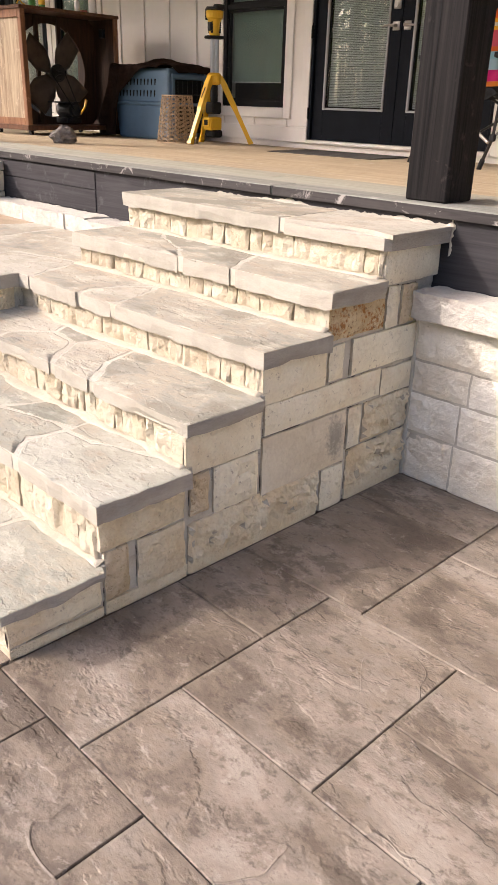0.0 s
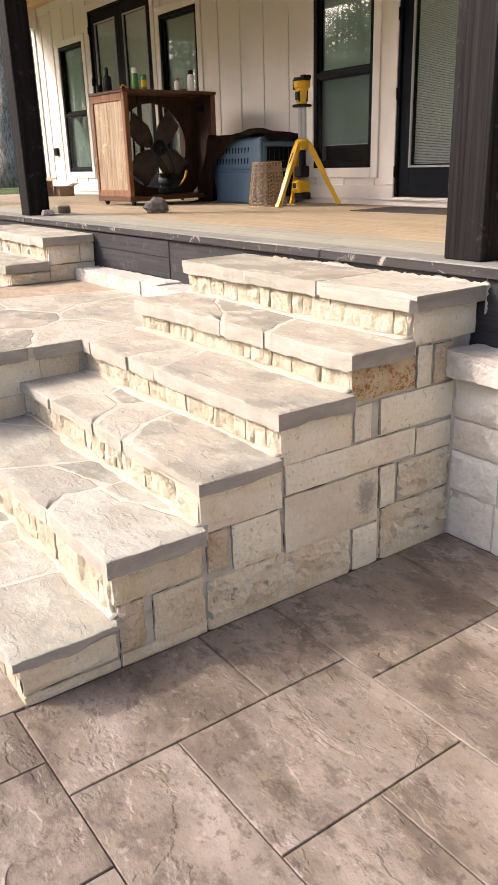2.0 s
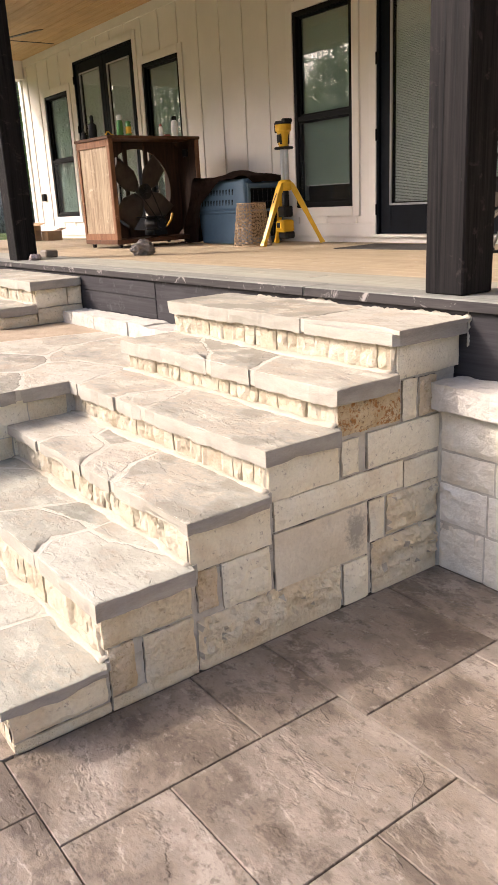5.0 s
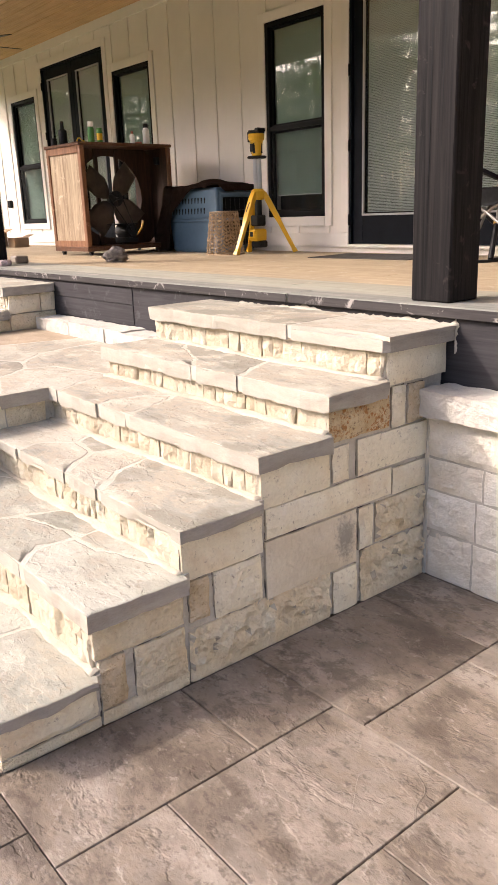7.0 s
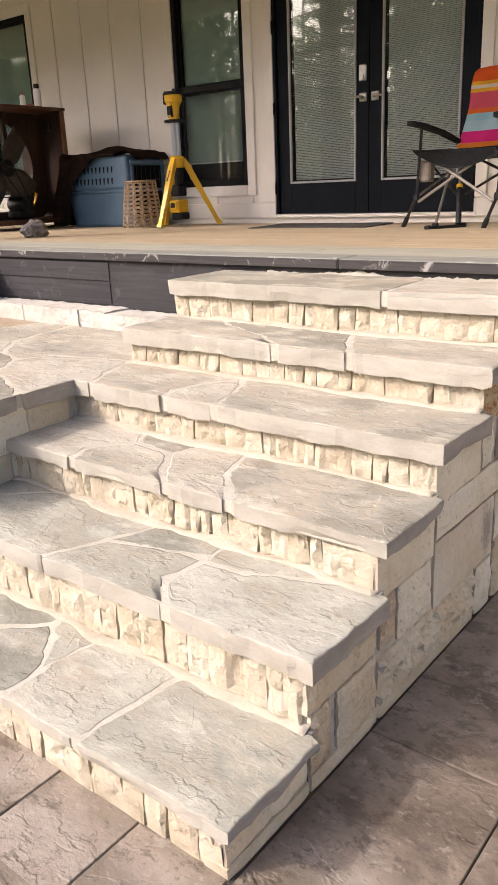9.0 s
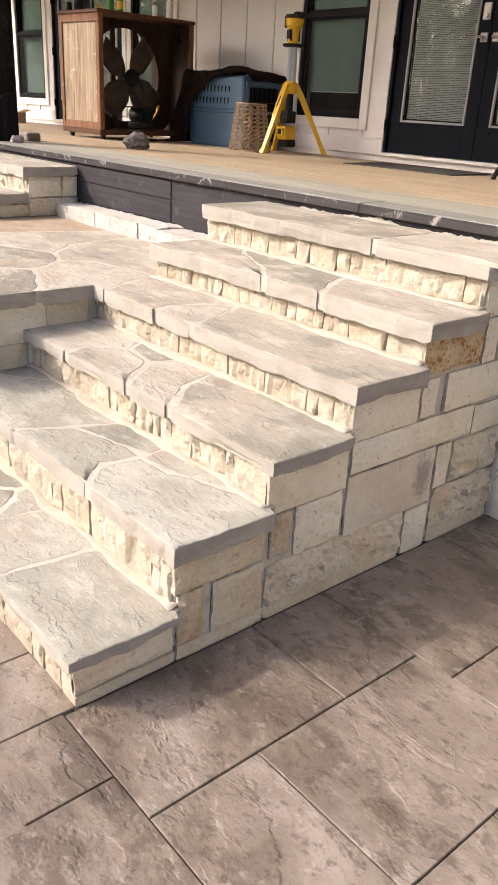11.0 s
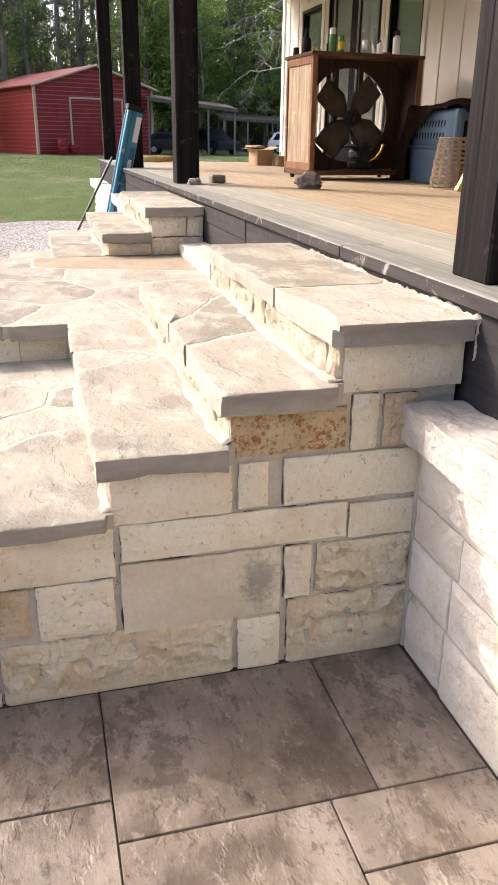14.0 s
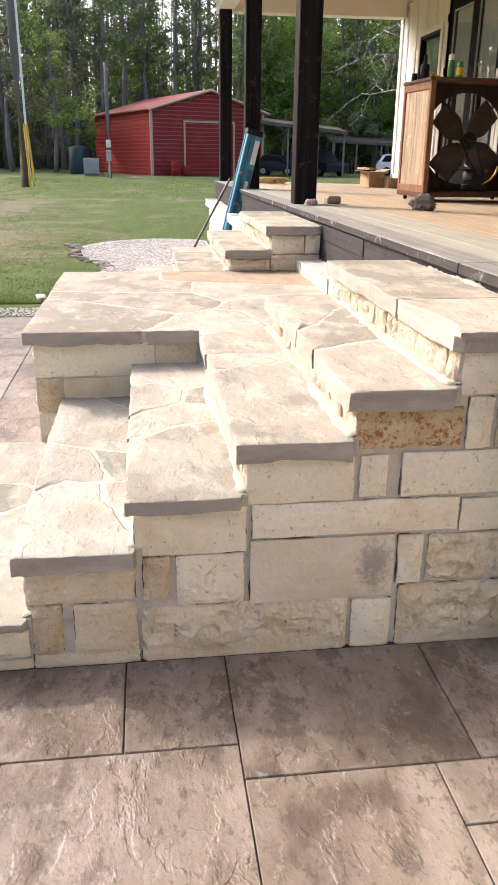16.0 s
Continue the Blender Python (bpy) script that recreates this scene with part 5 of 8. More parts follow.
def fan_cabinet():
    c = empty("fan_cabinet", "old brown wooden cabinet holding a large belt-driven fan, on casters", "fan cabinet", at=(-5.98, 2.135, deck_z(2.1)))
    c.rotation_euler.z = radians(3.5)
    W, D, z0, z1 = 0.565, 0.335, 0.050, 1.115  # half width along y, half depth along x
    box("top", (-D - 0.012, -W - 0.012, z1 - 0.03), (D + 0.012, W + 0.012, z1), WALNUT, c, 0.004)
    box("bottom", (-D, -W, z0), (D, W, z0 + 0.045), WALNUT, c, 0.004)
    for s in (-1, 1):
        y0, y1 = sorted((s * W, s * (W - 0.022)))
        # far side wears the dark inside wood, the interior's shade put into its colour
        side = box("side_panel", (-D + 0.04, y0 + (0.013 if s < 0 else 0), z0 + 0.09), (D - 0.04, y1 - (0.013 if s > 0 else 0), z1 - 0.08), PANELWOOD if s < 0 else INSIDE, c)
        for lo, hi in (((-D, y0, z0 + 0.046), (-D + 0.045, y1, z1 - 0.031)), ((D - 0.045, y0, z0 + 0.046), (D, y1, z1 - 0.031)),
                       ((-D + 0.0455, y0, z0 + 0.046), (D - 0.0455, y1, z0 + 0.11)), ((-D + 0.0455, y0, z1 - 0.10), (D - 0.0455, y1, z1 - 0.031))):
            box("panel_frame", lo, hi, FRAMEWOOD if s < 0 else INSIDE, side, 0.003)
    for y0, y1 in ((-W + 0.001, -W + 0.05), (W - 0.05, W - 0.001)):
        box("front_stile", (D - 0.018, y0, z0 + 0.046), (D + 0.006, y1, z1 - 0.031), FRAMEWOOD, c, 0.003)
    # shroud with a round opening
    xs, R, n = -0.03, 0.425, 48
    cy, cz = -0.02, 0.59
    bm = bmesh.new()
    for x in (xs, xs - 0.018):
        ring, outer = [], []
        for i in range(n):
            a = 2 * math.pi * i / n
            ca, sa = math.cos(a), math.sin(a)
            ring.append(bm.verts.new((x, cy + R * ca, cz + R * sa)))
            ty = ((W - 0.022 - cy) if ca > 0 else (-W + 0.022 - cy)) / ca if abs(ca) > 1e-6 else 1e9
            tz = ((z1 - 0.03 - cz) if sa > 0 else (z0 + 0.045 - cz)) / sa if abs(sa) > 1e-6 else 1e9
            t = min(ty, tz)
            outer.append(bm.verts.new((x, cy + t * ca, cz + t * sa)))
        for i in range(n):
            j = (i + 1) % n
            bm.faces.new((ring[i], ring[j], outer[j], outer[i]))
    bm.verts.ensure_lookup_table()
    for i in range(n):
        j = (i + 1) % n
        bm.faces.new((bm.verts[2 * i], bm.verts[2 * j], bm.verts[2 * n + 2 * j], bm.verts[2 * n + 2 * i]))
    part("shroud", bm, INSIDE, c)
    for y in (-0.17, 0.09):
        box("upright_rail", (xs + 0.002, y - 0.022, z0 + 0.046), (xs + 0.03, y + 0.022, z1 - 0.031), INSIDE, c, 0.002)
    # blades and hub
    hub = Vector((xs + 0.13, cy - 0.03, cz - 0.02))
    bm = bmesh.new()
    add_tube(bm, hub - Vector((0.06, 0, 0)), hub + Vector((0.05, 0, 0)), 0.052, n=18)
    add_tube(bm, hub + Vector((0.03, 0, 0)), hub + Vector((0.05, 0, 0)), 0.082, n=24)
    add_tube(bm, hub + Vector((0.05, 0, 0)), hub + Vector((0.10, 0, 0)), 0.014, n=10)
    for k in range(5):
        a = 2 * math.pi * k / 5
        add_tube(bm, hub + Vector((0.055, 0, 0)), hub + Vector((0.055, 0.075 * math.cos(a), 0.075 * math.sin(a))), 0.008, n=6)
    part("hub", bm, GUNMETAL, c)
    for k in range(4):
        bm = bmesh.new()
        a0 = math.pi / 4 + k * math.pi / 2 + 0.08
        rows = []
        for i in range(9):
            r = 0.05 + 0.345 * i / 8
            w = 0.040 + 0.092 * min(1.0, (i / 8) * 2.6) ** 0.8 - 0.006 * i / 8
            row = []
            for j in range(6):
                u = (j / 5 - 0.5) * 2
                d = Vector((0.045 * u * (0.5 + i / 16), math.cos(a0) * r - math.sin(a0) * w * u, math.sin(a0) * r + math.cos(a0) * w * u))
                row.append(bm.verts.new(hub + d - Vector((0.03, 0, 0))))
            rows.append(row)
        for p, q in zip(rows, rows[1:]):
            for j in range(5):
                bm.faces.new((p[j], p[j + 1], q[j + 1], q[j]))
        bmesh.ops.solidify(bm, geom=bm.faces[:], thickness=0.003)
        part("blade", bm, BLADE, c, smooth=True)
    # motor and belt
    bm = bmesh.new()
    add_tube(bm, (0.02, 0.06, 0.235), (0.24, 0.06, 0.235), 0.075, n=20)
    add_tube(bm, (0.24, 0.06, 0.235), (0.26, 0.06, 0.235), 0.05, n=20)
    add_box(bm, (0.03, -0.03, 0.112), (0.22, 0.15, 0.165), 0.006)
    part("motor", bm, GUNMETAL, c)
    box("motor_shelf", (xs + 0.03, -0.16, 0.300), (0.22, 0.16, 0.312), GUNMETAL, c, 0.002)
    bm = bmesh.new()
    add_path(bm, [hub + Vector((0.045, -0.08, 0)), (0.27, 0.03, 0.235)], 0.005, 6)
    add_path(bm, [hub + Vector((0.045, 0.08, 0)), (0.27, 0.09, 0.235)], 0.005, 6)
    part("belt", bm, RUBBER, c)
    bm = bmesh.new()
    add_path(bm, [(0.03, 0.36, 0.33), (0.04, 0.33, 0.26), (0.05, 0.27, 0.20), (0.06, 0.20, 0.17), (0.07, 0.15, 0.16)], [0.016, 0.012, 0.009, 0.008, 0.006], 6)
    part("strap_end", bm, YELLOW, c, "yellow strap hanging inside")
    box("outlet_box", (0.10, W - 0.06, 0.92), (0.16, W - 0.021, 1.00), GUNMETAL, c, 0.004)
    for x in (-D + 0.06, D - 0.06):
        for y in (-W + 0.07, W - 0.07):
            bm = bmesh.new()
            add_tube(bm, (x, y - 0.012, 0.021), (x, y + 0.012, 0.021), 0.021, n=14)
            caster = part("caster", bm, RUBBER, c)
            bm = bmesh.new()
            add_box(bm, (x - 0.018, y - 0.018, 0.022), (x + 0.018, y - 0.013, 0.0505))
            add_box(bm, (x - 0.018, y + 0.013, 0.022), (x + 0.018, y + 0.018, 0.0505))
            add_box(bm, (x - 0.03, y - 0.03, 0.046), (x + 0.03, y + 0.03, 0.0505))
            part("fork", bm, GUNMETAL, caster)


fan_cabinet()


def bottle(name, x, y, z, r, h, body, cap, label, neck=0.45, cap_h=0.03, band=None):
    bm = bmesh.new()
    add_lathe(bm, [(r * 0.92, 0), (r, 0.006), (r, h * 0.72), (r * 0.9, h * 0.78), (r * neck, h * 0.86), (r * neck, h * 0.9)], (x, y, z), 18)
    b = tagged(finish(name, bm, body, None, "", True), label, "bottle")
    bm = bmesh.new()
    add_lathe(bm, [(r * neck * 1.2, h * 0.87), (r * neck * 1.2, h * 0.87 + cap_h), (r * neck * 0.7, h * 0.87 + cap_h * 1.2)], (x, y, z), 16)
    part("cap", bm, cap, b)
    if band:
        bm = bmesh.new()
        add_lathe(bm, [(r * 1.012, h * 0.18), (r * 1.012, h * 0.62)], (x, y, z), 18)
        part("label", bm, band, b)
    return b


TOPZ = deck_z(2.1) + 1.115
bottle("spray_bottle", -6.17, 1.71, TOPZ, 0.045, 0.20, RUBBER, RUBBER, "matte black bottle with pointed black cap on the fan cabinet", 0.35, 0.06)
bottle("jar", -6.20, 1.62, TOPZ, 0.030, 0.07, RUBBER, RUBBER, "small black jar on the fan cabinet", 0.8, 0.015)
bottle("spray_can", -5.80, 1.84, TOPZ, 0.034, 0.185, GREEN, WHITEPLASTIC, "green spray can with a white cap on the fan cabinet", 0.75, 0.045)
bottle("can", -5.73, 1.90, TOPZ, 0.030, 0.15, GREEN, GREEN, "green and orange can on the fan cabinet", 0.85, 0.012, YELLOW)
bottle("glue_bottle", -5.72, 2.28, TOPZ, 0.026, 0.115, WHITEPLASTIC, PINKLABEL, "small white squeeze bottle with a red tip on the fan cabinet", 0.4, 0.022)
bottle("lotion_bottle", -5.70, 2.44, TOPZ, 0.036, 0.185, WHITEPLASTIC, RUBBER, "white bottle with a black cap on the fan cabinet", 0.6, 0.035)
bm = bmesh.new()
add_box(bm, (-5.80, 2.32, TOPZ + 0.0005), (-5.70, 2.39, TOPZ + 0.022), 0.008)
tagged(finish("sponge", bm, PINKLABEL), "small dull red cloth pad on the fan cabinet", "pad")
bm = bmesh.new()
add_path(bm, [(-5.63, 1.585, TOPZ + 0.004), (-5.635, 1.60, TOPZ + 0.03), (-5.64, 1.625, TOPZ + 0.035), (-5.645, 1.65, TOPZ + 0.012), (-5.65, 1.68, TOPZ + 0.006)], 0.006, 8)
tagged(finish("strap", bm, YELLOW), "short yellow strap hooked over the cabinet's corner", "strap")


CRATE = (-5.16, 2.86)


def pet_crate():
    ang = math.atan2(0.12, 0.34)
    c = empty("pet_crate", "blue-grey plastic pet crate with slotted vents and open dark doorway", "pet crate", at=(CRATE[0], CRATE[1], deck_z(2.9)))
    L, W, H = 0.44, 0.26, 0.65

    def shell(z0, z1, grow0, grow1, mat, name):
        bm = bmesh.new()
        vs = add_box(bm, (-L, -W, z0), (L, W, z1), 0.035, seg=3)
        for v in vs:
            f = (v.co.z - z0) / (z1 - z0)
            g = grow0 + (grow1 - grow0) * f
            v.co.x *= g
            v.co.y *= g
        return part(name, bm, mat, c)

    shell(0.0, 0.33, 0.94, 1.0, CRATEBLUE, "lower_shell")
    upper = shell(0.335, H, 1.0, 0.90, CRATEBLUE, "upper_shell")
    bm = bmesh.new()
    add_box(bm, (-L - 0.014, -W - 0.014, 0.318), (L + 0.014, W + 0.014, 0.345), 0.006)
    part("rim", bm, CRATEBLUE, c)
    # vent slots are black blocks; the dark inside is put into their colour
    for row, (z0, z1) in enumerate(((0.475, 0.555), (0.372, 0.452))):
        for i in range(11):
            x = -0.36 + i * 0.056
            slope = 0.10 * W * ((z0 + z1) / 2 - 0.335) / (H - 0.335)
            box("vent_slot", (x, -W + slope - 0.0015, z0), (x + 0.026, -W + slope + 0.03, z1), BLACK, upper, 0.006)
    bm = bmesh.new()
    for s in (-1, 1):
        add_box(bm, (L - 0.004, s * 0.205 - 0.02, 0.06), (L + 0.012, s * 0.205 + 0.02, 0.56), 0.006)
    add_box(bm, (L - 0.012, -0.22, 0.555), (L + 0.008, 0.22, 0.60), 0.006)
    part("door_surround", bm, CRATEBLUE, c)
    # a black block stands in for the unlit opening
    box("doorway", (L - 0.06, -0.18, 0.07), (L + 0.004, 0.18, 0.548), BLACK, c, 0.01)
    bm = bmesh.new()
    for i in range(6):
        add_tube(bm, (L + 0.008, -0.15 + 0.06 * i, 0.08), (L + 0.008, -0.15 + 0.06 * i, 0.54), 0.003, n=6)
    for z in (0.2, 0.42):
        add_tube(bm, (L + 0.008, -0.175, z), (L + 0.008, 0.175, z), 0.003, n=6)
    part("wire_door", bm, GUNMETAL, c)


pet_crate()


def blanket():
    """A fleece thrown over the crate, hanging to the deck at its far end."""
    bm = bmesh.new()
    nu, nv = 56, 40
    g = []
    for i in range(nu + 1):
        row = []
        for j in range(nv + 1):
            # s runs along the crate from past its far end to the doorway, t across it
            s = -1.16 + 1.62 * i / nu
            if s > 0.30:
                edge = -0.30 + (s - 0.30) * 0.9
            else:
                edge = -0.30 - 0.24 * min(1.0, max(0.0, (0.10 - s) / 0.40)) ** 1.4 - 0.41 * min(1.0, max(0.0, (-0.30 - s) / 0.06))
            t = edge + (0.30 - edge) * j / nv
            lump = 0.065 * math.exp(-((s - 0.02) ** 2) / 0.10 - (t - 0.02) ** 2 / 0.04)
            x, y, z = s, t, 0.664 + lump
            d, e = max(0.0, -0.46 - s), max(0.0, -0.275 - t)
            if d > 0:
                x = -0.46 - 0.11 * min(1.0, d * 5) - 0.03 * math.sin(13 * t + 2) * min(1, d * 4)
                z = 0.664 + 0.05 * math.exp(-((d - 0.06) ** 2) / 0.006) - d
            if e > 0:
                y = -0.285 - 0.02 * math.sin(16 * s) * min(1, e * 4) - 0.10 * min(1.0, e * 2) * min(1.0, d * 3 + 0.25)
                z -= e
            if s > 0.40:
                z -= (s - 0.40) * 1.1
                x = 0.40 + (s - 0.40) * 0.9
            spill = max(0.0, 0.014 - z)
            z = max(z, 0.014)
            y -= 0.10 * min(spill, 0.8) if e > 0 else 0
            x -= 0.06 * min(spill, 0.5)
            z += abs(0.020 * wob(s, t, 0, 5, 2) + 0.012 * wob(s, t, 3, 13, 2))
            y += 0.02 * wob(s, t, 5, 6, 3) if e > 0.05 else 0
            x += 0.02 * wob(s, t, 8, 6, 3) if d > 0.05 else 0
            row.append(bm.verts.new((CRATE[0] + x, CRATE[1] + y, deck_z(2.8) + z)))
        g.append(row)
    for i in range(nu):
        for j in range(nv):
            bm.faces.new((g[i][j], g[i + 1][j], g[i + 1][j + 1], g[i][j + 1]))
    bmesh.ops.solidify(bm, geom=bm.faces[:], thickness=0.018)
    tagged(finish("blanket", bm, BLANKET, None, "", True), "dark brown fleece blanket draped over the pet crate", "blanket")


blanket()


def twig_basket():
    """An upturned basket of woven twigs, wide at the deck and narrow above."""
    b = empty("twig_basket", "upturned tapered basket of woven dry twigs on the deck", "basket", at=(-4.40, 2.44, deck_z(2.4)))
    b.rotation_euler.z = radians(8)
    H, R0, R1 = 0.40, 0.185, 0.135

    def at(a, z, out=0.0):
        r = R0 + (R1 - R0) * z / H + out
        return Vector((r * math.cos(a), r * math.sin(a), z))

    for k in range(14):
        a = 2 * math.pi * k / 14
        bm = bmesh.new()
        add_path(bm, [at(a, 0.0), at(a, H)], 0.003, 5)
        part("stake", bm, WICKER, b)
    rr = random.Random(4)
    for layer in range(11):
        bm = bmesh.new()
        for strand in range(4):
            turn = math.pi * (strand % 2)
            z0 = 0.014 + layer * 0.035 + (strand // 2) * 0.0095
            pts = []
            for i in range(85):
                a = 2 * math.pi * i / 84
                z = min(H - 0.003, max(0.004, z0 + 0.019 * math.sin(7 * a + turn) + 0.003 * wob(a, layer, strand, 2, 1)))
                pts.append(at(a, z, 0.0045 * math.sin(14 * a + turn + layer * math.pi)))
            add_path(bm, pts, 0.0019 + 0.0005 * rr.random(), 4)
        part("weave", bm, WICKER, b)
    for z in (0.004, H):
        bm = bmesh.new()
        add_path(bm, [at(2 * math.pi * i / 40, z) for i in range(41)], 0.006, 6)
        part("rim", bm, WICKER, b)


twig_basket()


def tripod_light():
    """A work light on a tripod, folded down, with its battery hung below."""
    z = deck_z(2.6)
    c = Vector((-4.14, 2.66, 0))
    t = empty("tripod_light", "yellow and black tripod work light standing on the deck", "work light", at=(c.x, c.y, z))
    feet = [Vector((0.07, -0.345, 0.0)), Vector((0.245, 0.25, 0.0)), Vector((-0.31, 0.12, 0.0))]
    hubz = 0.565
    for f in feet:
        d = Vector((f.x, f.y, 0)).normalized()
        side = Vector((-d.y, d.x, 0))
        top = d * 0.055 + Vector((0, 0, hubz))
        bm = bmesh.new()
        ring = []
        for s, w, h in ((0.0, 0.030, 0.020), (0.12, 0.034, 0.026), (0.45, 0.032, 0.024), (0.5, 0.026, 0.020), (0.92, 0.022, 0.018), (0.95, 0.027, 0.022), (1.0, 0.027, 0.022)):
            p = top.lerp(f + Vector((0, 0, 0.004)), s)
            out = Vector((0, 0, 1)).cross(side).normalized() * -h
            up = Vector((0, 0, 0.5 * h))
            ring.append([bm.verts.new(p + side * w * 0.75 + out + up), bm.verts.new(p - side * w * 0.75 + out + up), bm.verts.new(p - side * w * 0.75 - out - up * 0), bm.verts.new(p + side * w * 0.75 - out - up * 0)])
        for p, q in zip(ring, ring[1:]):
            for k in range(4):
                bm.faces.new((p[k], p[(k + 1) % 4], q[(k + 1) % 4], q[k]))
        bm.faces.new(ring[0]), bm.faces.new(ring[-1])
        for v in bm.verts:
            v.co.z = max(v.co.z, 0.0)
        leg = part("leg", bm, YELLOW, t)
        # dark lettering bar on the leg
        if f is feet[0]:
            p = top.lerp(f, 0.25)
            box("marking", (-0.008, -0.002, -0.05), (0.008, 0.002, 0.05), RUBBER, leg, 0, "", Matrix.Translation(p + Vector((0, -0.026, 0.01))) @ Matrix.Rotation(radians(-28), 4, "X"))
    bm = bmesh.new()
    add_lathe(bm, [(0.05, 0.50), (0.066, 0.52), (0.066, 0.58), (0.045, 0.60)], (0, 0, 0), 18)
    part("collar", bm, YELLOW, t)
    bm = bmesh.new()
    add_tube(bm, (0, 0, 0.30), (0, 0, 0.52), 0.034, n=16)
    add_box(bm, (-0.055, -0.06, 0.26), (0.055, 0.05, 0.36), 0.012)
    part("lower_housing", bm, RUBBER, t)
    bm = bmesh.new()
    add_box(bm, (-0.055, -0.085, 0.12), (0.06, 0.055, 0.235), 0.02, seg=2)
    add_box(bm, (-0.04, -0.10, 0.15), (0.045, -0.08, 0.225), 0.008)
    pack = part("battery", bm, YELLOW, t)
    bm = bmesh.new()
    add_box(bm, (-0.06, -0.06, 0.06), (0.065, 0.06, 0.125), 0.014)
    add_box(bm, (-0.02, -0.104, 0.165), (0.03, -0.098, 0.21), 0.003)
    part("battery_base", bm, RUBBER, pack)
    bm = bmesh.new()
    for k in range(3):
        a = 2 * math.pi * k / 3 + 0.5
        add_tube(bm, (0.021 * math.cos(a), 0.021 * math.sin(a), 0.58), (0.021 * math.cos(a), 0.021 * math.sin(a), 0.885), 0.021, n=12)
    add_tube(bm, (0, 0, 0.58), (0, 0, 0.88), 0.024, n=14)
    part("mast", bm, SILVER, t)
    bm = bmesh.new()
    add_lathe(bm, [(0.02, 0.868), (0.085, 0.872), (0.092, 0.882), (0.085, 0.893), (0.02, 0.897)], (0, 0, 0), 24)
    part("guard_disc", bm, RUBBER, t)
    head = bmesh.new()
    add_lathe(head, [(0.045, 0.895), (0.052, 0.93), (0.060, 1.02), (0.074, 1.035), (0.078, 1.085), (0.070, 1.09)], (0, 0, 0), 20)
    h = part("lamp_head", head, YELLOW, t)
    bm = bmesh.new()
    add_lathe(bm, [(0.066, 1.089), (0.079, 1.093), (0.079, 1.108), (0.06, 1.118)], (0, 0, 0), 20)
    add_box(bm, (-0.085, -0.03, 1.085), (-0.065, 0.03, 1.125), 0.006)
    add_box(bm, (0.03, -0.05, 1.10), (0.085, 0.045, 1.135), 0.008)
    add_box(bm, (-0.088, -0.04, 1.02), (-0.066, 0.04, 1.11), 0.006)
    part("head_cap", bm, RUBBER, h)
    bm = bmesh.new()
    for k in range(4):
        a = math.pi / 2 * k + 0.4
        add_box(bm, (-0.010, -0.058, 0.915), (0.010, -0.044, 1.03), 0.003, Matrix.Rotation(a, 4, "Z"))
    part("head_rib", bm, RUBBER, h)
    bm = bmesh.new()
    add_box(bm, (-0.024, -0.066, 0.93), (0.024, -0.046, 1.0), 0.006)
    part("switch_panel", bm, RUBBER, h)


tripod_light()


def crumpled(name, at, size, mat, label, category, k, squash=0.6):
    bm = bmesh.new()
    bmesh.ops.create_icosphere(bm, subdivisions=4, radius=1)
    for v in bm.verts:
        p = v.co.copy()
        r = 1 + 0.30 * wob(*p, 1.3, k) + 0.20 * wob(*p, 3.1, k) - 0.46 * abs(wob(*p, 3.4, k + 3)) - 0.20 * abs(wob(*p, 8.0, k + 5)) + 0.06 * wob(*p, 16, k)
        v.co = Vector((p.x * size[0] * r, p.y * size[1] * r, p.z * size[2] * r))
    low = min(v.co.z for v in bm.verts)
    for v in bm.verts:
        v.co.z = max(v.co.z, low * squash)
    lift = -low * squash
    for v in bm.verts:
        v.co += Vector((at[0], at[1], at[2] + lift))
    return tagged(finish(name, bm, mat, None, "", True), label, category)


crumpled("work_cloth", (-4.20, 1.10, deck_z(1.1)), (0.085, 0.12, 0.08), CLOTH, "crumpled stiff grey work cloth lying on the deck", "cloth", 5)
crumpled("rag", (-4.60, 0.285, deck_z(0.28)), (0.05, 0.055, 0.032), PINKCLOTH, "crumpled pale pinkish rag beside the porch post", "rag", 8)
bm = bmesh.new()
add_box(bm, (-4.98, 0.48, deck_z(0.5)), (-4.84, 0.60, deck_z(0.5) + 0.065), 0.012)
tagged(finish("mud_pan", bm, TIN), "small dull grey metal pan on the deck behind the post", "pan")


def mat_on_deck():
    bm = bmesh.new()
    m = Matrix.Translation((-2.62, 2.62, deck_z(2.62))) @ Matrix.Rotation(radians(5), 4, "Z")
    add_box(bm, (-0.50, -0.27, 0.0025), (0.50, 0.27, 0.011), 0.003, m)
    tagged(finish("doormat", bm, MATCLOTH), "thin dark grey doormat in front of the double door", "doormat")


mat_on_deck()


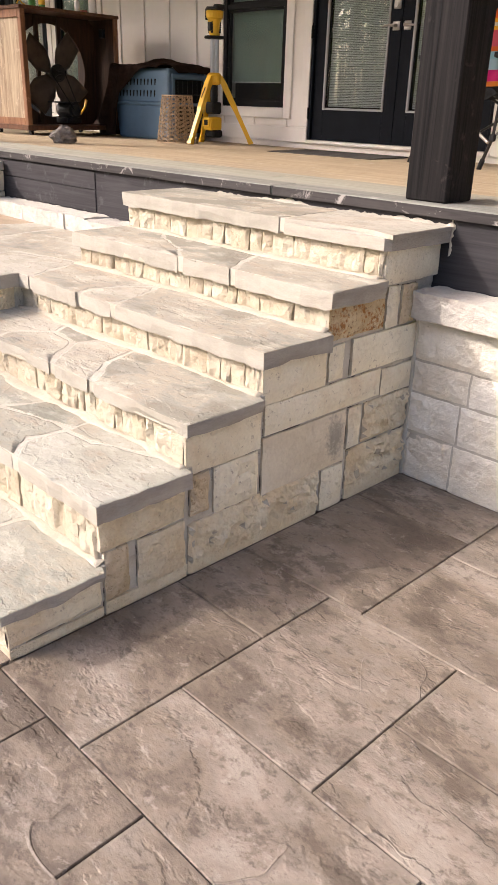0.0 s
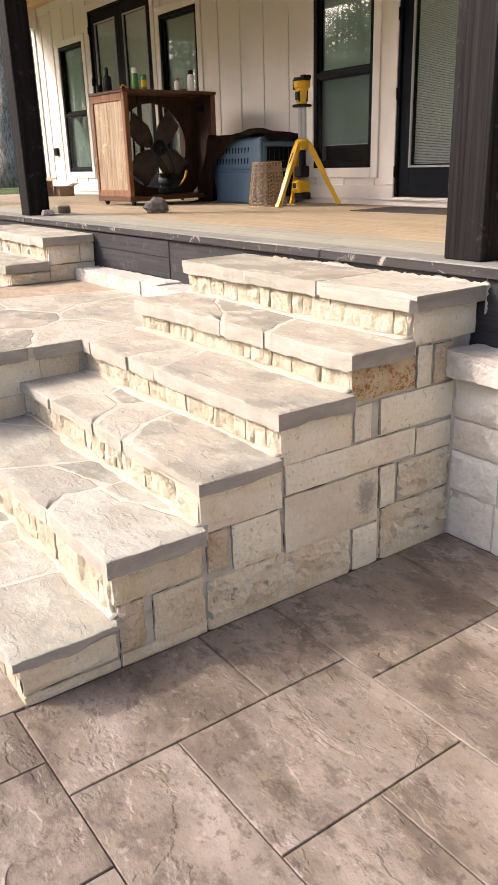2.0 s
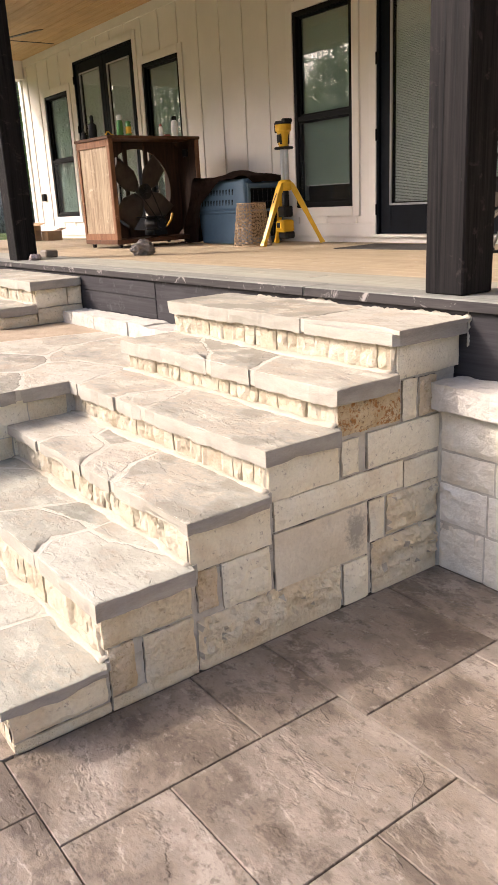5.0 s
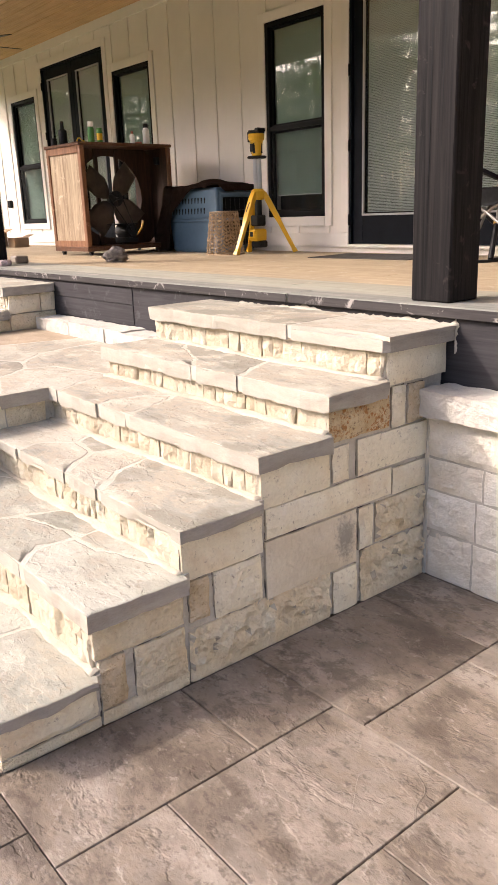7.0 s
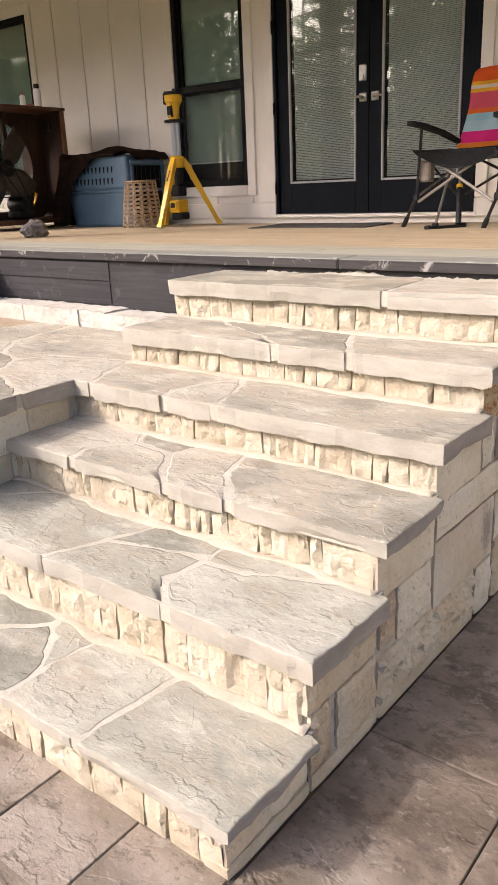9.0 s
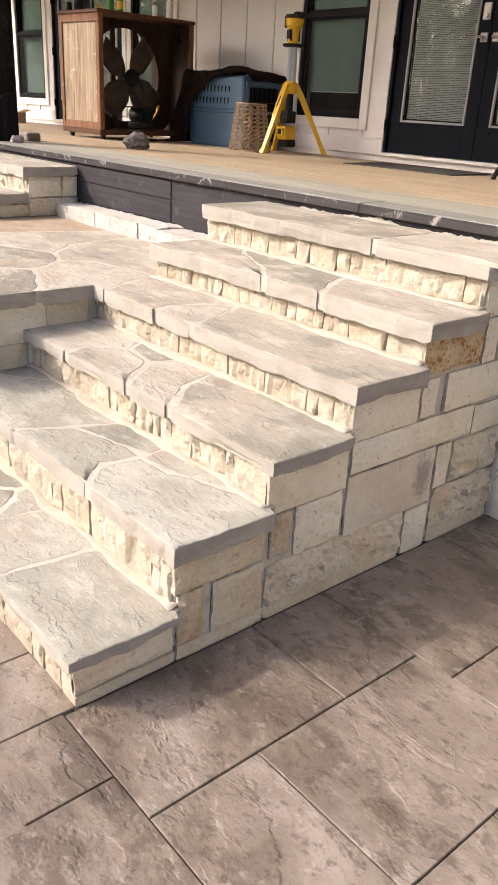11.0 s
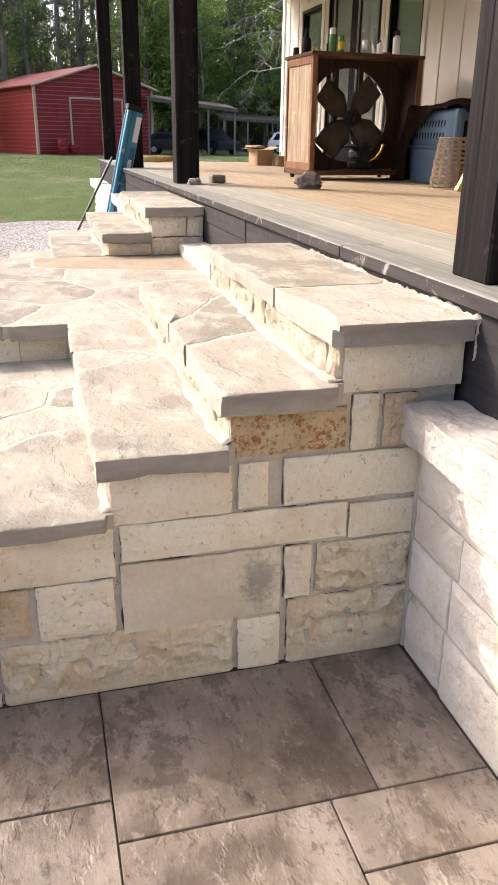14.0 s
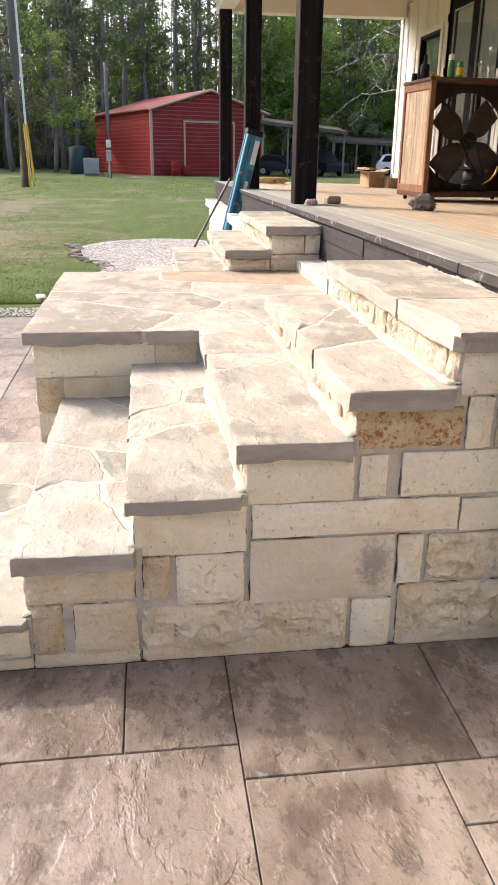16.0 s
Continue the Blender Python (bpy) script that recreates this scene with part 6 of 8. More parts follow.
def towel_material():
    m, n, l, b = nodes_of("striped_towel")
    geo = n.new("ShaderNodeNewGeometry")
    sep = n.new("ShaderNodeSeparateXYZ")
    l.new(geo.outputs["Position"], sep.inputs[0])
    mr = n.new("ShaderNodeMapRange")
    mr.inputs[1].default_value, mr.inputs[2].default_value = 1.52, 2.04
    l.new(sep.outputs[2], mr.inputs[0])
    stops = [(0.0, (0.75, 0.25, 0.03)), (0.06, (0.72, 0.02, 0.22)), (0.20, (0.42, 0.60, 0.66)), (0.33, (0.33, 0.58, 0.64)), (0.42, (0.78, 0.16, 0.03)), (0.48, (0.70, 0.10, 0.16)),
             (0.68, (0.85, 0.48, 0.03)), (0.73, (0.80, 0.76, 0.66)), (0.77, (0.85, 0.48, 0.03)), (0.82, (0.78, 0.13, 0.02))]
    col = ramp(n, l, mr.outputs[0], stops)
    for e in [n for n in m.node_tree.nodes if n.type == "VALTORGB"]:
        e.color_ramp.interpolation = "CONSTANT"
    l.new(col, b.inputs["Base Color"])
    b.inputs["Roughness"].default_value = 0.95
    co = place(n, l, False)
    bump(n, l, b, [(noise_tex(n, l, co, 250, 2), 0.4, 0.003)])
    return m


def camp_chair():
    c = empty("camp_chair", "folding grey rocking camp chair with metal tube frame", "chair", at=(0, 0, 0))
    # knuckles, hubs and feet of the frame, on the chair's left and right
    foot_l, kn_l, hub_l, arm_l = Vector((-1.837, 2.50, 1.020)), Vector((-1.711, 2.44, 1.215)), Vector((-1.642, 2.42, 1.477)), Vector((-1.676, 2.42, 1.646))
    foot_r, kn_r, hub_r, arm_r = Vector((-1.191, 2.36, 1.021)), Vector((-1.089, 2.30, 1.214)), Vector((-1.124, 2.28, 1.482)), Vector((-1.048, 2.28, 1.656))
    back = Vector((0.14, 0.42, 0.0))

    def rod(name, a, b, r=0.009, mat=CHAIRBLACK, parent=c):
        bm = bmesh.new()
        add_tube(bm, a, b, r, n=10)
        return part(name, bm, mat, parent)

    def knuckle(p):
        bm = bmesh.new()
        add_box(bm, p - Vector((0.018, 0.016, 0.022)), p + Vector((0.018, 0.016, 0.022)), 0.007)
        return part("knuckle", bm, RUBBER, c)

    for foot, kn, hub, arm in ((foot_l, kn_l, hub_l, arm_l), (foot_r, kn_r, hub_r, arm_r)):
        leg = rod("front_leg", foot, kn, 0.011)
        rod("rubber_foot", foot - Vector((0, 0, 0.006)), foot.lerp(kn, 0.28), 0.017, RUBBER, leg)
        rod("arm_post", kn, arm, 0.010)
        knuckle(kn)
        # side braces, rear leg, spring strut and runner
        rod("side_brace", kn, hub + back * 0.75 + Vector((0, 0, -0.06)), 0.008, STEEL)
        rod("side_brace", hub + Vector((0, 0, -0.01)), kn + back * 0.9, 0.008)
        d = foot - foot_l + Vector((0.0, 0.0, 0.0))
        sh = Vector((d.x, d.y, 0))
        rod("rear_leg", Vector((-1.540, 2.60, 1.393)) + sh, Vector((-1.491, 2.28, 1.034)) + sh, 0.009, STEEL)
        strut = rod("spring_strut", Vector((-1.40, 2.44, 1.034)) + sh, Vector((-1.462, 2.58, 1.262)) + sh, 0.020, RUBBER)
        rod("strut_ring", Vector((-1.462, 2.58, 1.262)) + sh, Vector((-1.466, 2.59, 1.285)) + sh, 0.022, YELLOW, strut)
        rod("strut_rod", Vector((-1.466, 2.59, 1.285)) + sh, Vector((-1.485, 2.63, 1.40)) + sh, 0.010, STEEL, strut)
        bar = rod("runner", Vector((-1.505, 2.20, 1.026)) + sh, Vector((-1.375, 2.50, 1.022)) + sh, 0.011)
        for e in (Vector((-1.505, 2.20, 1.026)), Vector((-1.491, 2.28, 1.036)), Vector((-1.385, 2.48, 1.028))):
            bm = bmesh.new()
            add_box(bm, e + sh - Vector((0.020, 0.018, 0.013)), e + sh + Vector((0.020, 0.018, 0.016)), 0.006)
            part("runner_pad", bm, RUBBER, bar)
    rod("cross_brace", hub_l + Vector((0.02, -0.01, 0)), kn_r + Vector((-0.02, -0.012, -0.03)), 0.010, STEEL)
    rod("cross_brace", hub_r + Vector((-0.02, 0.012, 0)), kn_l + Vector((0.01, 0.012, -0.03)), 0.010, STEEL)
    rod("cross_brace", hub_l + back, kn_r + back * 1.1, 0.009)
    rod("cross_brace", hub_r + back, kn_l + back * 1.1, 0.009)

    def sheet(name, point, nu, nv, mat, thick, parent):
        bm = bmesh.new()
        g = [[bm.verts.new(point(i / nu, j / nv)) for j in range(nv + 1)] for i in range(nu + 1)]
        for i in range(nu):
            for j in range(nv):
                bm.faces.new((g[i][j], g[i + 1][j], g[i + 1][j + 1], g[i][j + 1]))
        bmesh.ops.solidify(bm, geom=bm.faces[:], thickness=thick)
        return finish(name, bm, mat, parent, "", True)

    sl, sr = Vector((-1.735, 2.34, 1.520)), Vector((-1.040, 2.19, 1.508))

    def seat_point(u, v):
        p = sl.lerp(sr, u) + back * 1.08 * v
        p.z -= 0.045 * v + 0.055 * math.sin(math.pi * u) * (0.15 + 0.85 * math.sin(math.pi * min(1, v * 1.1)))
        return p

    sheet("seat", seat_point, 16, 14, CHAIRGREY, 0.006, c)
    # the canvas that falls from the front edge
    sheet("seat_front", lambda u, v: sl.lerp(sr, 0.06 + 0.88 * u) + Vector((0.02, 0.03, 0)) * v - Vector((0, 0, 0.010 + v * (0.03 + 0.085 * math.sin(math.pi * u)))), 16, 5, CHAIRGREY, 0.005, c)
    bl, br = sl + back * 1.02 + Vector((0.07, 0, -0.03)), sr + back * 1.02 + Vector((-0.06, 0, -0.03))
    rise = Vector((0.05, 0.19, 0.49))
    for p in (bl, br):
        rod("back_pole", p, p + rise, 0.011)
    sheet("backrest", lambda u, v: bl.lerp(br, u) + rise * v + Vector((0.02, 0.05, 0)) * math.sin(math.pi * u), 12, 12, CHAIRGREY, 0.006, c)
    for a0, a1 in ((Vector((-1.740, 2.36, 1.690)), bl + Vector((-0.01, 0.0, 0.06))), (Vector((-1.085, 2.20, 1.688)), br + Vector((0.02, 0.0, 0.07)))):
        bm = bmesh.new()
        d = (a1 - a0).normalized()
        s = Vector((-d.y, d.x, 0)).normalized()
        ringv = []
        for t, w in ((0, 0.022), (0.05, 0.034), (0.25, 0.040), (0.6, 0.034), (0.9, 0.022), (1, 0.016)):
            p = a0.lerp(a1, t) + Vector((0, 0, 0.022 * math.sin(math.pi * t)))
            ringv.append([bm.verts.new(p + s * w + Vector((0, 0, 0.010))), bm.verts.new(p - s * w + Vector((0, 0, 0.010))), bm.verts.new(p - s * w - Vector((0, 0, 0.016))), bm.verts.new(p + s * w - Vector((0, 0, 0.016)))])
        for p, q in zip(ringv, ringv[1:]):
            for k in range(4):
                bm.faces.new((p[k], p[(k + 1) % 4], q[(k + 1) % 4], q[k]))
        bm.faces.new(ringv[0]), bm.faces.new(ringv[-1])
        part("armrest", bm, RUBBER, c)
    box("cup_pocket", (kn_l.x + 0.01, 2.45, 1.31), (kn_l.x + 0.09, 2.53, 1.45), CLOTH, c, 0.012)

    # towel over the backrest
    def towel_point(u, v):
        p = bl.lerp(br, -0.03 + 1.06 * u)
        fold = 0.018 * math.sin(11 * u + 3 * v) + 0.012 * math.sin(23 * u - 5 * v) + 0.03 * wob(u, v, 0, 4, 9)
        if v < 0.82:
            q = p + rise * (v / 0.82) * 1.03 + Vector((-0.02, -0.05, 0.03)) + Vector((-0.3, -0.9, 0)) * fold
        else:
            w = (v - 0.82) / 0.18
            q = p + rise * 1.03 + Vector((-0.02, -0.05, 0.03)) + Vector((0.03, 0.10, 0)) * w + Vector((0, 0, 0.012 - 0.16 * w * w))
        return q + Vector((0, 0, 0.010 * wob(u, v, 4, 5, 9)))

    tagged(sheet("towel", towel_point, 40, 34, towel_material(), 0.005, None), "striped beach towel in orange, pink and blue over the chair's back", "towel")


camp_chair()


def carton(x, y, w, d, h, k):
    b = tagged(box("cardboard_box", (-w / 2, -d / 2, 0), (w / 2, d / 2, h), CARDBOARD, None, 0.003), "brown cardboard box on the deck", "box", "cardboard boxes")
    b.matrix_world = pose(x, y, deck_z(y), 0, 0, k)
    for s in (-1, 1):
        box("flap", (-w / 2, 0, 0), (w / 2, d * 0.45, 0.004), CARDBOARD, b, 0, "", Matrix.Translation((0, s * d / 2, h)) @ Matrix.Rotation(radians(20 if s > 0 else 172), 4, "X"))
    return b


carton(-10.05, 2.36, 0.40, 0.24, 0.22, 4)
carton(-9.72, 2.60, 0.32, 0.22, 0.14, -6)
tagged(box("plank_offcut", (-10.35, 2.2, deck_z(2.3) + 0.245), (-9.7, 2.32, deck_z(2.3) + 0.275), CARDBOARD, None, 0.004), "short wooden offcut lying on the cardboard boxes", "offcut")
outlet = empty("wall_outlet", "small black outdoor outlet box on the siding", "outlet", kind="structure")
box("cover", (-11.28, F - 0.05, 1.60), (-11.16, F, 1.72), BLACK, outlet, 0.01)


def ceiling_fan():
    at = Vector((-8.6, 1.75, CEIL_Z - 0.02))
    f = empty("ceiling_fan", "dark ceiling fan with wooden blades under the porch ceiling", "ceiling fan", at=at)
    tube("downrod", (0, 0, 0), (0, 0, -0.22), 0.014, GUNMETAL, f)
    bm = bmesh.new()
    add_lathe(bm, [(0.03, -0.20), (0.10, -0.23), (0.12, -0.28), (0.10, -0.34), (0.05, -0.36)], (0, 0, 0), 24)
    part("motor_housing", bm, GUNMETAL, f)
    bm = bmesh.new()
    add_lathe(bm, [(0.06, -0.36), (0.085, -0.40), (0.07, -0.45), (0.02, -0.47)], (0, 0, 0), 20)
    part("light_globe", bm, WHITEPLASTIC, f)
    for k in range(5):
        a = 2 * math.pi * k / 5 + 0.3
        box("blade", (0.12, -0.06, -0.285), (0.72, 0.06, -0.277), GUNMETAL, f, 0.003, "", Matrix.Rotation(a, 4, "Z") @ Matrix.Rotation(radians(10), 4, "X"))


ceiling_fan()


# ---- leaning tools by the deck ----
TEAL = paint("blue_enamel", (0.05, 0.24, 0.38), 0.4, 0.2, 0.1)
TEALDARK = paint("dark_blue_enamel", (0.03, 0.11, 0.18), 0.4, 0.2, 0.1)


def step_ladder():
    a, b = Vector((-7.93, -0.20, -0.01)), Vector((-7.93, 0.225, 1.70))
    d = (b - a).normalized()
    z = d
    x = Vector((0.2, -0.98, 0))
    x = (x - z * x.dot(z)).normalized()
    y = z.cross(x)
    m = Matrix((x, y, z)).transposed().to_4x4()
    m.translation = a
    L = (b - a).length
    s = empty("step_ladder", "folded blue metal step ladder leaning on the deck's edge", "ladder")

    def bar(name, u0, u1, v0, v1, w0, w1, mat, bevel=0.0, label=""):
        box(name, (u0, v0, w0), (u1, v1, w1), mat, s, bevel, label, m)

    bar("rear_rail", 0.030, 0.055, -0.075, -0.035, 0.02, L - 0.03, TEALDARK, 0.004)
    bar("rail", 0.012, 0.048, -0.03, 0.03, 0.02, L - 0.03, TEAL, 0.004)
    bar("rail", -0.13, -0.050, -0.035, 0.03, 0.02, L - 0.03, TEAL, 0.004)
    bar("web", -0.0495, 0.0115, -0.012, 0.012, 0.02, L - 0.03, TEAL, 0.0)
    bar("flange", -0.012, -0.004, 0.0125, 0.028, 0.02, L - 0.03, TEALDARK, 0.002)
    bar("end_cap", -0.140, 0.060, -0.085, 0.036, L - 0.032, L + 0.035, RUBBER, 0.008)
    bar("label", -0.122, -0.062, 0.0305, 0.0315, L - 0.36, L - 0.08, WHITEPLASTIC, 0, "plain white sticker")
    bar("label", -0.120, -0.055, 0.0305, 0.0315, L - 0.60, L - 0.42, TEALDARK, 0, "dark blue sticker")
    bar("label", -0.100, -0.055, 0.0312, 0.0322, L - 0.68, L - 0.56, WHITEPLASTIC, 0, "small white sticker")
    bar("spreader", -0.140, 0.02, 0.031, 0.050, L - 0.86, L - 0.83, STEEL, 0.003)
    bar("spreader", -0.090, -0.065, 0.031, 0.045, L - 1.18, L - 0.862, STEEL, 0.003)
    for w in (L - 0.5, L - 1.32):
        bar("bracket", 0.006, 0.052, 0.0305, 0.036, w, w + 0.04, STEEL, 0.002)
    tagged(tube("rod", (-8.05, -0.66, 0.0), (-8.25, 0.0, 1.16), 0.014, GUNMETAL), "thin grey metal rod leaning against the blue ladder", "rod")


step_ladder()


def leaf_material(name, a, b_, c):
    m = bpy.data.materials.new(name)
    m.use_nodes = True
    n, l = m.node_tree.nodes, m.node_tree.links
    b = n["Principled BSDF"]
    geo = n.new("ShaderNodeNewGeometry")
    col = ramp(n, l, geo.outputs["Random Per Island"], [(0.0, a), (0.55, b_), (1.0, c)])
    l.new(col, b.inputs["Base Color"])
    b.inputs["Roughness"].default_value = 0.6
    tr, mx = n.new("ShaderNodeBsdfTranslucent"), n.new("ShaderNodeMixShader")
    l.new(col, tr.inputs[0])
    mx.inputs[0].default_value = 0.55
    l.new(b.outputs[0], mx.inputs[1])
    l.new(tr.outputs[0], mx.inputs[2])
    l.new(mx.outputs[0], n["Material Output"].inputs[0])
    return m


# ---- yard ----
def gravel_edge(x):
    """How far towards the lawn the gravel reaches."""
    return -2.40 + 0.2467 * (min(x, -8.75) + 11.75) + 0.05 * math.sin(4 * x) + 0.25 * max(0.0, -11.6 - x) * 4


def gravel_patch():
    m, n, l, b = nodes_of("gravel")
    tone = ramp(n, l, n.new("ShaderNodeNewGeometry").outputs["Random Per Island"], [(0.0, (0.20, 0.19, 0.175)), (0.45, (0.40, 0.39, 0.365)), (0.8, (0.54, 0.525, 0.49)), (1.0, (0.68, 0.66, 0.62))])
    l.new(mix(n, l, 0.4, tone, ramp(n, l, noise_tex(n, l, place(n, l, False), 60, 4), [(0.3, grey(0.4)), (0.7, grey(1.0))]), "MULTIPLY"), b.inputs["Base Color"])
    b.inputs["Roughness"].default_value = 0.9
    bm = bmesh.new()
    c = Vector((-9.9, -0.80))
    ring = []
    for i in range(48):
        a = 2 * math.pi * i / 48
        r = 1 + 0.18 * wob(math.cos(a), math.sin(a), 0, 1.5, 3)
        ring.append((c.x + 2.7 * r * math.cos(a), c.y + 1.55 * r * math.sin(a)))
    mid = bm.verts.new((c.x, c.y, ground_height(c.x, c.y) + 0.012))
    vs = [bm.verts.new((x, max(min(y, 0.0), min(-0.1, gravel_edge(x))), ground_height(x, y) - 0.02)) for x, y in ring]
    for a, b in zip(vs, vs[1:] + vs[:1]):
        bm.faces.new((mid, a, b))
    r = random.Random(9)
    for _ in range(21000):
        a, q = r.uniform(0, 2 * math.pi), math.sqrt(r.random())
        x, y = c.x + 2.75 * q * math.cos(a), min(-0.05, c.y + 1.55 * q * math.sin(a))
        if y < gravel_edge(x):
            continue
        if _ >= 19000:  # the strip along the patio's edge
            x, y, q = r.uniform(-5.80, -5.38), r.uniform(-4.2, -1.4), 0.3
        s = r.uniform(0.008, 0.024)
        z = ground_height(x, y) + 0.012 * (1 - q) - 0.018 * q
        p = [Vector((r.uniform(-1, 1), r.uniform(-1, 1), 0)) * s for _ in range(3)] + [Vector((0, 0, s * r.uniform(0.35, 0.7)))]
        w = [bm.verts.new(Vector((x, y, z)) + v) for v in (Vector((s, 0, 0)), Vector((-0.5 * s, 0.85 * s, 0)), Vector((-0.5 * s, -0.85 * s, 0)), p[3] + p[0] * 0.3)]
        bm.faces.new((w[0], w[1], w[3])), bm.faces.new((w[1], w[2], w[3])), bm.faces.new((w[2], w[0], w[3]))
    tagged(finish("gravel", bm, m), "patch of loose grey gravel on the lawn", "gravel", kind="stuff")


gravel_patch()


def edging_stones():
    """Flat field stones laid along the lawn's edge of the gravel."""
    r = random.Random(41)
    shapes = []
    for k in range(4):
        bm = bmesh.new()
        n = 9
        low = [Vector((math.cos(6.283 * i / n) * r.uniform(0.75, 1.1), math.sin(6.283 * i / n) * r.uniform(0.75, 1.1), 0)) for i in range(n)]
        a = [bm.verts.new(p * 0.11) for p in low]
        b = [bm.verts.new(p * 0.115 + Vector((0, 0, 0.022 + 0.006 * wob(p.x, p.y, k, 2, 1)))) for p in low]
        c = [bm.verts.new(p * 0.092 + Vector((0, 0, 0.036 + 0.008 * wob(p.x, p.y, k, 2, 3)))) for p in low]
        for u, v in ((a, b), (b, c)):
            for i in range(n):
                bm.faces.new((u[i], u[(i + 1) % n], v[(i + 1) % n], v[i]))
        bm.faces.new(c), bm.faces.new(a[::-1])
        me = bpy.data.meshes.new("edging_stone")
        bmesh.ops.recalc_face_normals(bm, faces=bm.faces)
        bm.to_mesh(me)
        bm.free()
        me.materials.append(FIELDSTONE)
        shapes.append(me)
    for i in range(26):
        f = i / 25
        x, y = -11.75 + 3.0 * f + r.uniform(-0.06, 0.06), -2.42 + 0.74 * f + 0.10 * math.sin(9 * f) + r.uniform(-0.05, 0.05)
        o = tagged(new("edging_stone", shapes[i % 4]), "flat grey-brown field stone edging the gravel", "stone", "edging stones")
        o.matrix_world = pose(x, y, ground_height(x, y) - 0.035, r.uniform(-4, 4), r.uniform(-4, 4), r.uniform(0, 360)) @ Matrix.Diagonal((r.uniform(0.5, 1.1), r.uniform(0.45, 0.8), 1, 1))


FIELDSTONE = stone("field_stone", [(0.08, 0.07, 0.058), (0.15, 0.13, 0.11), (0.24, 0.215, 0.185)], 0.3, 0.9, 9.0, ((20, 0.6, 0.01),))
edging_stones()


def grass():
    m = leaf_material("grass_blade", (0.038, 0.080, 0.008), (0.070, 0.122, 0.012), (0.128, 0.158, 0.028))
    verts, faces = [], []
    r = random.Random(12)
    while len(faces) < 210000:
        f = r.random() ** 2.5
        x, y = -6.2 - 44 * f, r.uniform(-9 - 14 * f, 3 + 16 * f)
        if ((x + 9.9) / 2.9) ** 2 + ((y + 0.80) / 1.5) ** 2 < 1 and y > gravel_edge(x) or y > -0.2 and x > -12.6:
            continue
        bare = noise.noise(Vector((x * 0.22, y * 0.5, 3.0))) + 0.5 * noise.noise(Vector((x * 0.9, y * 1.6, 5.0)))
        thin = max(1 - math.hypot((x + 12.6) / 3.6, (y + 4.2) / 2.2), 1 - math.hypot((x + 21) / 6.5, (y + 6.5) / 4.0), 0.0)
        if bare > 0.22 + 0.3 * r.random() - 0.9 * thin and r.random() > 0.16:
            continue
        z = ground_height(x, y) - 0.03
        h, w, a = r.uniform(0.010, 0.028) * (1 + 0.6 * f), r.uniform(0.002, 0.0045) * (1 + 3 * f), r.uniform(0, 6.28)
        lx, ly = r.uniform(-0.03, 0.03), r.uniform(-0.03, 0.03)
        k = len(verts)
        verts += [(x + w * math.cos(a), y + w * math.sin(a), z), (x - w * math.cos(a), y - w * math.sin(a), z), (x + lx, y + ly, z + h)]
        faces.append((k, k + 1, k + 2))
    me = bpy.data.meshes.new("grass")
    me.from_pydata(verts, [], faces)
    me.materials.append(m)
    tagged(new("grass", me), "short green lawn grass", "grass", kind="stuff")


grass()
crumpled("plastic_bottle", (-6.45, -2.2, -0.03), (0.10, 0.06, 0.04), WHITEPLASTIC, "crushed white plastic bottle on the grass", "bottle", 3)


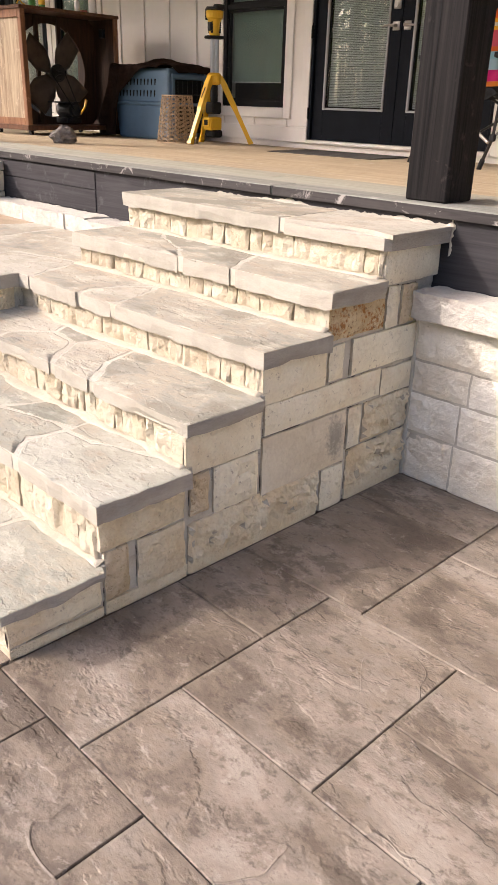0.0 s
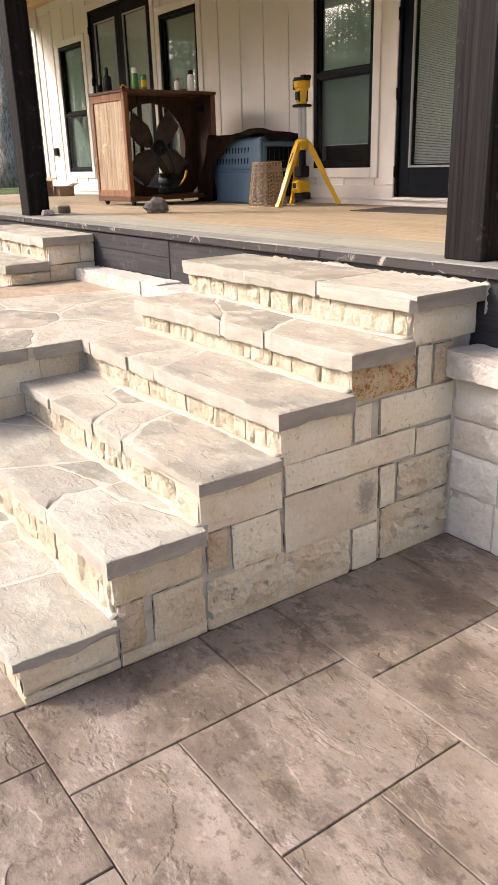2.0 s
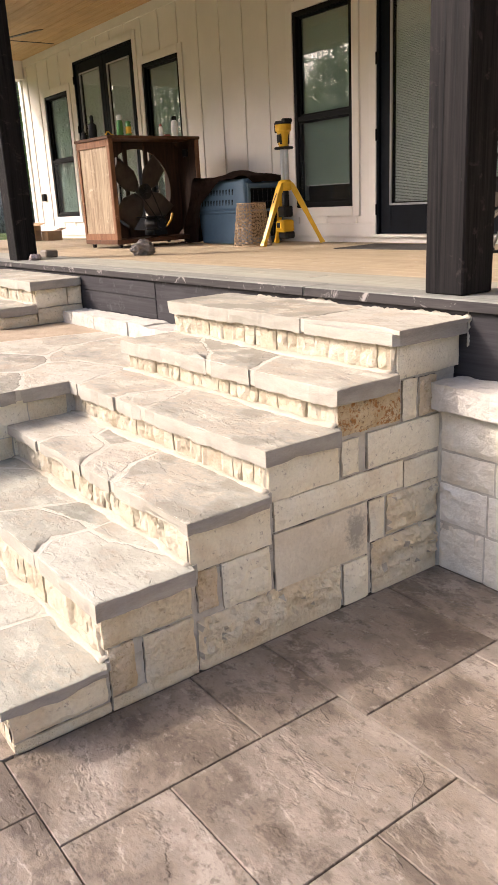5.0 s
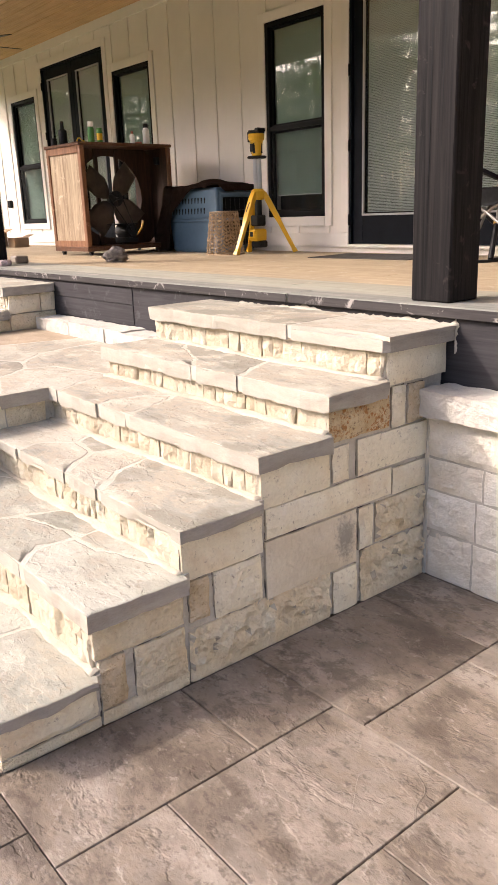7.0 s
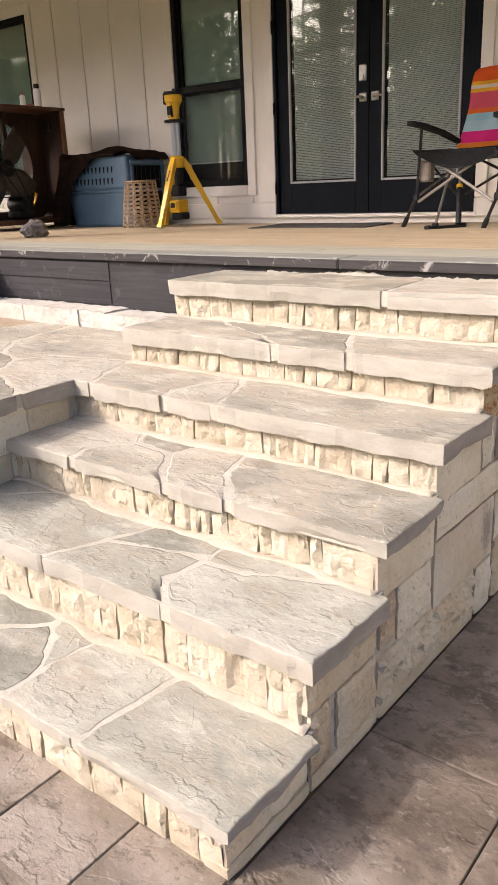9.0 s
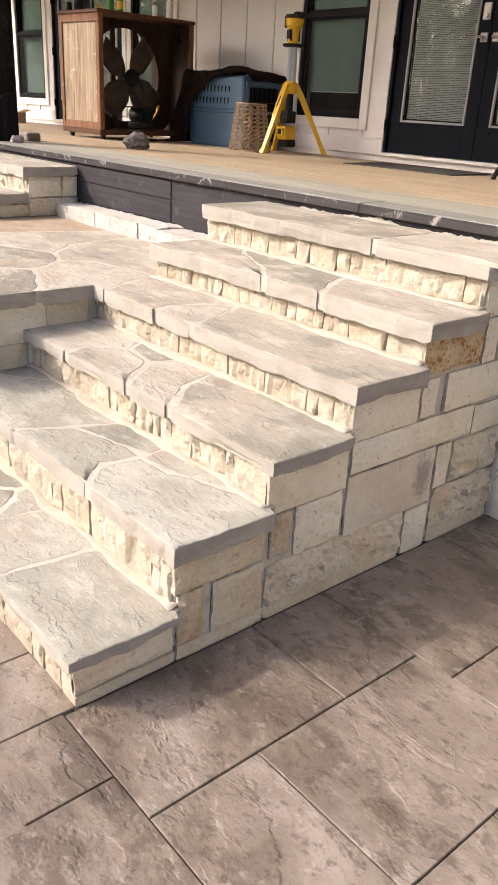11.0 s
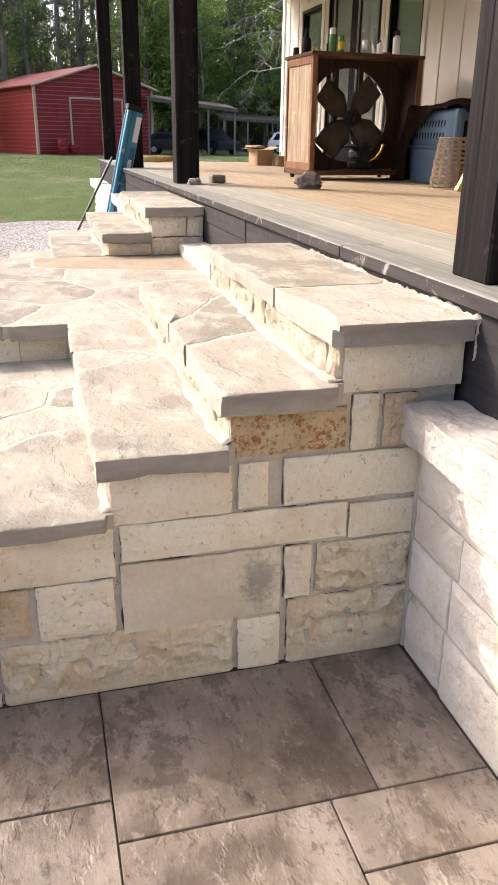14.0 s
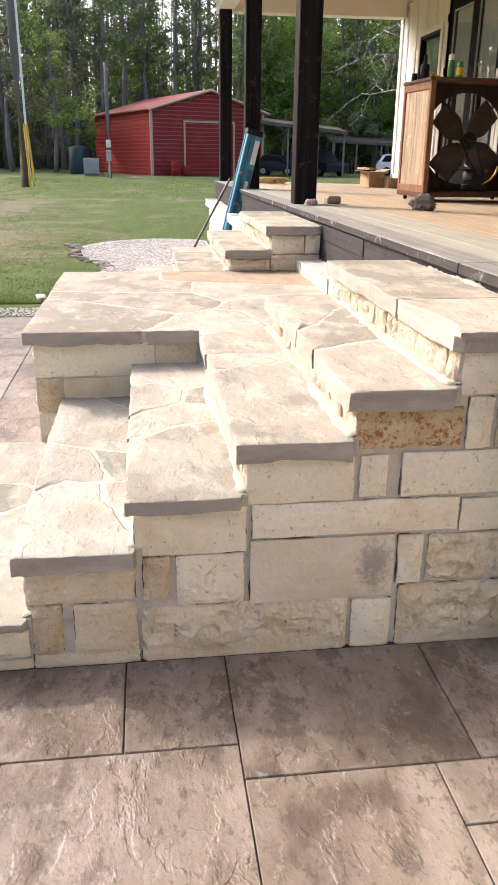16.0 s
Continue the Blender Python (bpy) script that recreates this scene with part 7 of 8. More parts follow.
def shed():
    """A red ribbed metal building with a roll-up door."""
    s = empty("metal_shed", "red ribbed metal shed with roll-up door and tan trim", "shed", at=(-56.0, -0.4, ground_height(-56, 0) - 0.02))
    ang = math.atan2(0.94, -0.35)
    s.rotation_euler.z = ang - math.pi / 2  # local +y runs along the front, local -x along the side
    Wd, Dp, H, R = 8.8, 12.8, 4.33, 5.65
    tan = paint("tan_trim", (0.50, 0.36, 0.24), 0.6)
    bm = bmesh.new()
    for x in (0.0, -Dp):
        vs = [bm.verts.new((x, *p)) for p in ((0, 0), (Wd, 0), (Wd, H), (Wd / 2, R), (0, H))]
        bm.faces.new(vs)
    bm.verts.ensure_lookup_table()
    v = bm.verts[:]
    bm.faces.new((v[0], v[4], v[9], v[5])), bm.faces.new((v[1], v[2], v[7], v[6]))
    part("wall", bm, RED, s)
    bm = bmesh.new()
    z = 0.2
    while z < R - 0.15:
        inset = 0.0 if z < H else (z - H) / (R - H) * Wd / 2
        add_box(bm, (0.0, inset + 0.1, z), (0.035, Wd - inset - 0.1, z + 0.05), 0)
        if z < H - 0.1:
            add_box(bm, (-Dp, -0.035, z), (0.0, 0.0, z + 0.05), 0)
        z += 0.27
    part("ribs", bm, REDROOF, s)
    for sg in (0, 1):
        bm = bmesh.new()
        y0, y1 = (-0.3, Wd / 2) if sg == 0 else (Wd + 0.3, Wd / 2)
        zz = H - 0.3 * (R - H) / (Wd / 2)
        vs = [bm.verts.new(p) for p in ((0.35, y0, zz), (-Dp - 0.3, y0, zz), (-Dp - 0.3, y1, R), (0.35, y1, R), (0.35, y0, zz + 0.09), (-Dp - 0.3, y0, zz + 0.09), (-Dp - 0.3, y1, R + 0.09), (0.35, y1, R + 0.09))]
        for q in ((0, 1, 2, 3), (4, 5, 6, 7), (0, 1, 5, 4), (1, 2, 6, 5), (2, 3, 7, 6), (3, 0, 4, 7)):
            bm.faces.new([vs[i] for i in q])
        roof = part("roof", bm, REDROOF, s)
        bm = bmesh.new()
        a, b = Vector((0.37, y0, zz + 0.02)), Vector((0.37, y1, R + 0.02))
        add_path(bm, [a, b], 0.09, 4)
        part("rake_trim", bm, tan, roof)
    for y in (0.0, Wd):
        box("corner_trim", (-0.08, y - 0.09, 0), (0.06, y + 0.09, H - 0.02), tan, s)
    y0, y1, dh = 2.55, 6.35, 3.55
    door = box("roll_up_door", (-0.02, y0, 0.02), (0.03, y1, dh), RED, s)
    bm = bmesh.new()
    z = 0.1
    while z < dh - 0.05:
        add_box(bm, (0.031, y0 + 0.02, z), (0.05, y1 - 0.02, z + 0.035))
        z += 0.13
    part("slats", bm, RED, door)
    for lo, hi in (((0.0, y0 - 0.12, 0), (0.07, y0, dh + 0.12)), ((0.0, y1, 0), (0.07, y1 + 0.12, dh + 0.12)), ((0.0, y0, dh), (0.07, y1, dh + 0.12))):
        box("door_trim", lo, hi, tan, s)
    for k, (y, h, r) in enumerate(((1.35, 0.95, 0.32), (2.15, 0.62, 0.34))):
        bm = bmesh.new()
        add_lathe(bm, [(r * 0.95, 0), (r, 0.03), (r, h * 0.33), (r * 1.04, h * 0.35), (r, h * 0.37), (r, h * 0.64), (r * 1.04, h * 0.66), (r, h * 0.68), (r, h), (r * 0.95, h)], (0, 0, 0), 18)
        d = finish("drum", bm, RED, None, "", True)
        d.matrix_world = s.matrix_basis @ Matrix.Translation((1.0, y, 0.02))
        tagged(d, "red steel drum standing by the shed" if k == 0 else "short red steel tub standing by the shed", "drum")


shed()


def pole(x, y, h, r, label):
    z = ground_height(x, y) - 0.05
    bm = bmesh.new()
    add_path(bm, [(x, y, z), (x - 0.02, y, z + h * 0.5), (x + 0.03, y + 0.02, z + h)], [r, r * 0.9, r * 0.78], 12)
    return tagged(finish("utility_pole", bm, POLEWOOD, None, "", True), label, "pole")


POLEWOOD = wood("grey_pole_wood", (0.14, 0.12, 0.10), (0.26, 0.23, 0.20), (25, 25, 1.0), 0.9, False)
px, py = 1.96 - 0.9912 * 38, -1.34 - 0.1322 * 38
p = pole(px, py, 11, 0.2, "weathered grey utility pole with white conduit and yellow guards")
part_z = ground_height(px, py)
tube("conduit", (px + 0.2, py + 0.27, part_z), (px + 0.18, py + 0.25, part_z + 7.5), 0.05, WHITEPLASTIC, p, 8)
for foot, head in ((0.31, 0.20), (0.50, 0.32)):
    tube("guy_guard", (px + 0.5, py + foot, part_z), (px + 0.3, py + head, part_z + 2.6), 0.045, YELLOW, p, 8)
qx, qy = 1.96 - 0.9992 * 52, -1.09 - 0.039 * 52
q = pole(qx, qy, 6.6, 0.125, "short weathered grey pole with a meter box beside the shed")
qz = ground_height(qx, qy)
bm = bmesh.new()
add_box(bm, (qx + 0.12, qy - 0.15, qz + 1.75), (qx + 0.26, qy + 0.13, qz + 2.2), 0.03)
add_tube(bm, (qx + 0.26, qy - 0.01, qz + 1.98), (qx + 0.36, qy - 0.01, qz + 1.98), 0.11, n=16)
part("meter_box", bm, WHITEPLASTIC, q, "pale grey electric meter box")
box("breaker_box", (qx + 0.12, qy - 0.16, qz + 0.95), (qx + 0.27, qy + 0.14, qz + 1.6), LITEFRAME, q, 0.02)
tube("conduit", (qx + 0.16, qy + 0.02, qz), (qx + 0.16, qy + 0.02, qz + 0.96), 0.035, LITEFRAME, q, 8)
bx0, by0 = 1.96 - 0.9978 * 56, -1.09 - 0.0605 * 56
tote = empty("liquid_tote", "white plastic tote in a metal cage by the shed", "tote", at=(bx0, by0, ground_height(bx0, by0) - 0.03))
box("tank", (-0.5, -0.45, 0.15), (0.5, 0.45, 1.1), LITEFRAME, tote, 0.05)
bm = bmesh.new()
for k in range(6):
    for s in (-1, 1):
        add_tube(bm, (-0.52 + 0.208 * k, s * 0.47, 0.1), (-0.52 + 0.208 * k, s * 0.47, 1.14), 0.012, n=5)
        add_tube(bm, (s * 0.53, -0.47 + 0.188 * k, 0.1), (s * 0.53, -0.47 + 0.188 * k, 1.14), 0.012, n=5)
for z in (0.12, 0.45, 0.8, 1.13):
    for s in (-1, 1):
        add_tube(bm, (-0.53, s * 0.47, z), (0.53, s * 0.47, z), 0.012, n=5)
        add_tube(bm, (s * 0.53, -0.47, z), (s * 0.53, 0.47, z), 0.012, n=5)
part("cage", bm, STEEL, tote)
box("pallet", (-0.52, -0.47, 0.0), (0.52, 0.47, 0.1), POLEWOOD, tote, 0.01)
bm = bmesh.new()
add_lathe(bm, [(0.66, 0), (0.70, 0.1), (0.70, 1.75), (0.62, 1.9), (0.2, 1.95)], (1.96 - 0.9965 * 62, -1.09 - 0.075 * 62, 0.15), 20)
tagged(finish("water_tank", bm, paint("dark_green_plastic", (0.007, 0.042, 0.045), 0.5), None, "", True), "dark green plastic tank at the wood's edge", "tank")


def carport(name, e, a0, a1, z0, z1, deep, label):
    """An open shelter between two bearings from e."""
    c = empty(name, label, "carport")
    tin = paint(name + "_tin", (0.11, 0.092, 0.075), 0.8, 0.0, 0.2, 2, spec=0.12)
    a, b = Vector((e[0] + a0[0] * a0[2], e[1] + a0[1] * a0[2])), Vector((e[0] + a1[0] * a1[2], e[1] + a1[1] * a1[2]))
    d = (b - a).normalized()
    back = Vector((-1, 0.12)).normalized() * deep
    bm = bmesh.new()
    pts = [(a, z0), (b, z1), (b + back, z1 + 0.5), (a + back, z0 + 0.5)]
    vs = [bm.verts.new((p.x, p.y, z)) for p, z in pts] + [bm.verts.new((p.x, p.y, z + 0.22)) for p, z in pts]
    for q in ((0, 1, 2, 3), (4, 5, 6, 7), (0, 1, 5, 4), (1, 2, 6, 5), (2, 3, 7, 6), (3, 0, 4, 7)):
        bm.faces.new([vs[i] for i in q])
    part("roof", bm, tin, c)
    for f in (0.03, 0.35, 0.68, 0.97):
        for k in (0.02, 0.96):
            p = a.lerp(b, f) + back * k
            tube("support_post", (p.x, p.y, ground_height(p.x, p.y) - 0.05), (p.x, p.y, z0 + (z1 - z0) * f + 0.3 * k), 0.07, POLEWOOD, c, 8)
    return c


EYE = (1.96, -1.09)
carport("carport", EYE, (-0.9905, 0.138, 60), (-0.9696, 0.2446, 60), 3.75, 3.05, 6.5, "low open carport with a dull tin roof beside the shed")
carport("lean_to", EYE, (-0.974, 0.226, 72), (-0.950, 0.312, 72), 2.75, 2.45, 5.0, "low open lean-to with a dull tin roof at the wood's edge")


def vehicle(name, x, y, yaw, paintmat, label, L=4.6, W=1.85, H=1.65):
    v = empty(name, label, "car", at=(x, y, ground_height(x, y) - 0.02))
    v.rotation_euler.z = radians(yaw)
    bm = bmesh.new()
    prof = [(-L / 2, 0.35), (-L / 2, 0.85), (-L / 2 + 0.15, 1.0), (-L / 2 + 0.5, H - 0.08), (-L / 2 + 0.9, H), (L * 0.08, H), (L * 0.24, 1.05), (L * 0.45, 0.95), (L / 2, 0.78), (L / 2, 0.35)]
    sides = []
    for s in (-1, 1):
        sides.append([bm.verts.new((px_, s * W / 2 * (1 - 0.16 * max(0, z - 0.95) / (H - 0.95)), z)) for px_, z in prof])
    n = len(prof)
    for i in range(n):
        j = (i + 1) % n
        bm.faces.new((sides[0][i], sides[0][j], sides[1][j], sides[1][i]))
    bm.faces.new(sides[0]), bm.faces.new(sides[1])
    part("body", bm, paintmat, v)
    for s in (-1, 1):
        bm = bmesh.new()
        vs = [bm.verts.new((px_, s * (W / 2 * (1 - 0.16 * max(0, z - 0.95) / (H - 0.95)) + 0.006), z)) for px_, z in ((-L / 2 + 0.42, 1.05), (-L / 2 + 0.72, H - 0.12), (L * 0.06, H - 0.1), (L * 0.2, 1.08))]
        bm.faces.new(vs)
        part("side_window", bm, BLACK, v)
    box("rear_window", (-L / 2 + 0.20, -W * 0.36, 1.08), (-L / 2 + 0.36, W * 0.36, H - 0.22), BLACK, v)
    for px_ in (-L * 0.31, L * 0.31):
        for s in (-1, 1):
            w = tube("wheel", (px_, s * (W / 2 - 0.2), 0.33), (px_, s * (W / 2 + 0.01), 0.33), 0.33, RUBBER, v, 20)
            tube("rim", (px_, s * (W / 2 + 0.011), 0.33), (px_, s * (W / 2 + 0.02), 0.33), 0.2, STEEL, w, 16)
    for s in (-1, 1):
        box("tail_light", (-L / 2 - 0.01, s * W * 0.38 - 0.12, 0.85), (-L / 2 + 0.05, s * W * 0.38 + 0.12, 1.0), PINKLABEL, v)
    return v


WHITECAR = paint("white_car_paint", (0.75, 0.76, 0.78), 0.25, 0, 0.02)
DARKCAR = paint("dark_car_paint", (0.014, 0.015, 0.017), 0.45, 0, 0.1, spec=0.25)
vehicle("car", 1.82 - 0.9441 * 68, -2.27 + 0.3297 * 68, 65, WHITECAR, "white estate car parked beyond the porch")
vehicle("pickup_truck", 1.96 - 0.977 * 63, -1.09 + 0.213 * 63, 20, DARKCAR, "dark pickup parked under the carport", 5.2, 1.95, 1.8)
vehicle("utility_vehicle", 1.96 - 0.987 * 62, -1.09 + 0.163 * 62, 70, DARKCAR, "small dark utility vehicle under the carport", 3.0, 1.5, 1.5)
bm = bmesh.new()
for k in range(5):
    add_path(bm, [(-10.55 + (0.26 + 0.02 * k) * math.cos(0.4 * i), 0.85 + (0.24 + 0.015 * k) * math.sin(0.4 * i), deck_z(0.8) + 0.014 + 0.016 * k + 0.006 * math.sin(i)) for i in range(17)], 0.012, 6)
tagged(finish("hose", bm, STRAW, None, "", True), "coiled straw-yellow hose on the deck", "hose")


# ---- trees ----
PINELEAF = leaf_material("pine_needles", (0.10, 0.145, 0.056), (0.16, 0.212, 0.088), (0.215, 0.262, 0.125))
SPRINGLEAF = leaf_material("spring_leaves", (0.135, 0.225, 0.045), (0.225, 0.340, 0.072), (0.315, 0.420, 0.122))
DRYLEAF = leaf_material("thin_leaves", (0.15, 0.175, 0.08), (0.23, 0.26, 0.12), (0.32, 0.33, 0.17))
BARK = wood("bark", (0.13, 0.11, 0.095), (0.28, 0.25, 0.225), (9, 9, 1.2), 0.95, True, (0.3, 0.7), 0.9)
PALEBARK = wood("pale_bark", (0.10, 0.085, 0.07), (0.40, 0.365, 0.32), (7, 7, 2.2), 0.95, True, (0.38, 0.62), 1.0, wear=(0.42, 0.40, 0.35))


def leaves_mesh(name, clumps, per, size, mat, r, droop=0.0):
    verts, faces = [], []
    for c, rad in clumps:
        for _ in range(per):
            while True:
                d = Vector((r.uniform(-1, 1), r.uniform(-1, 1), r.uniform(-1, 1)))
                if d.length < 1:
                    break
            p = Vector(c) + Vector((d.x * rad[0], d.y * rad[0], d.z * rad[1]))
            s = size * r.uniform(0.6, 1.4)
            u = Vector((r.gauss(0, 1), r.gauss(0, 1), r.gauss(0, 0.6) - droop)).normalized() * s
            w = u.cross(Vector((r.gauss(0, 1), r.gauss(0, 1), r.gauss(0, 1)))).normalized() * s * 0.42
            k = len(verts)
            verts += [tuple(p - u), tuple(p + w), tuple(p + u), tuple(p - w)]
            faces += [(k, k + 1, k + 2), (k, k + 2, k + 3)]
    me = bpy.data.meshes.new(name)
    me.from_pydata(verts, [], faces)
    me.materials.append(mat)
    return me


def pine(k):
    r = random.Random(k)
    t = empty("pine_tree", "tall thin pine at the edge of the woods", "tree", "woodland trees", at=(0, 0, -40))
    h = r.uniform(20, 25)
    bm = bmesh.new()
    lean = Vector((r.uniform(-0.6, 0.6), r.uniform(-0.6, 0.6), 0))
    pts = [lean * (i / 8) ** 1.5 + Vector((0.12 * math.sin(i * 1.3 + k), 0.12 * math.cos(i + k), h * i / 8)) for i in range(9)]
    add_path(bm, pts, [0.27 * (1 - 0.085 * i) for i in range(9)], 8)
    clumps = []
    for i in range(26):
        z = r.uniform(0.42, 0.99) * h
        a = r.uniform(0, 6.28)
        reach = r.uniform(0.6, 2.6) * (1.15 - 0.75 * max(0, z / h - 0.5) / 0.5)
        s = pts[0].lerp(pts[-1], z / h)
        s.z = z
        e = s + Vector((math.cos(a) * reach, math.sin(a) * reach, r.uniform(0.1, 0.7)))
        add_path(bm, [s, s.lerp(e, 0.5) + Vector((0, 0, 0.15)), e], [0.05, 0.03, 0.012], 5)
        clumps.append((e, (r.uniform(0.5, 0.95), r.uniform(0.3, 0.55))))
    for i in range(9):  # dead lower branches
        z = r.uniform(0.15, 0.45) * h
        a = r.uniform(0, 6.28)
        s = pts[0].lerp(pts[-1], z / h)
        s.z = z
        add_path(bm, [s, s + Vector((math.cos(a), math.sin(a), 0.15)) * r.uniform(0.5, 1.6)], [0.03, 0.008], 4)
    part("trunk", bm, BARK, t, "", True)
    o = new("crown", leaves_mesh("crown", clumps, 60, 0.17, PINELEAF, r))
    o.parent = t
    return t


def broadleaf(k, mat, h=13.0, spread=3.6, low=0.22, per=110, size=0.12):
    r = random.Random(k)
    t = empty("broadleaf_tree", "broadleaf tree in fresh spring leaf at the edge of the woods", "tree", "woodland trees", at=(0, 0, -40))
    bm = bmesh.new()
    trunk = [Vector((0.2 * math.sin(i * 0.9 + k), 0.2 * math.cos(i * 0.7 + k), h * 0.8 * i / 6)) for i in range(7)]
    add_path(bm, trunk, [0.21 * (1 - 0.125 * i) for i in range(7)], 8)
    clumps = []
    for i in range(24):
        f = r.uniform(low, 1.0)
        s = trunk[0].lerp(trunk[-1], f)
        a = r.uniform(0, 6.28)
        reach = spread * r.uniform(0.35, 1.0) * (1.1 - 0.6 * abs(f - 0.45))
        e = s + Vector((math.cos(a) * reach, math.sin(a) * reach, r.uniform(0.3, 2.0)))
        mid = s.lerp(e, 0.5) + Vector((r.uniform(-0.2, 0.2), r.uniform(-0.2, 0.2), 0.3))
        add_path(bm, [s, mid, e], [0.07, 0.04, 0.012], 5)
        clumps.append((e, (r.uniform(0.6, 1.15), r.uniform(0.45, 0.8))))
        clumps.append((mid, (r.uniform(0.5, 0.8), r.uniform(0.3, 0.5))))
    part("trunk", bm, BARK, t, "", True)
    o = new("crown", leaves_mesh("crown", clumps, per, size, mat, r))
    o.parent = t
    return t


def shrub(k, mat):
    r = random.Random(k)
    t = empty("shrub", "thin leafy undergrowth shrub at the edge of the woods", "shrub", "woodland undergrowth", at=(0, 0, -40))
    bm = bmesh.new()
    clumps = []
    for i in range(9):
        a = r.uniform(0, 6.28)
        e = Vector((math.cos(a) * r.uniform(0.3, 1.5), math.sin(a) * r.uniform(0.3, 1.5), r.uniform(0.8, 3.4)))
        add_path(bm, [Vector((0, 0, -0.1)), e * 0.5 + Vector((0.1, 0, 0.2)), e], [0.035, 0.02, 0.008], 4)
        clumps.append((e, (r.uniform(0.4, 0.9), r.uniform(0.3, 0.7))))
    part("stem", bm, BARK, t, "", True)
    o = new("leaves", leaves_mesh("leaves", clumps, 60, 0.13, mat, r))
    o.parent = t
    return t


def woods():
    r = random.Random(21)
    pines = [pine(k) for k in (1, 2, 3)]
    leafy = [broadleaf(11, SPRINGLEAF), broadleaf(12, SPRINGLEAF, 11, 3.2, 0.12), broadleaf(13, DRYLEAF, 15, 3.0, 0.25, 45)]
    shrubs = [shrub(31, SPRINGLEAF), shrub(32, DRYLEAF), shrub(33, PINELEAF)]
    used = set()

    def put(kind, x, y, s=1.0):
        z = ground_height(x, y) - 0.06
        if kind.name not in used:
            used.add(kind.name)
            t = kind
            t.matrix_basis = pose(x, y, z, 0, 0, r.uniform(0, 360)) @ Matrix.Diagonal((s, s, s, 1))
        else:
            kind_scale = kind.scale.copy()
            kind.scale = (s, s, s)
            t = copy_thing(kind, pose(x, y, z, 0, 0, r.uniform(0, 360)))
            kind.scale = kind_scale

    def bearing(deg, d):
        return 1.9 + d * math.cos(radians(deg)), -1.1 + d * math.sin(radians(deg))

    # the wood behind the shed and the carports
    for i in range(120):
        d = r.uniform(74, 112)
        a = r.uniform(158, 203)
        x, y = bearing(a, d)
        put(pines[i % 3], x, y, r.uniform(0.8, 1.15))
    for i in range(40):
        a = r.uniform(176, 203)
        x, y = bearing(a, r.uniform(78, 100))
        put(leafy[2] if i % 3 else leafy[i % 2], x, y, r.uniform(0.7, 1.2))
    for i in range(30):
        a = r.uniform(159, 172)
        x, y = bearing(a, r.uniform(76, 92))
        put(leafy[i % 2], x, y, r.uniform(0.9, 1.5))
    for i in range(80):
        a = r.uniform(158, 203)
        x, y = bearing(a, r.uniform(76, 96))
        put(shrubs[i % 3], x, y, r.uniform(0.8, 1.8))
    for a, d, s in ((185.8, 66, 0.95), (184.4, 74, 1.1), (188.6, 68, 1.15), (190.5, 62, 1.0)):
        x, y = bearing(a, d)
        put(leafy[0] if 185 < a < 186 else leafy[2], x, y, s)
    # the wood across the yard, which the windows mirror
    for i in range(130):
        put(pines[i % 3], r.uniform(-75, 45), r.uniform(-70, -44), r.uniform(0.8, 1.12))
    for i in range(46):
        put(leafy[i % 3], r.uniform(-75, 45), r.uniform(-60, -42), r.uniform(1.1, 1.5))
    for i in range(44):
        put(pines[i % 3] if i % 4 else leafy[i % 3], r.uniform(-125, -74), r.uniform(-78, -46), r.uniform(0.9, 1.15))
    for i in range(14):
        put(pines[i % 3] if i % 2 else leafy[i % 3], r.uniform(40, 56), r.uniform(-30, 10), r.uniform(0.8, 1.1))


woods()


def far_woods():
    """The closed wall of woodland further off."""
    r = random.Random(77)
    verts, faces, mats = [], [], []

    def strip(px, py, tall=0):
        z0 = ground_height(max(px, -112), py)
        for _ in range(2):
            h, w = r.uniform(13, 22) + tall, r.uniform(0.10, 0.20)
            x, y = px + r.uniform(-1, 1), py + r.uniform(-1, 1)
            k = len(verts)
            lx = r.uniform(-0.5, 0.5)
            for q in range(3):
                a = 2.1 * q
                verts.append((x + w * math.cos(a), y + w * math.sin(a), z0 - 0.3))
            verts.append((x + lx, y + lx, z0 + h))
            faces.extend(((k, k + 1, k + 3), (k + 1, k + 2, k + 3), (k + 2, k, k + 3)))
            mats.extend((0, 0, 0))
        for _ in range(22 if tall == 0 else 30):
            z = z0 + (14.0 + tall * 1.35) * r.random() ** (1.2 if tall == 0 else 0.95)
            p = Vector((px + r.uniform(-2.2, 2.2), py + r.uniform(-2.2, 2.2), z))
            s = r.uniform(0.25, 0.55)
            u = Vector((r.gauss(0, 1), r.gauss(0, 1), r.gauss(0, 0.8))).normalized() * s
            w = u.cross(Vector((r.gauss(0, 1), r.gauss(0, 1), r.gauss(0, 1)))).normalized() * s * 0.6
            k = len(verts)
            verts.extend((tuple(p - u), tuple(p + w), tuple(p + u), tuple(p - w)))
            faces.append((k, k + 1, k + 2, k + 3))
            mats.append(1 if r.random() < 0.6 else 2)

    for i in range(1500):
        a = radians(r.uniform(150, 395))
        d = r.uniform(100, 122)
        strip(1.9 + d * math.cos(a), -1 + d * math.sin(a))
    for i in range(230):
        a = radians(r.uniform(156, 206))
        d = r.uniform(98, 120)
        strip(1.9 + d * math.cos(a), -1 + d * math.sin(a), 13)
    me = bpy.data.meshes.new("far_woods")
    me.from_pydata(verts, [], faces)
    for m in (BARK, DRYLEAF, SPRINGLEAF):
        me.materials.append(m)
    me.polygons.foreach_set("material_index", mats)
    tagged(new("far_woods", me), "closed wall of grey-green woodland behind the yard", "woods", kind="stuff")


far_woods()


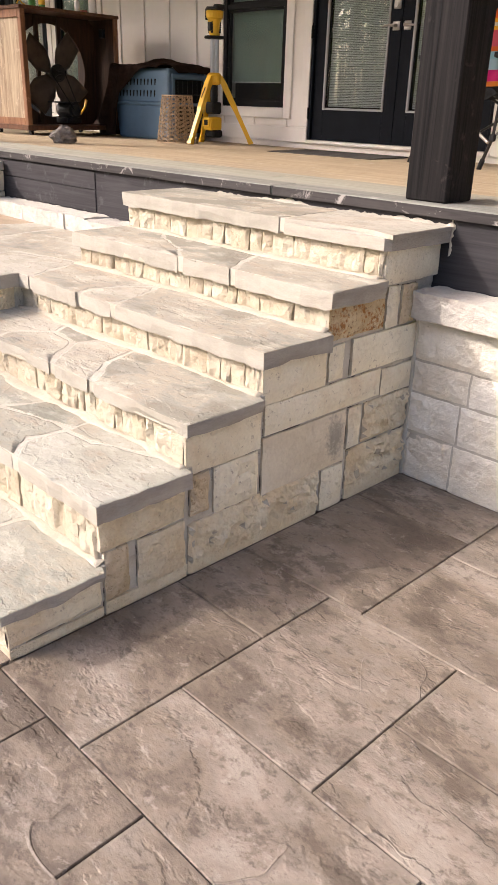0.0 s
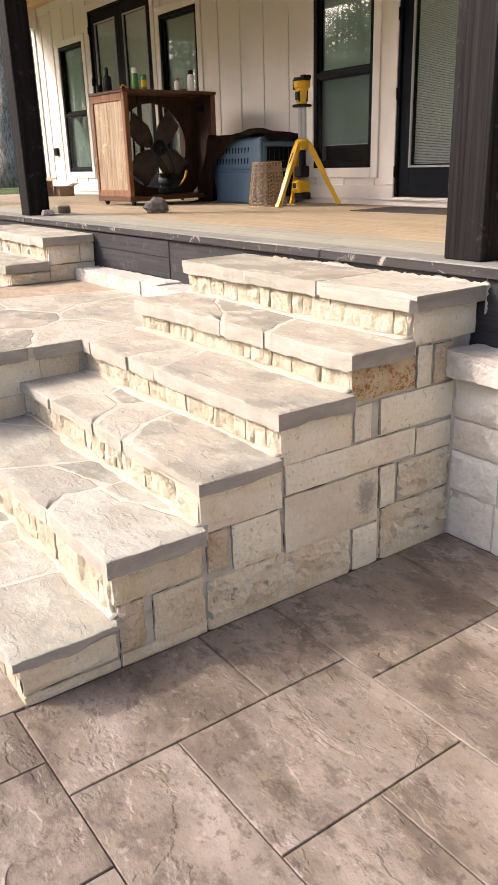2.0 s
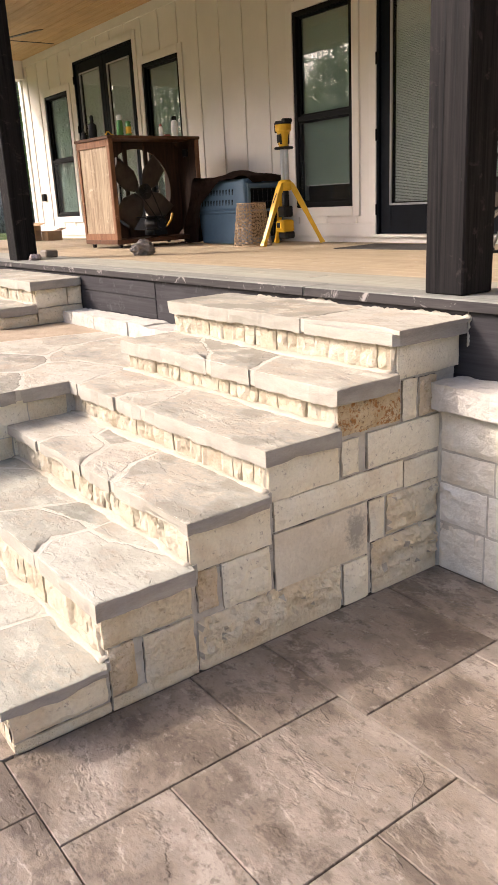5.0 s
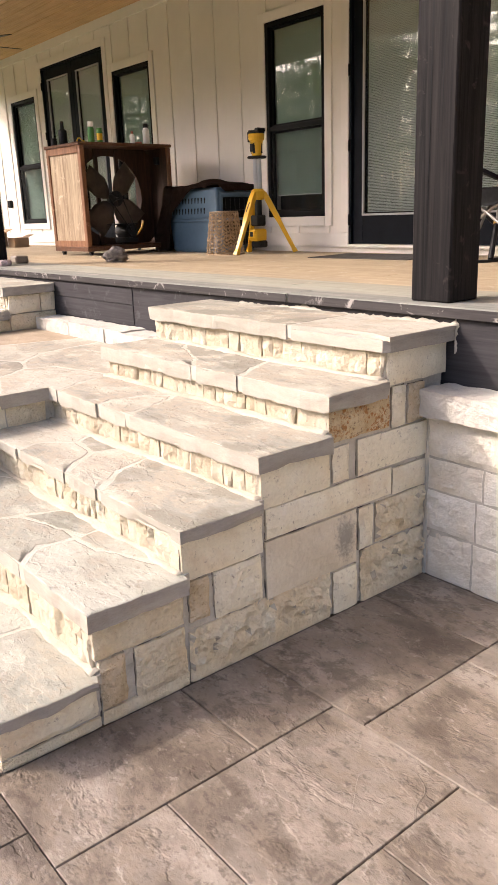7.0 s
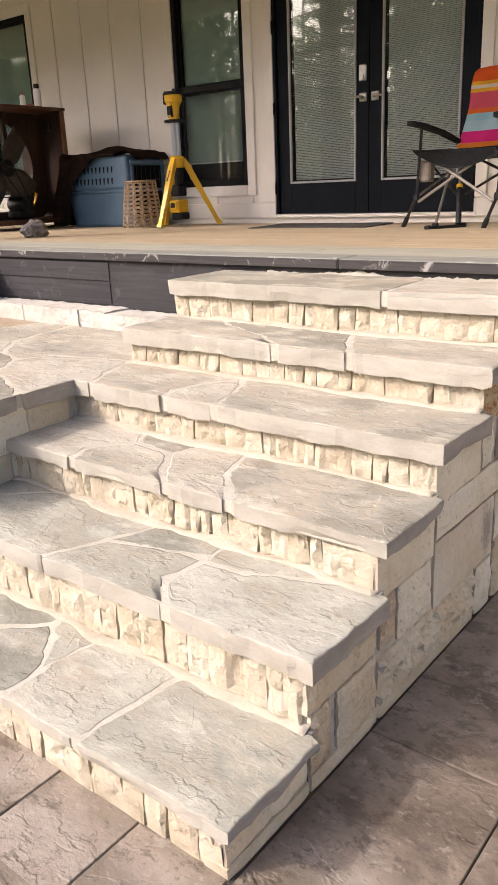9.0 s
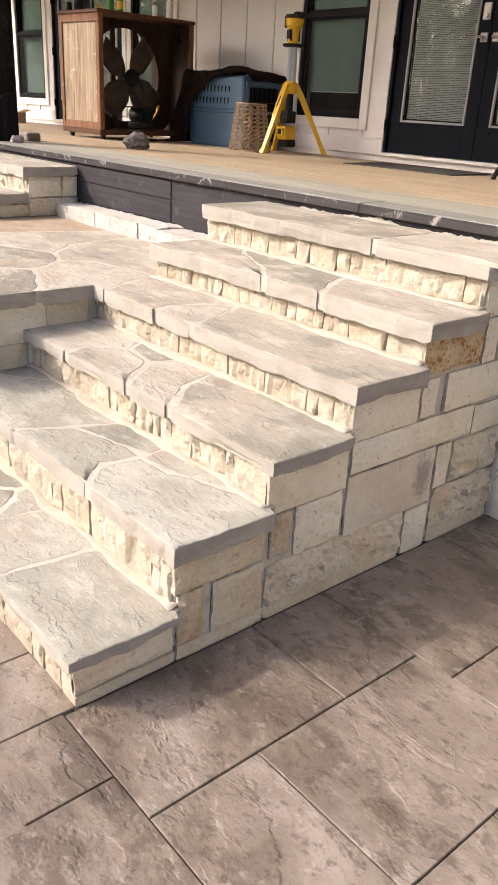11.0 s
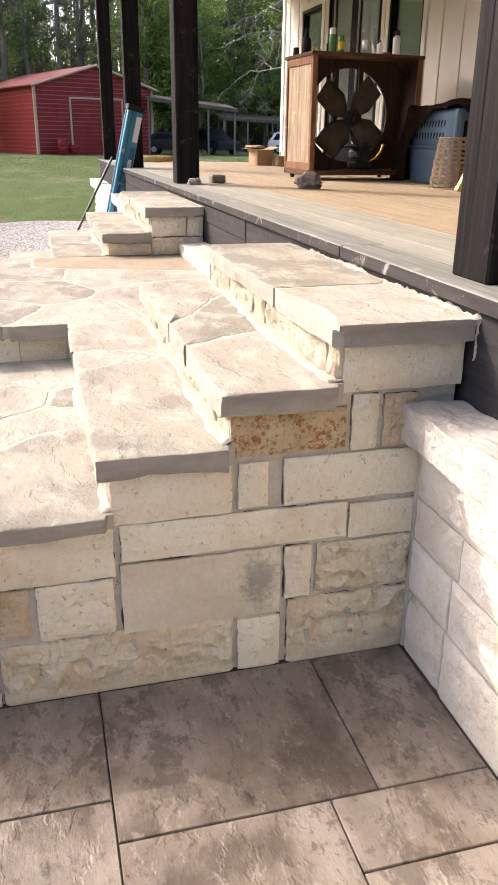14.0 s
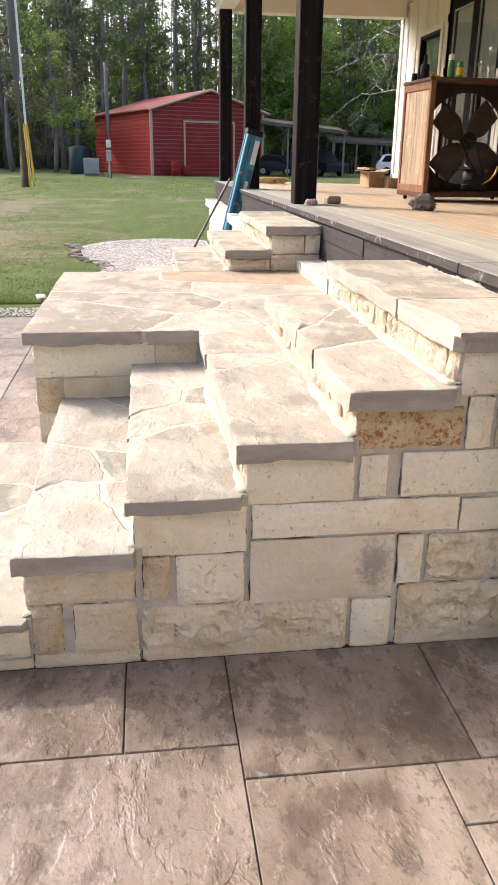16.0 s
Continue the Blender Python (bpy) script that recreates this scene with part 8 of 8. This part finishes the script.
def old_oak():
    """The big pale trunk past the house's corner, with bare limbs."""
    x, y = 1.82 - 0.9451 * 60, -2.27 + 0.3269 * 60
    t = empty("old_tree", "large pale-barked tree with bare twisting limbs beyond the house", "tree", at=(x, y, ground_height(x, y) - 0.05))
    r = random.Random(17)
    bm = bmesh.new()
    trunk = [Vector((0.15 * math.sin(i * 0.8) + 0.055 * i, 0.25 * math.cos(i * 0.6) + 0.16 * i, 2.0 * i)) for i in range(9)]
    rings = [0.90, 0.68, 0.62, 0.60, 0.56, 0.52, 0.46, 0.40, 0.3]
    add_path(bm, trunk, rings, 14)
    for v in bm.verts:
        v.co += Vector((wob(*v.co, 2.2, 1), wob(*v.co, 2.2, 2), 0)) * 0.06
    part("trunk", bm, PALEBARK, t, "", True)

    def limb(bm, s, d, length, rad, depth):
        pts, p, q = [s.copy()], s.copy(), d.normalized()
        n = 6
        for i in range(n):
            q = (q + Vector((r.uniform(-0.45, 0.45), r.uniform(-0.45, 0.45), r.uniform(-0.35, 0.25)))).normalized()
            p = p + q * length / n
            pts.append(p.copy())
        add_path(bm, pts, [rad * (1 - 0.14 * i) for i in range(n + 1)], 6)
        if depth:
            for i in range(1, n + 1):
                if r.random() < 0.8:
                    e = (q + Vector((r.uniform(-1, 1), r.uniform(-1, 1), r.uniform(-0.7, 0.5)))).normalized()
                    limb(bm, pts[i], e, length * 0.55, rad * 0.45, depth - 1)

    for i in range(6):
        bm = bmesh.new()
        a = -2.4 + 0.75 * i
        limb(bm, trunk[3 + i % 5], Vector((math.cos(a), math.sin(a), 0.15)), r.uniform(4.5, 7), 0.10, 2)
        part("limb", bm, PALEBARK, t, "", True)


old_oak()


# ---- small steel pieces on the patio ----
def steel_sleeve(x, y, h, r, tilt):
    bm = bmesh.new()
    add_lathe(bm, [(r, 0), (r * 1.06, 0.001), (r * 1.06, h * 0.45), (r * 0.92, h * 0.5), (r * 0.92, h * 0.92), (r * 0.8, h), (r * 0.55, h), (r * 0.55, h * 0.5)], (0, 0, 0), 14)
    s = finish("steel_sleeve", bm, STEEL)
    s.matrix_world = pose(x, y, 0.001, tilt, 0, 0)
    tagged(s, "short steel anchor sleeve standing on the patio", "sleeve", "steel sleeves")


steel_sleeve(-0.162, -1.942, 0.018, 0.0068, 0)
steel_sleeve(-0.053, -1.951, 0.019, 0.0074, 0)


# ---- patio slabs ----
def build_slabs():
    plan = slab_plan()
    plan.sort(key=lambda s: (abs((s[0] + s[1]) / 2 - 0.6) + abs((s[2] + s[3]) / 2 + 1.0)))
    rest = bmesh.new()
    r = random.Random(3)
    for i, (x0, x1, y0, y1) in enumerate(plan):
        bm = bmesh.new() if i < 290 else rest
        # an open joint of dirt along the stairs and the foundation
        if x0 == 0.0 and y0 > -1.8:
            x0 += 0.0095
        if y1 == 0.02:
            y1 = -0.013
        g = 0.0017
        z = r.uniform(-0.0008, 0.0008)
        vs = add_box(bm, (x0 + g, y0 + g, -0.04), (x1 - g, y1 - g, z))
        tops = [f for f in {f for v in vs for f in v.link_faces} if f.normal.z > 0.5]
        for f in tops:
            ins = bmesh.ops.inset_individual(bm, faces=[f], thickness=0.003, depth=0.0)
            for v in {v for q in ins["faces"] for v in q.verts} - set(f.verts):
                v.co.z -= 0.003
        if i < 290:
            finish("slab", bm, CONCRETE, patio)
    tagged(finish("far_slabs", rest, CONCRETE, patio), kind="stuff")


build_slabs()
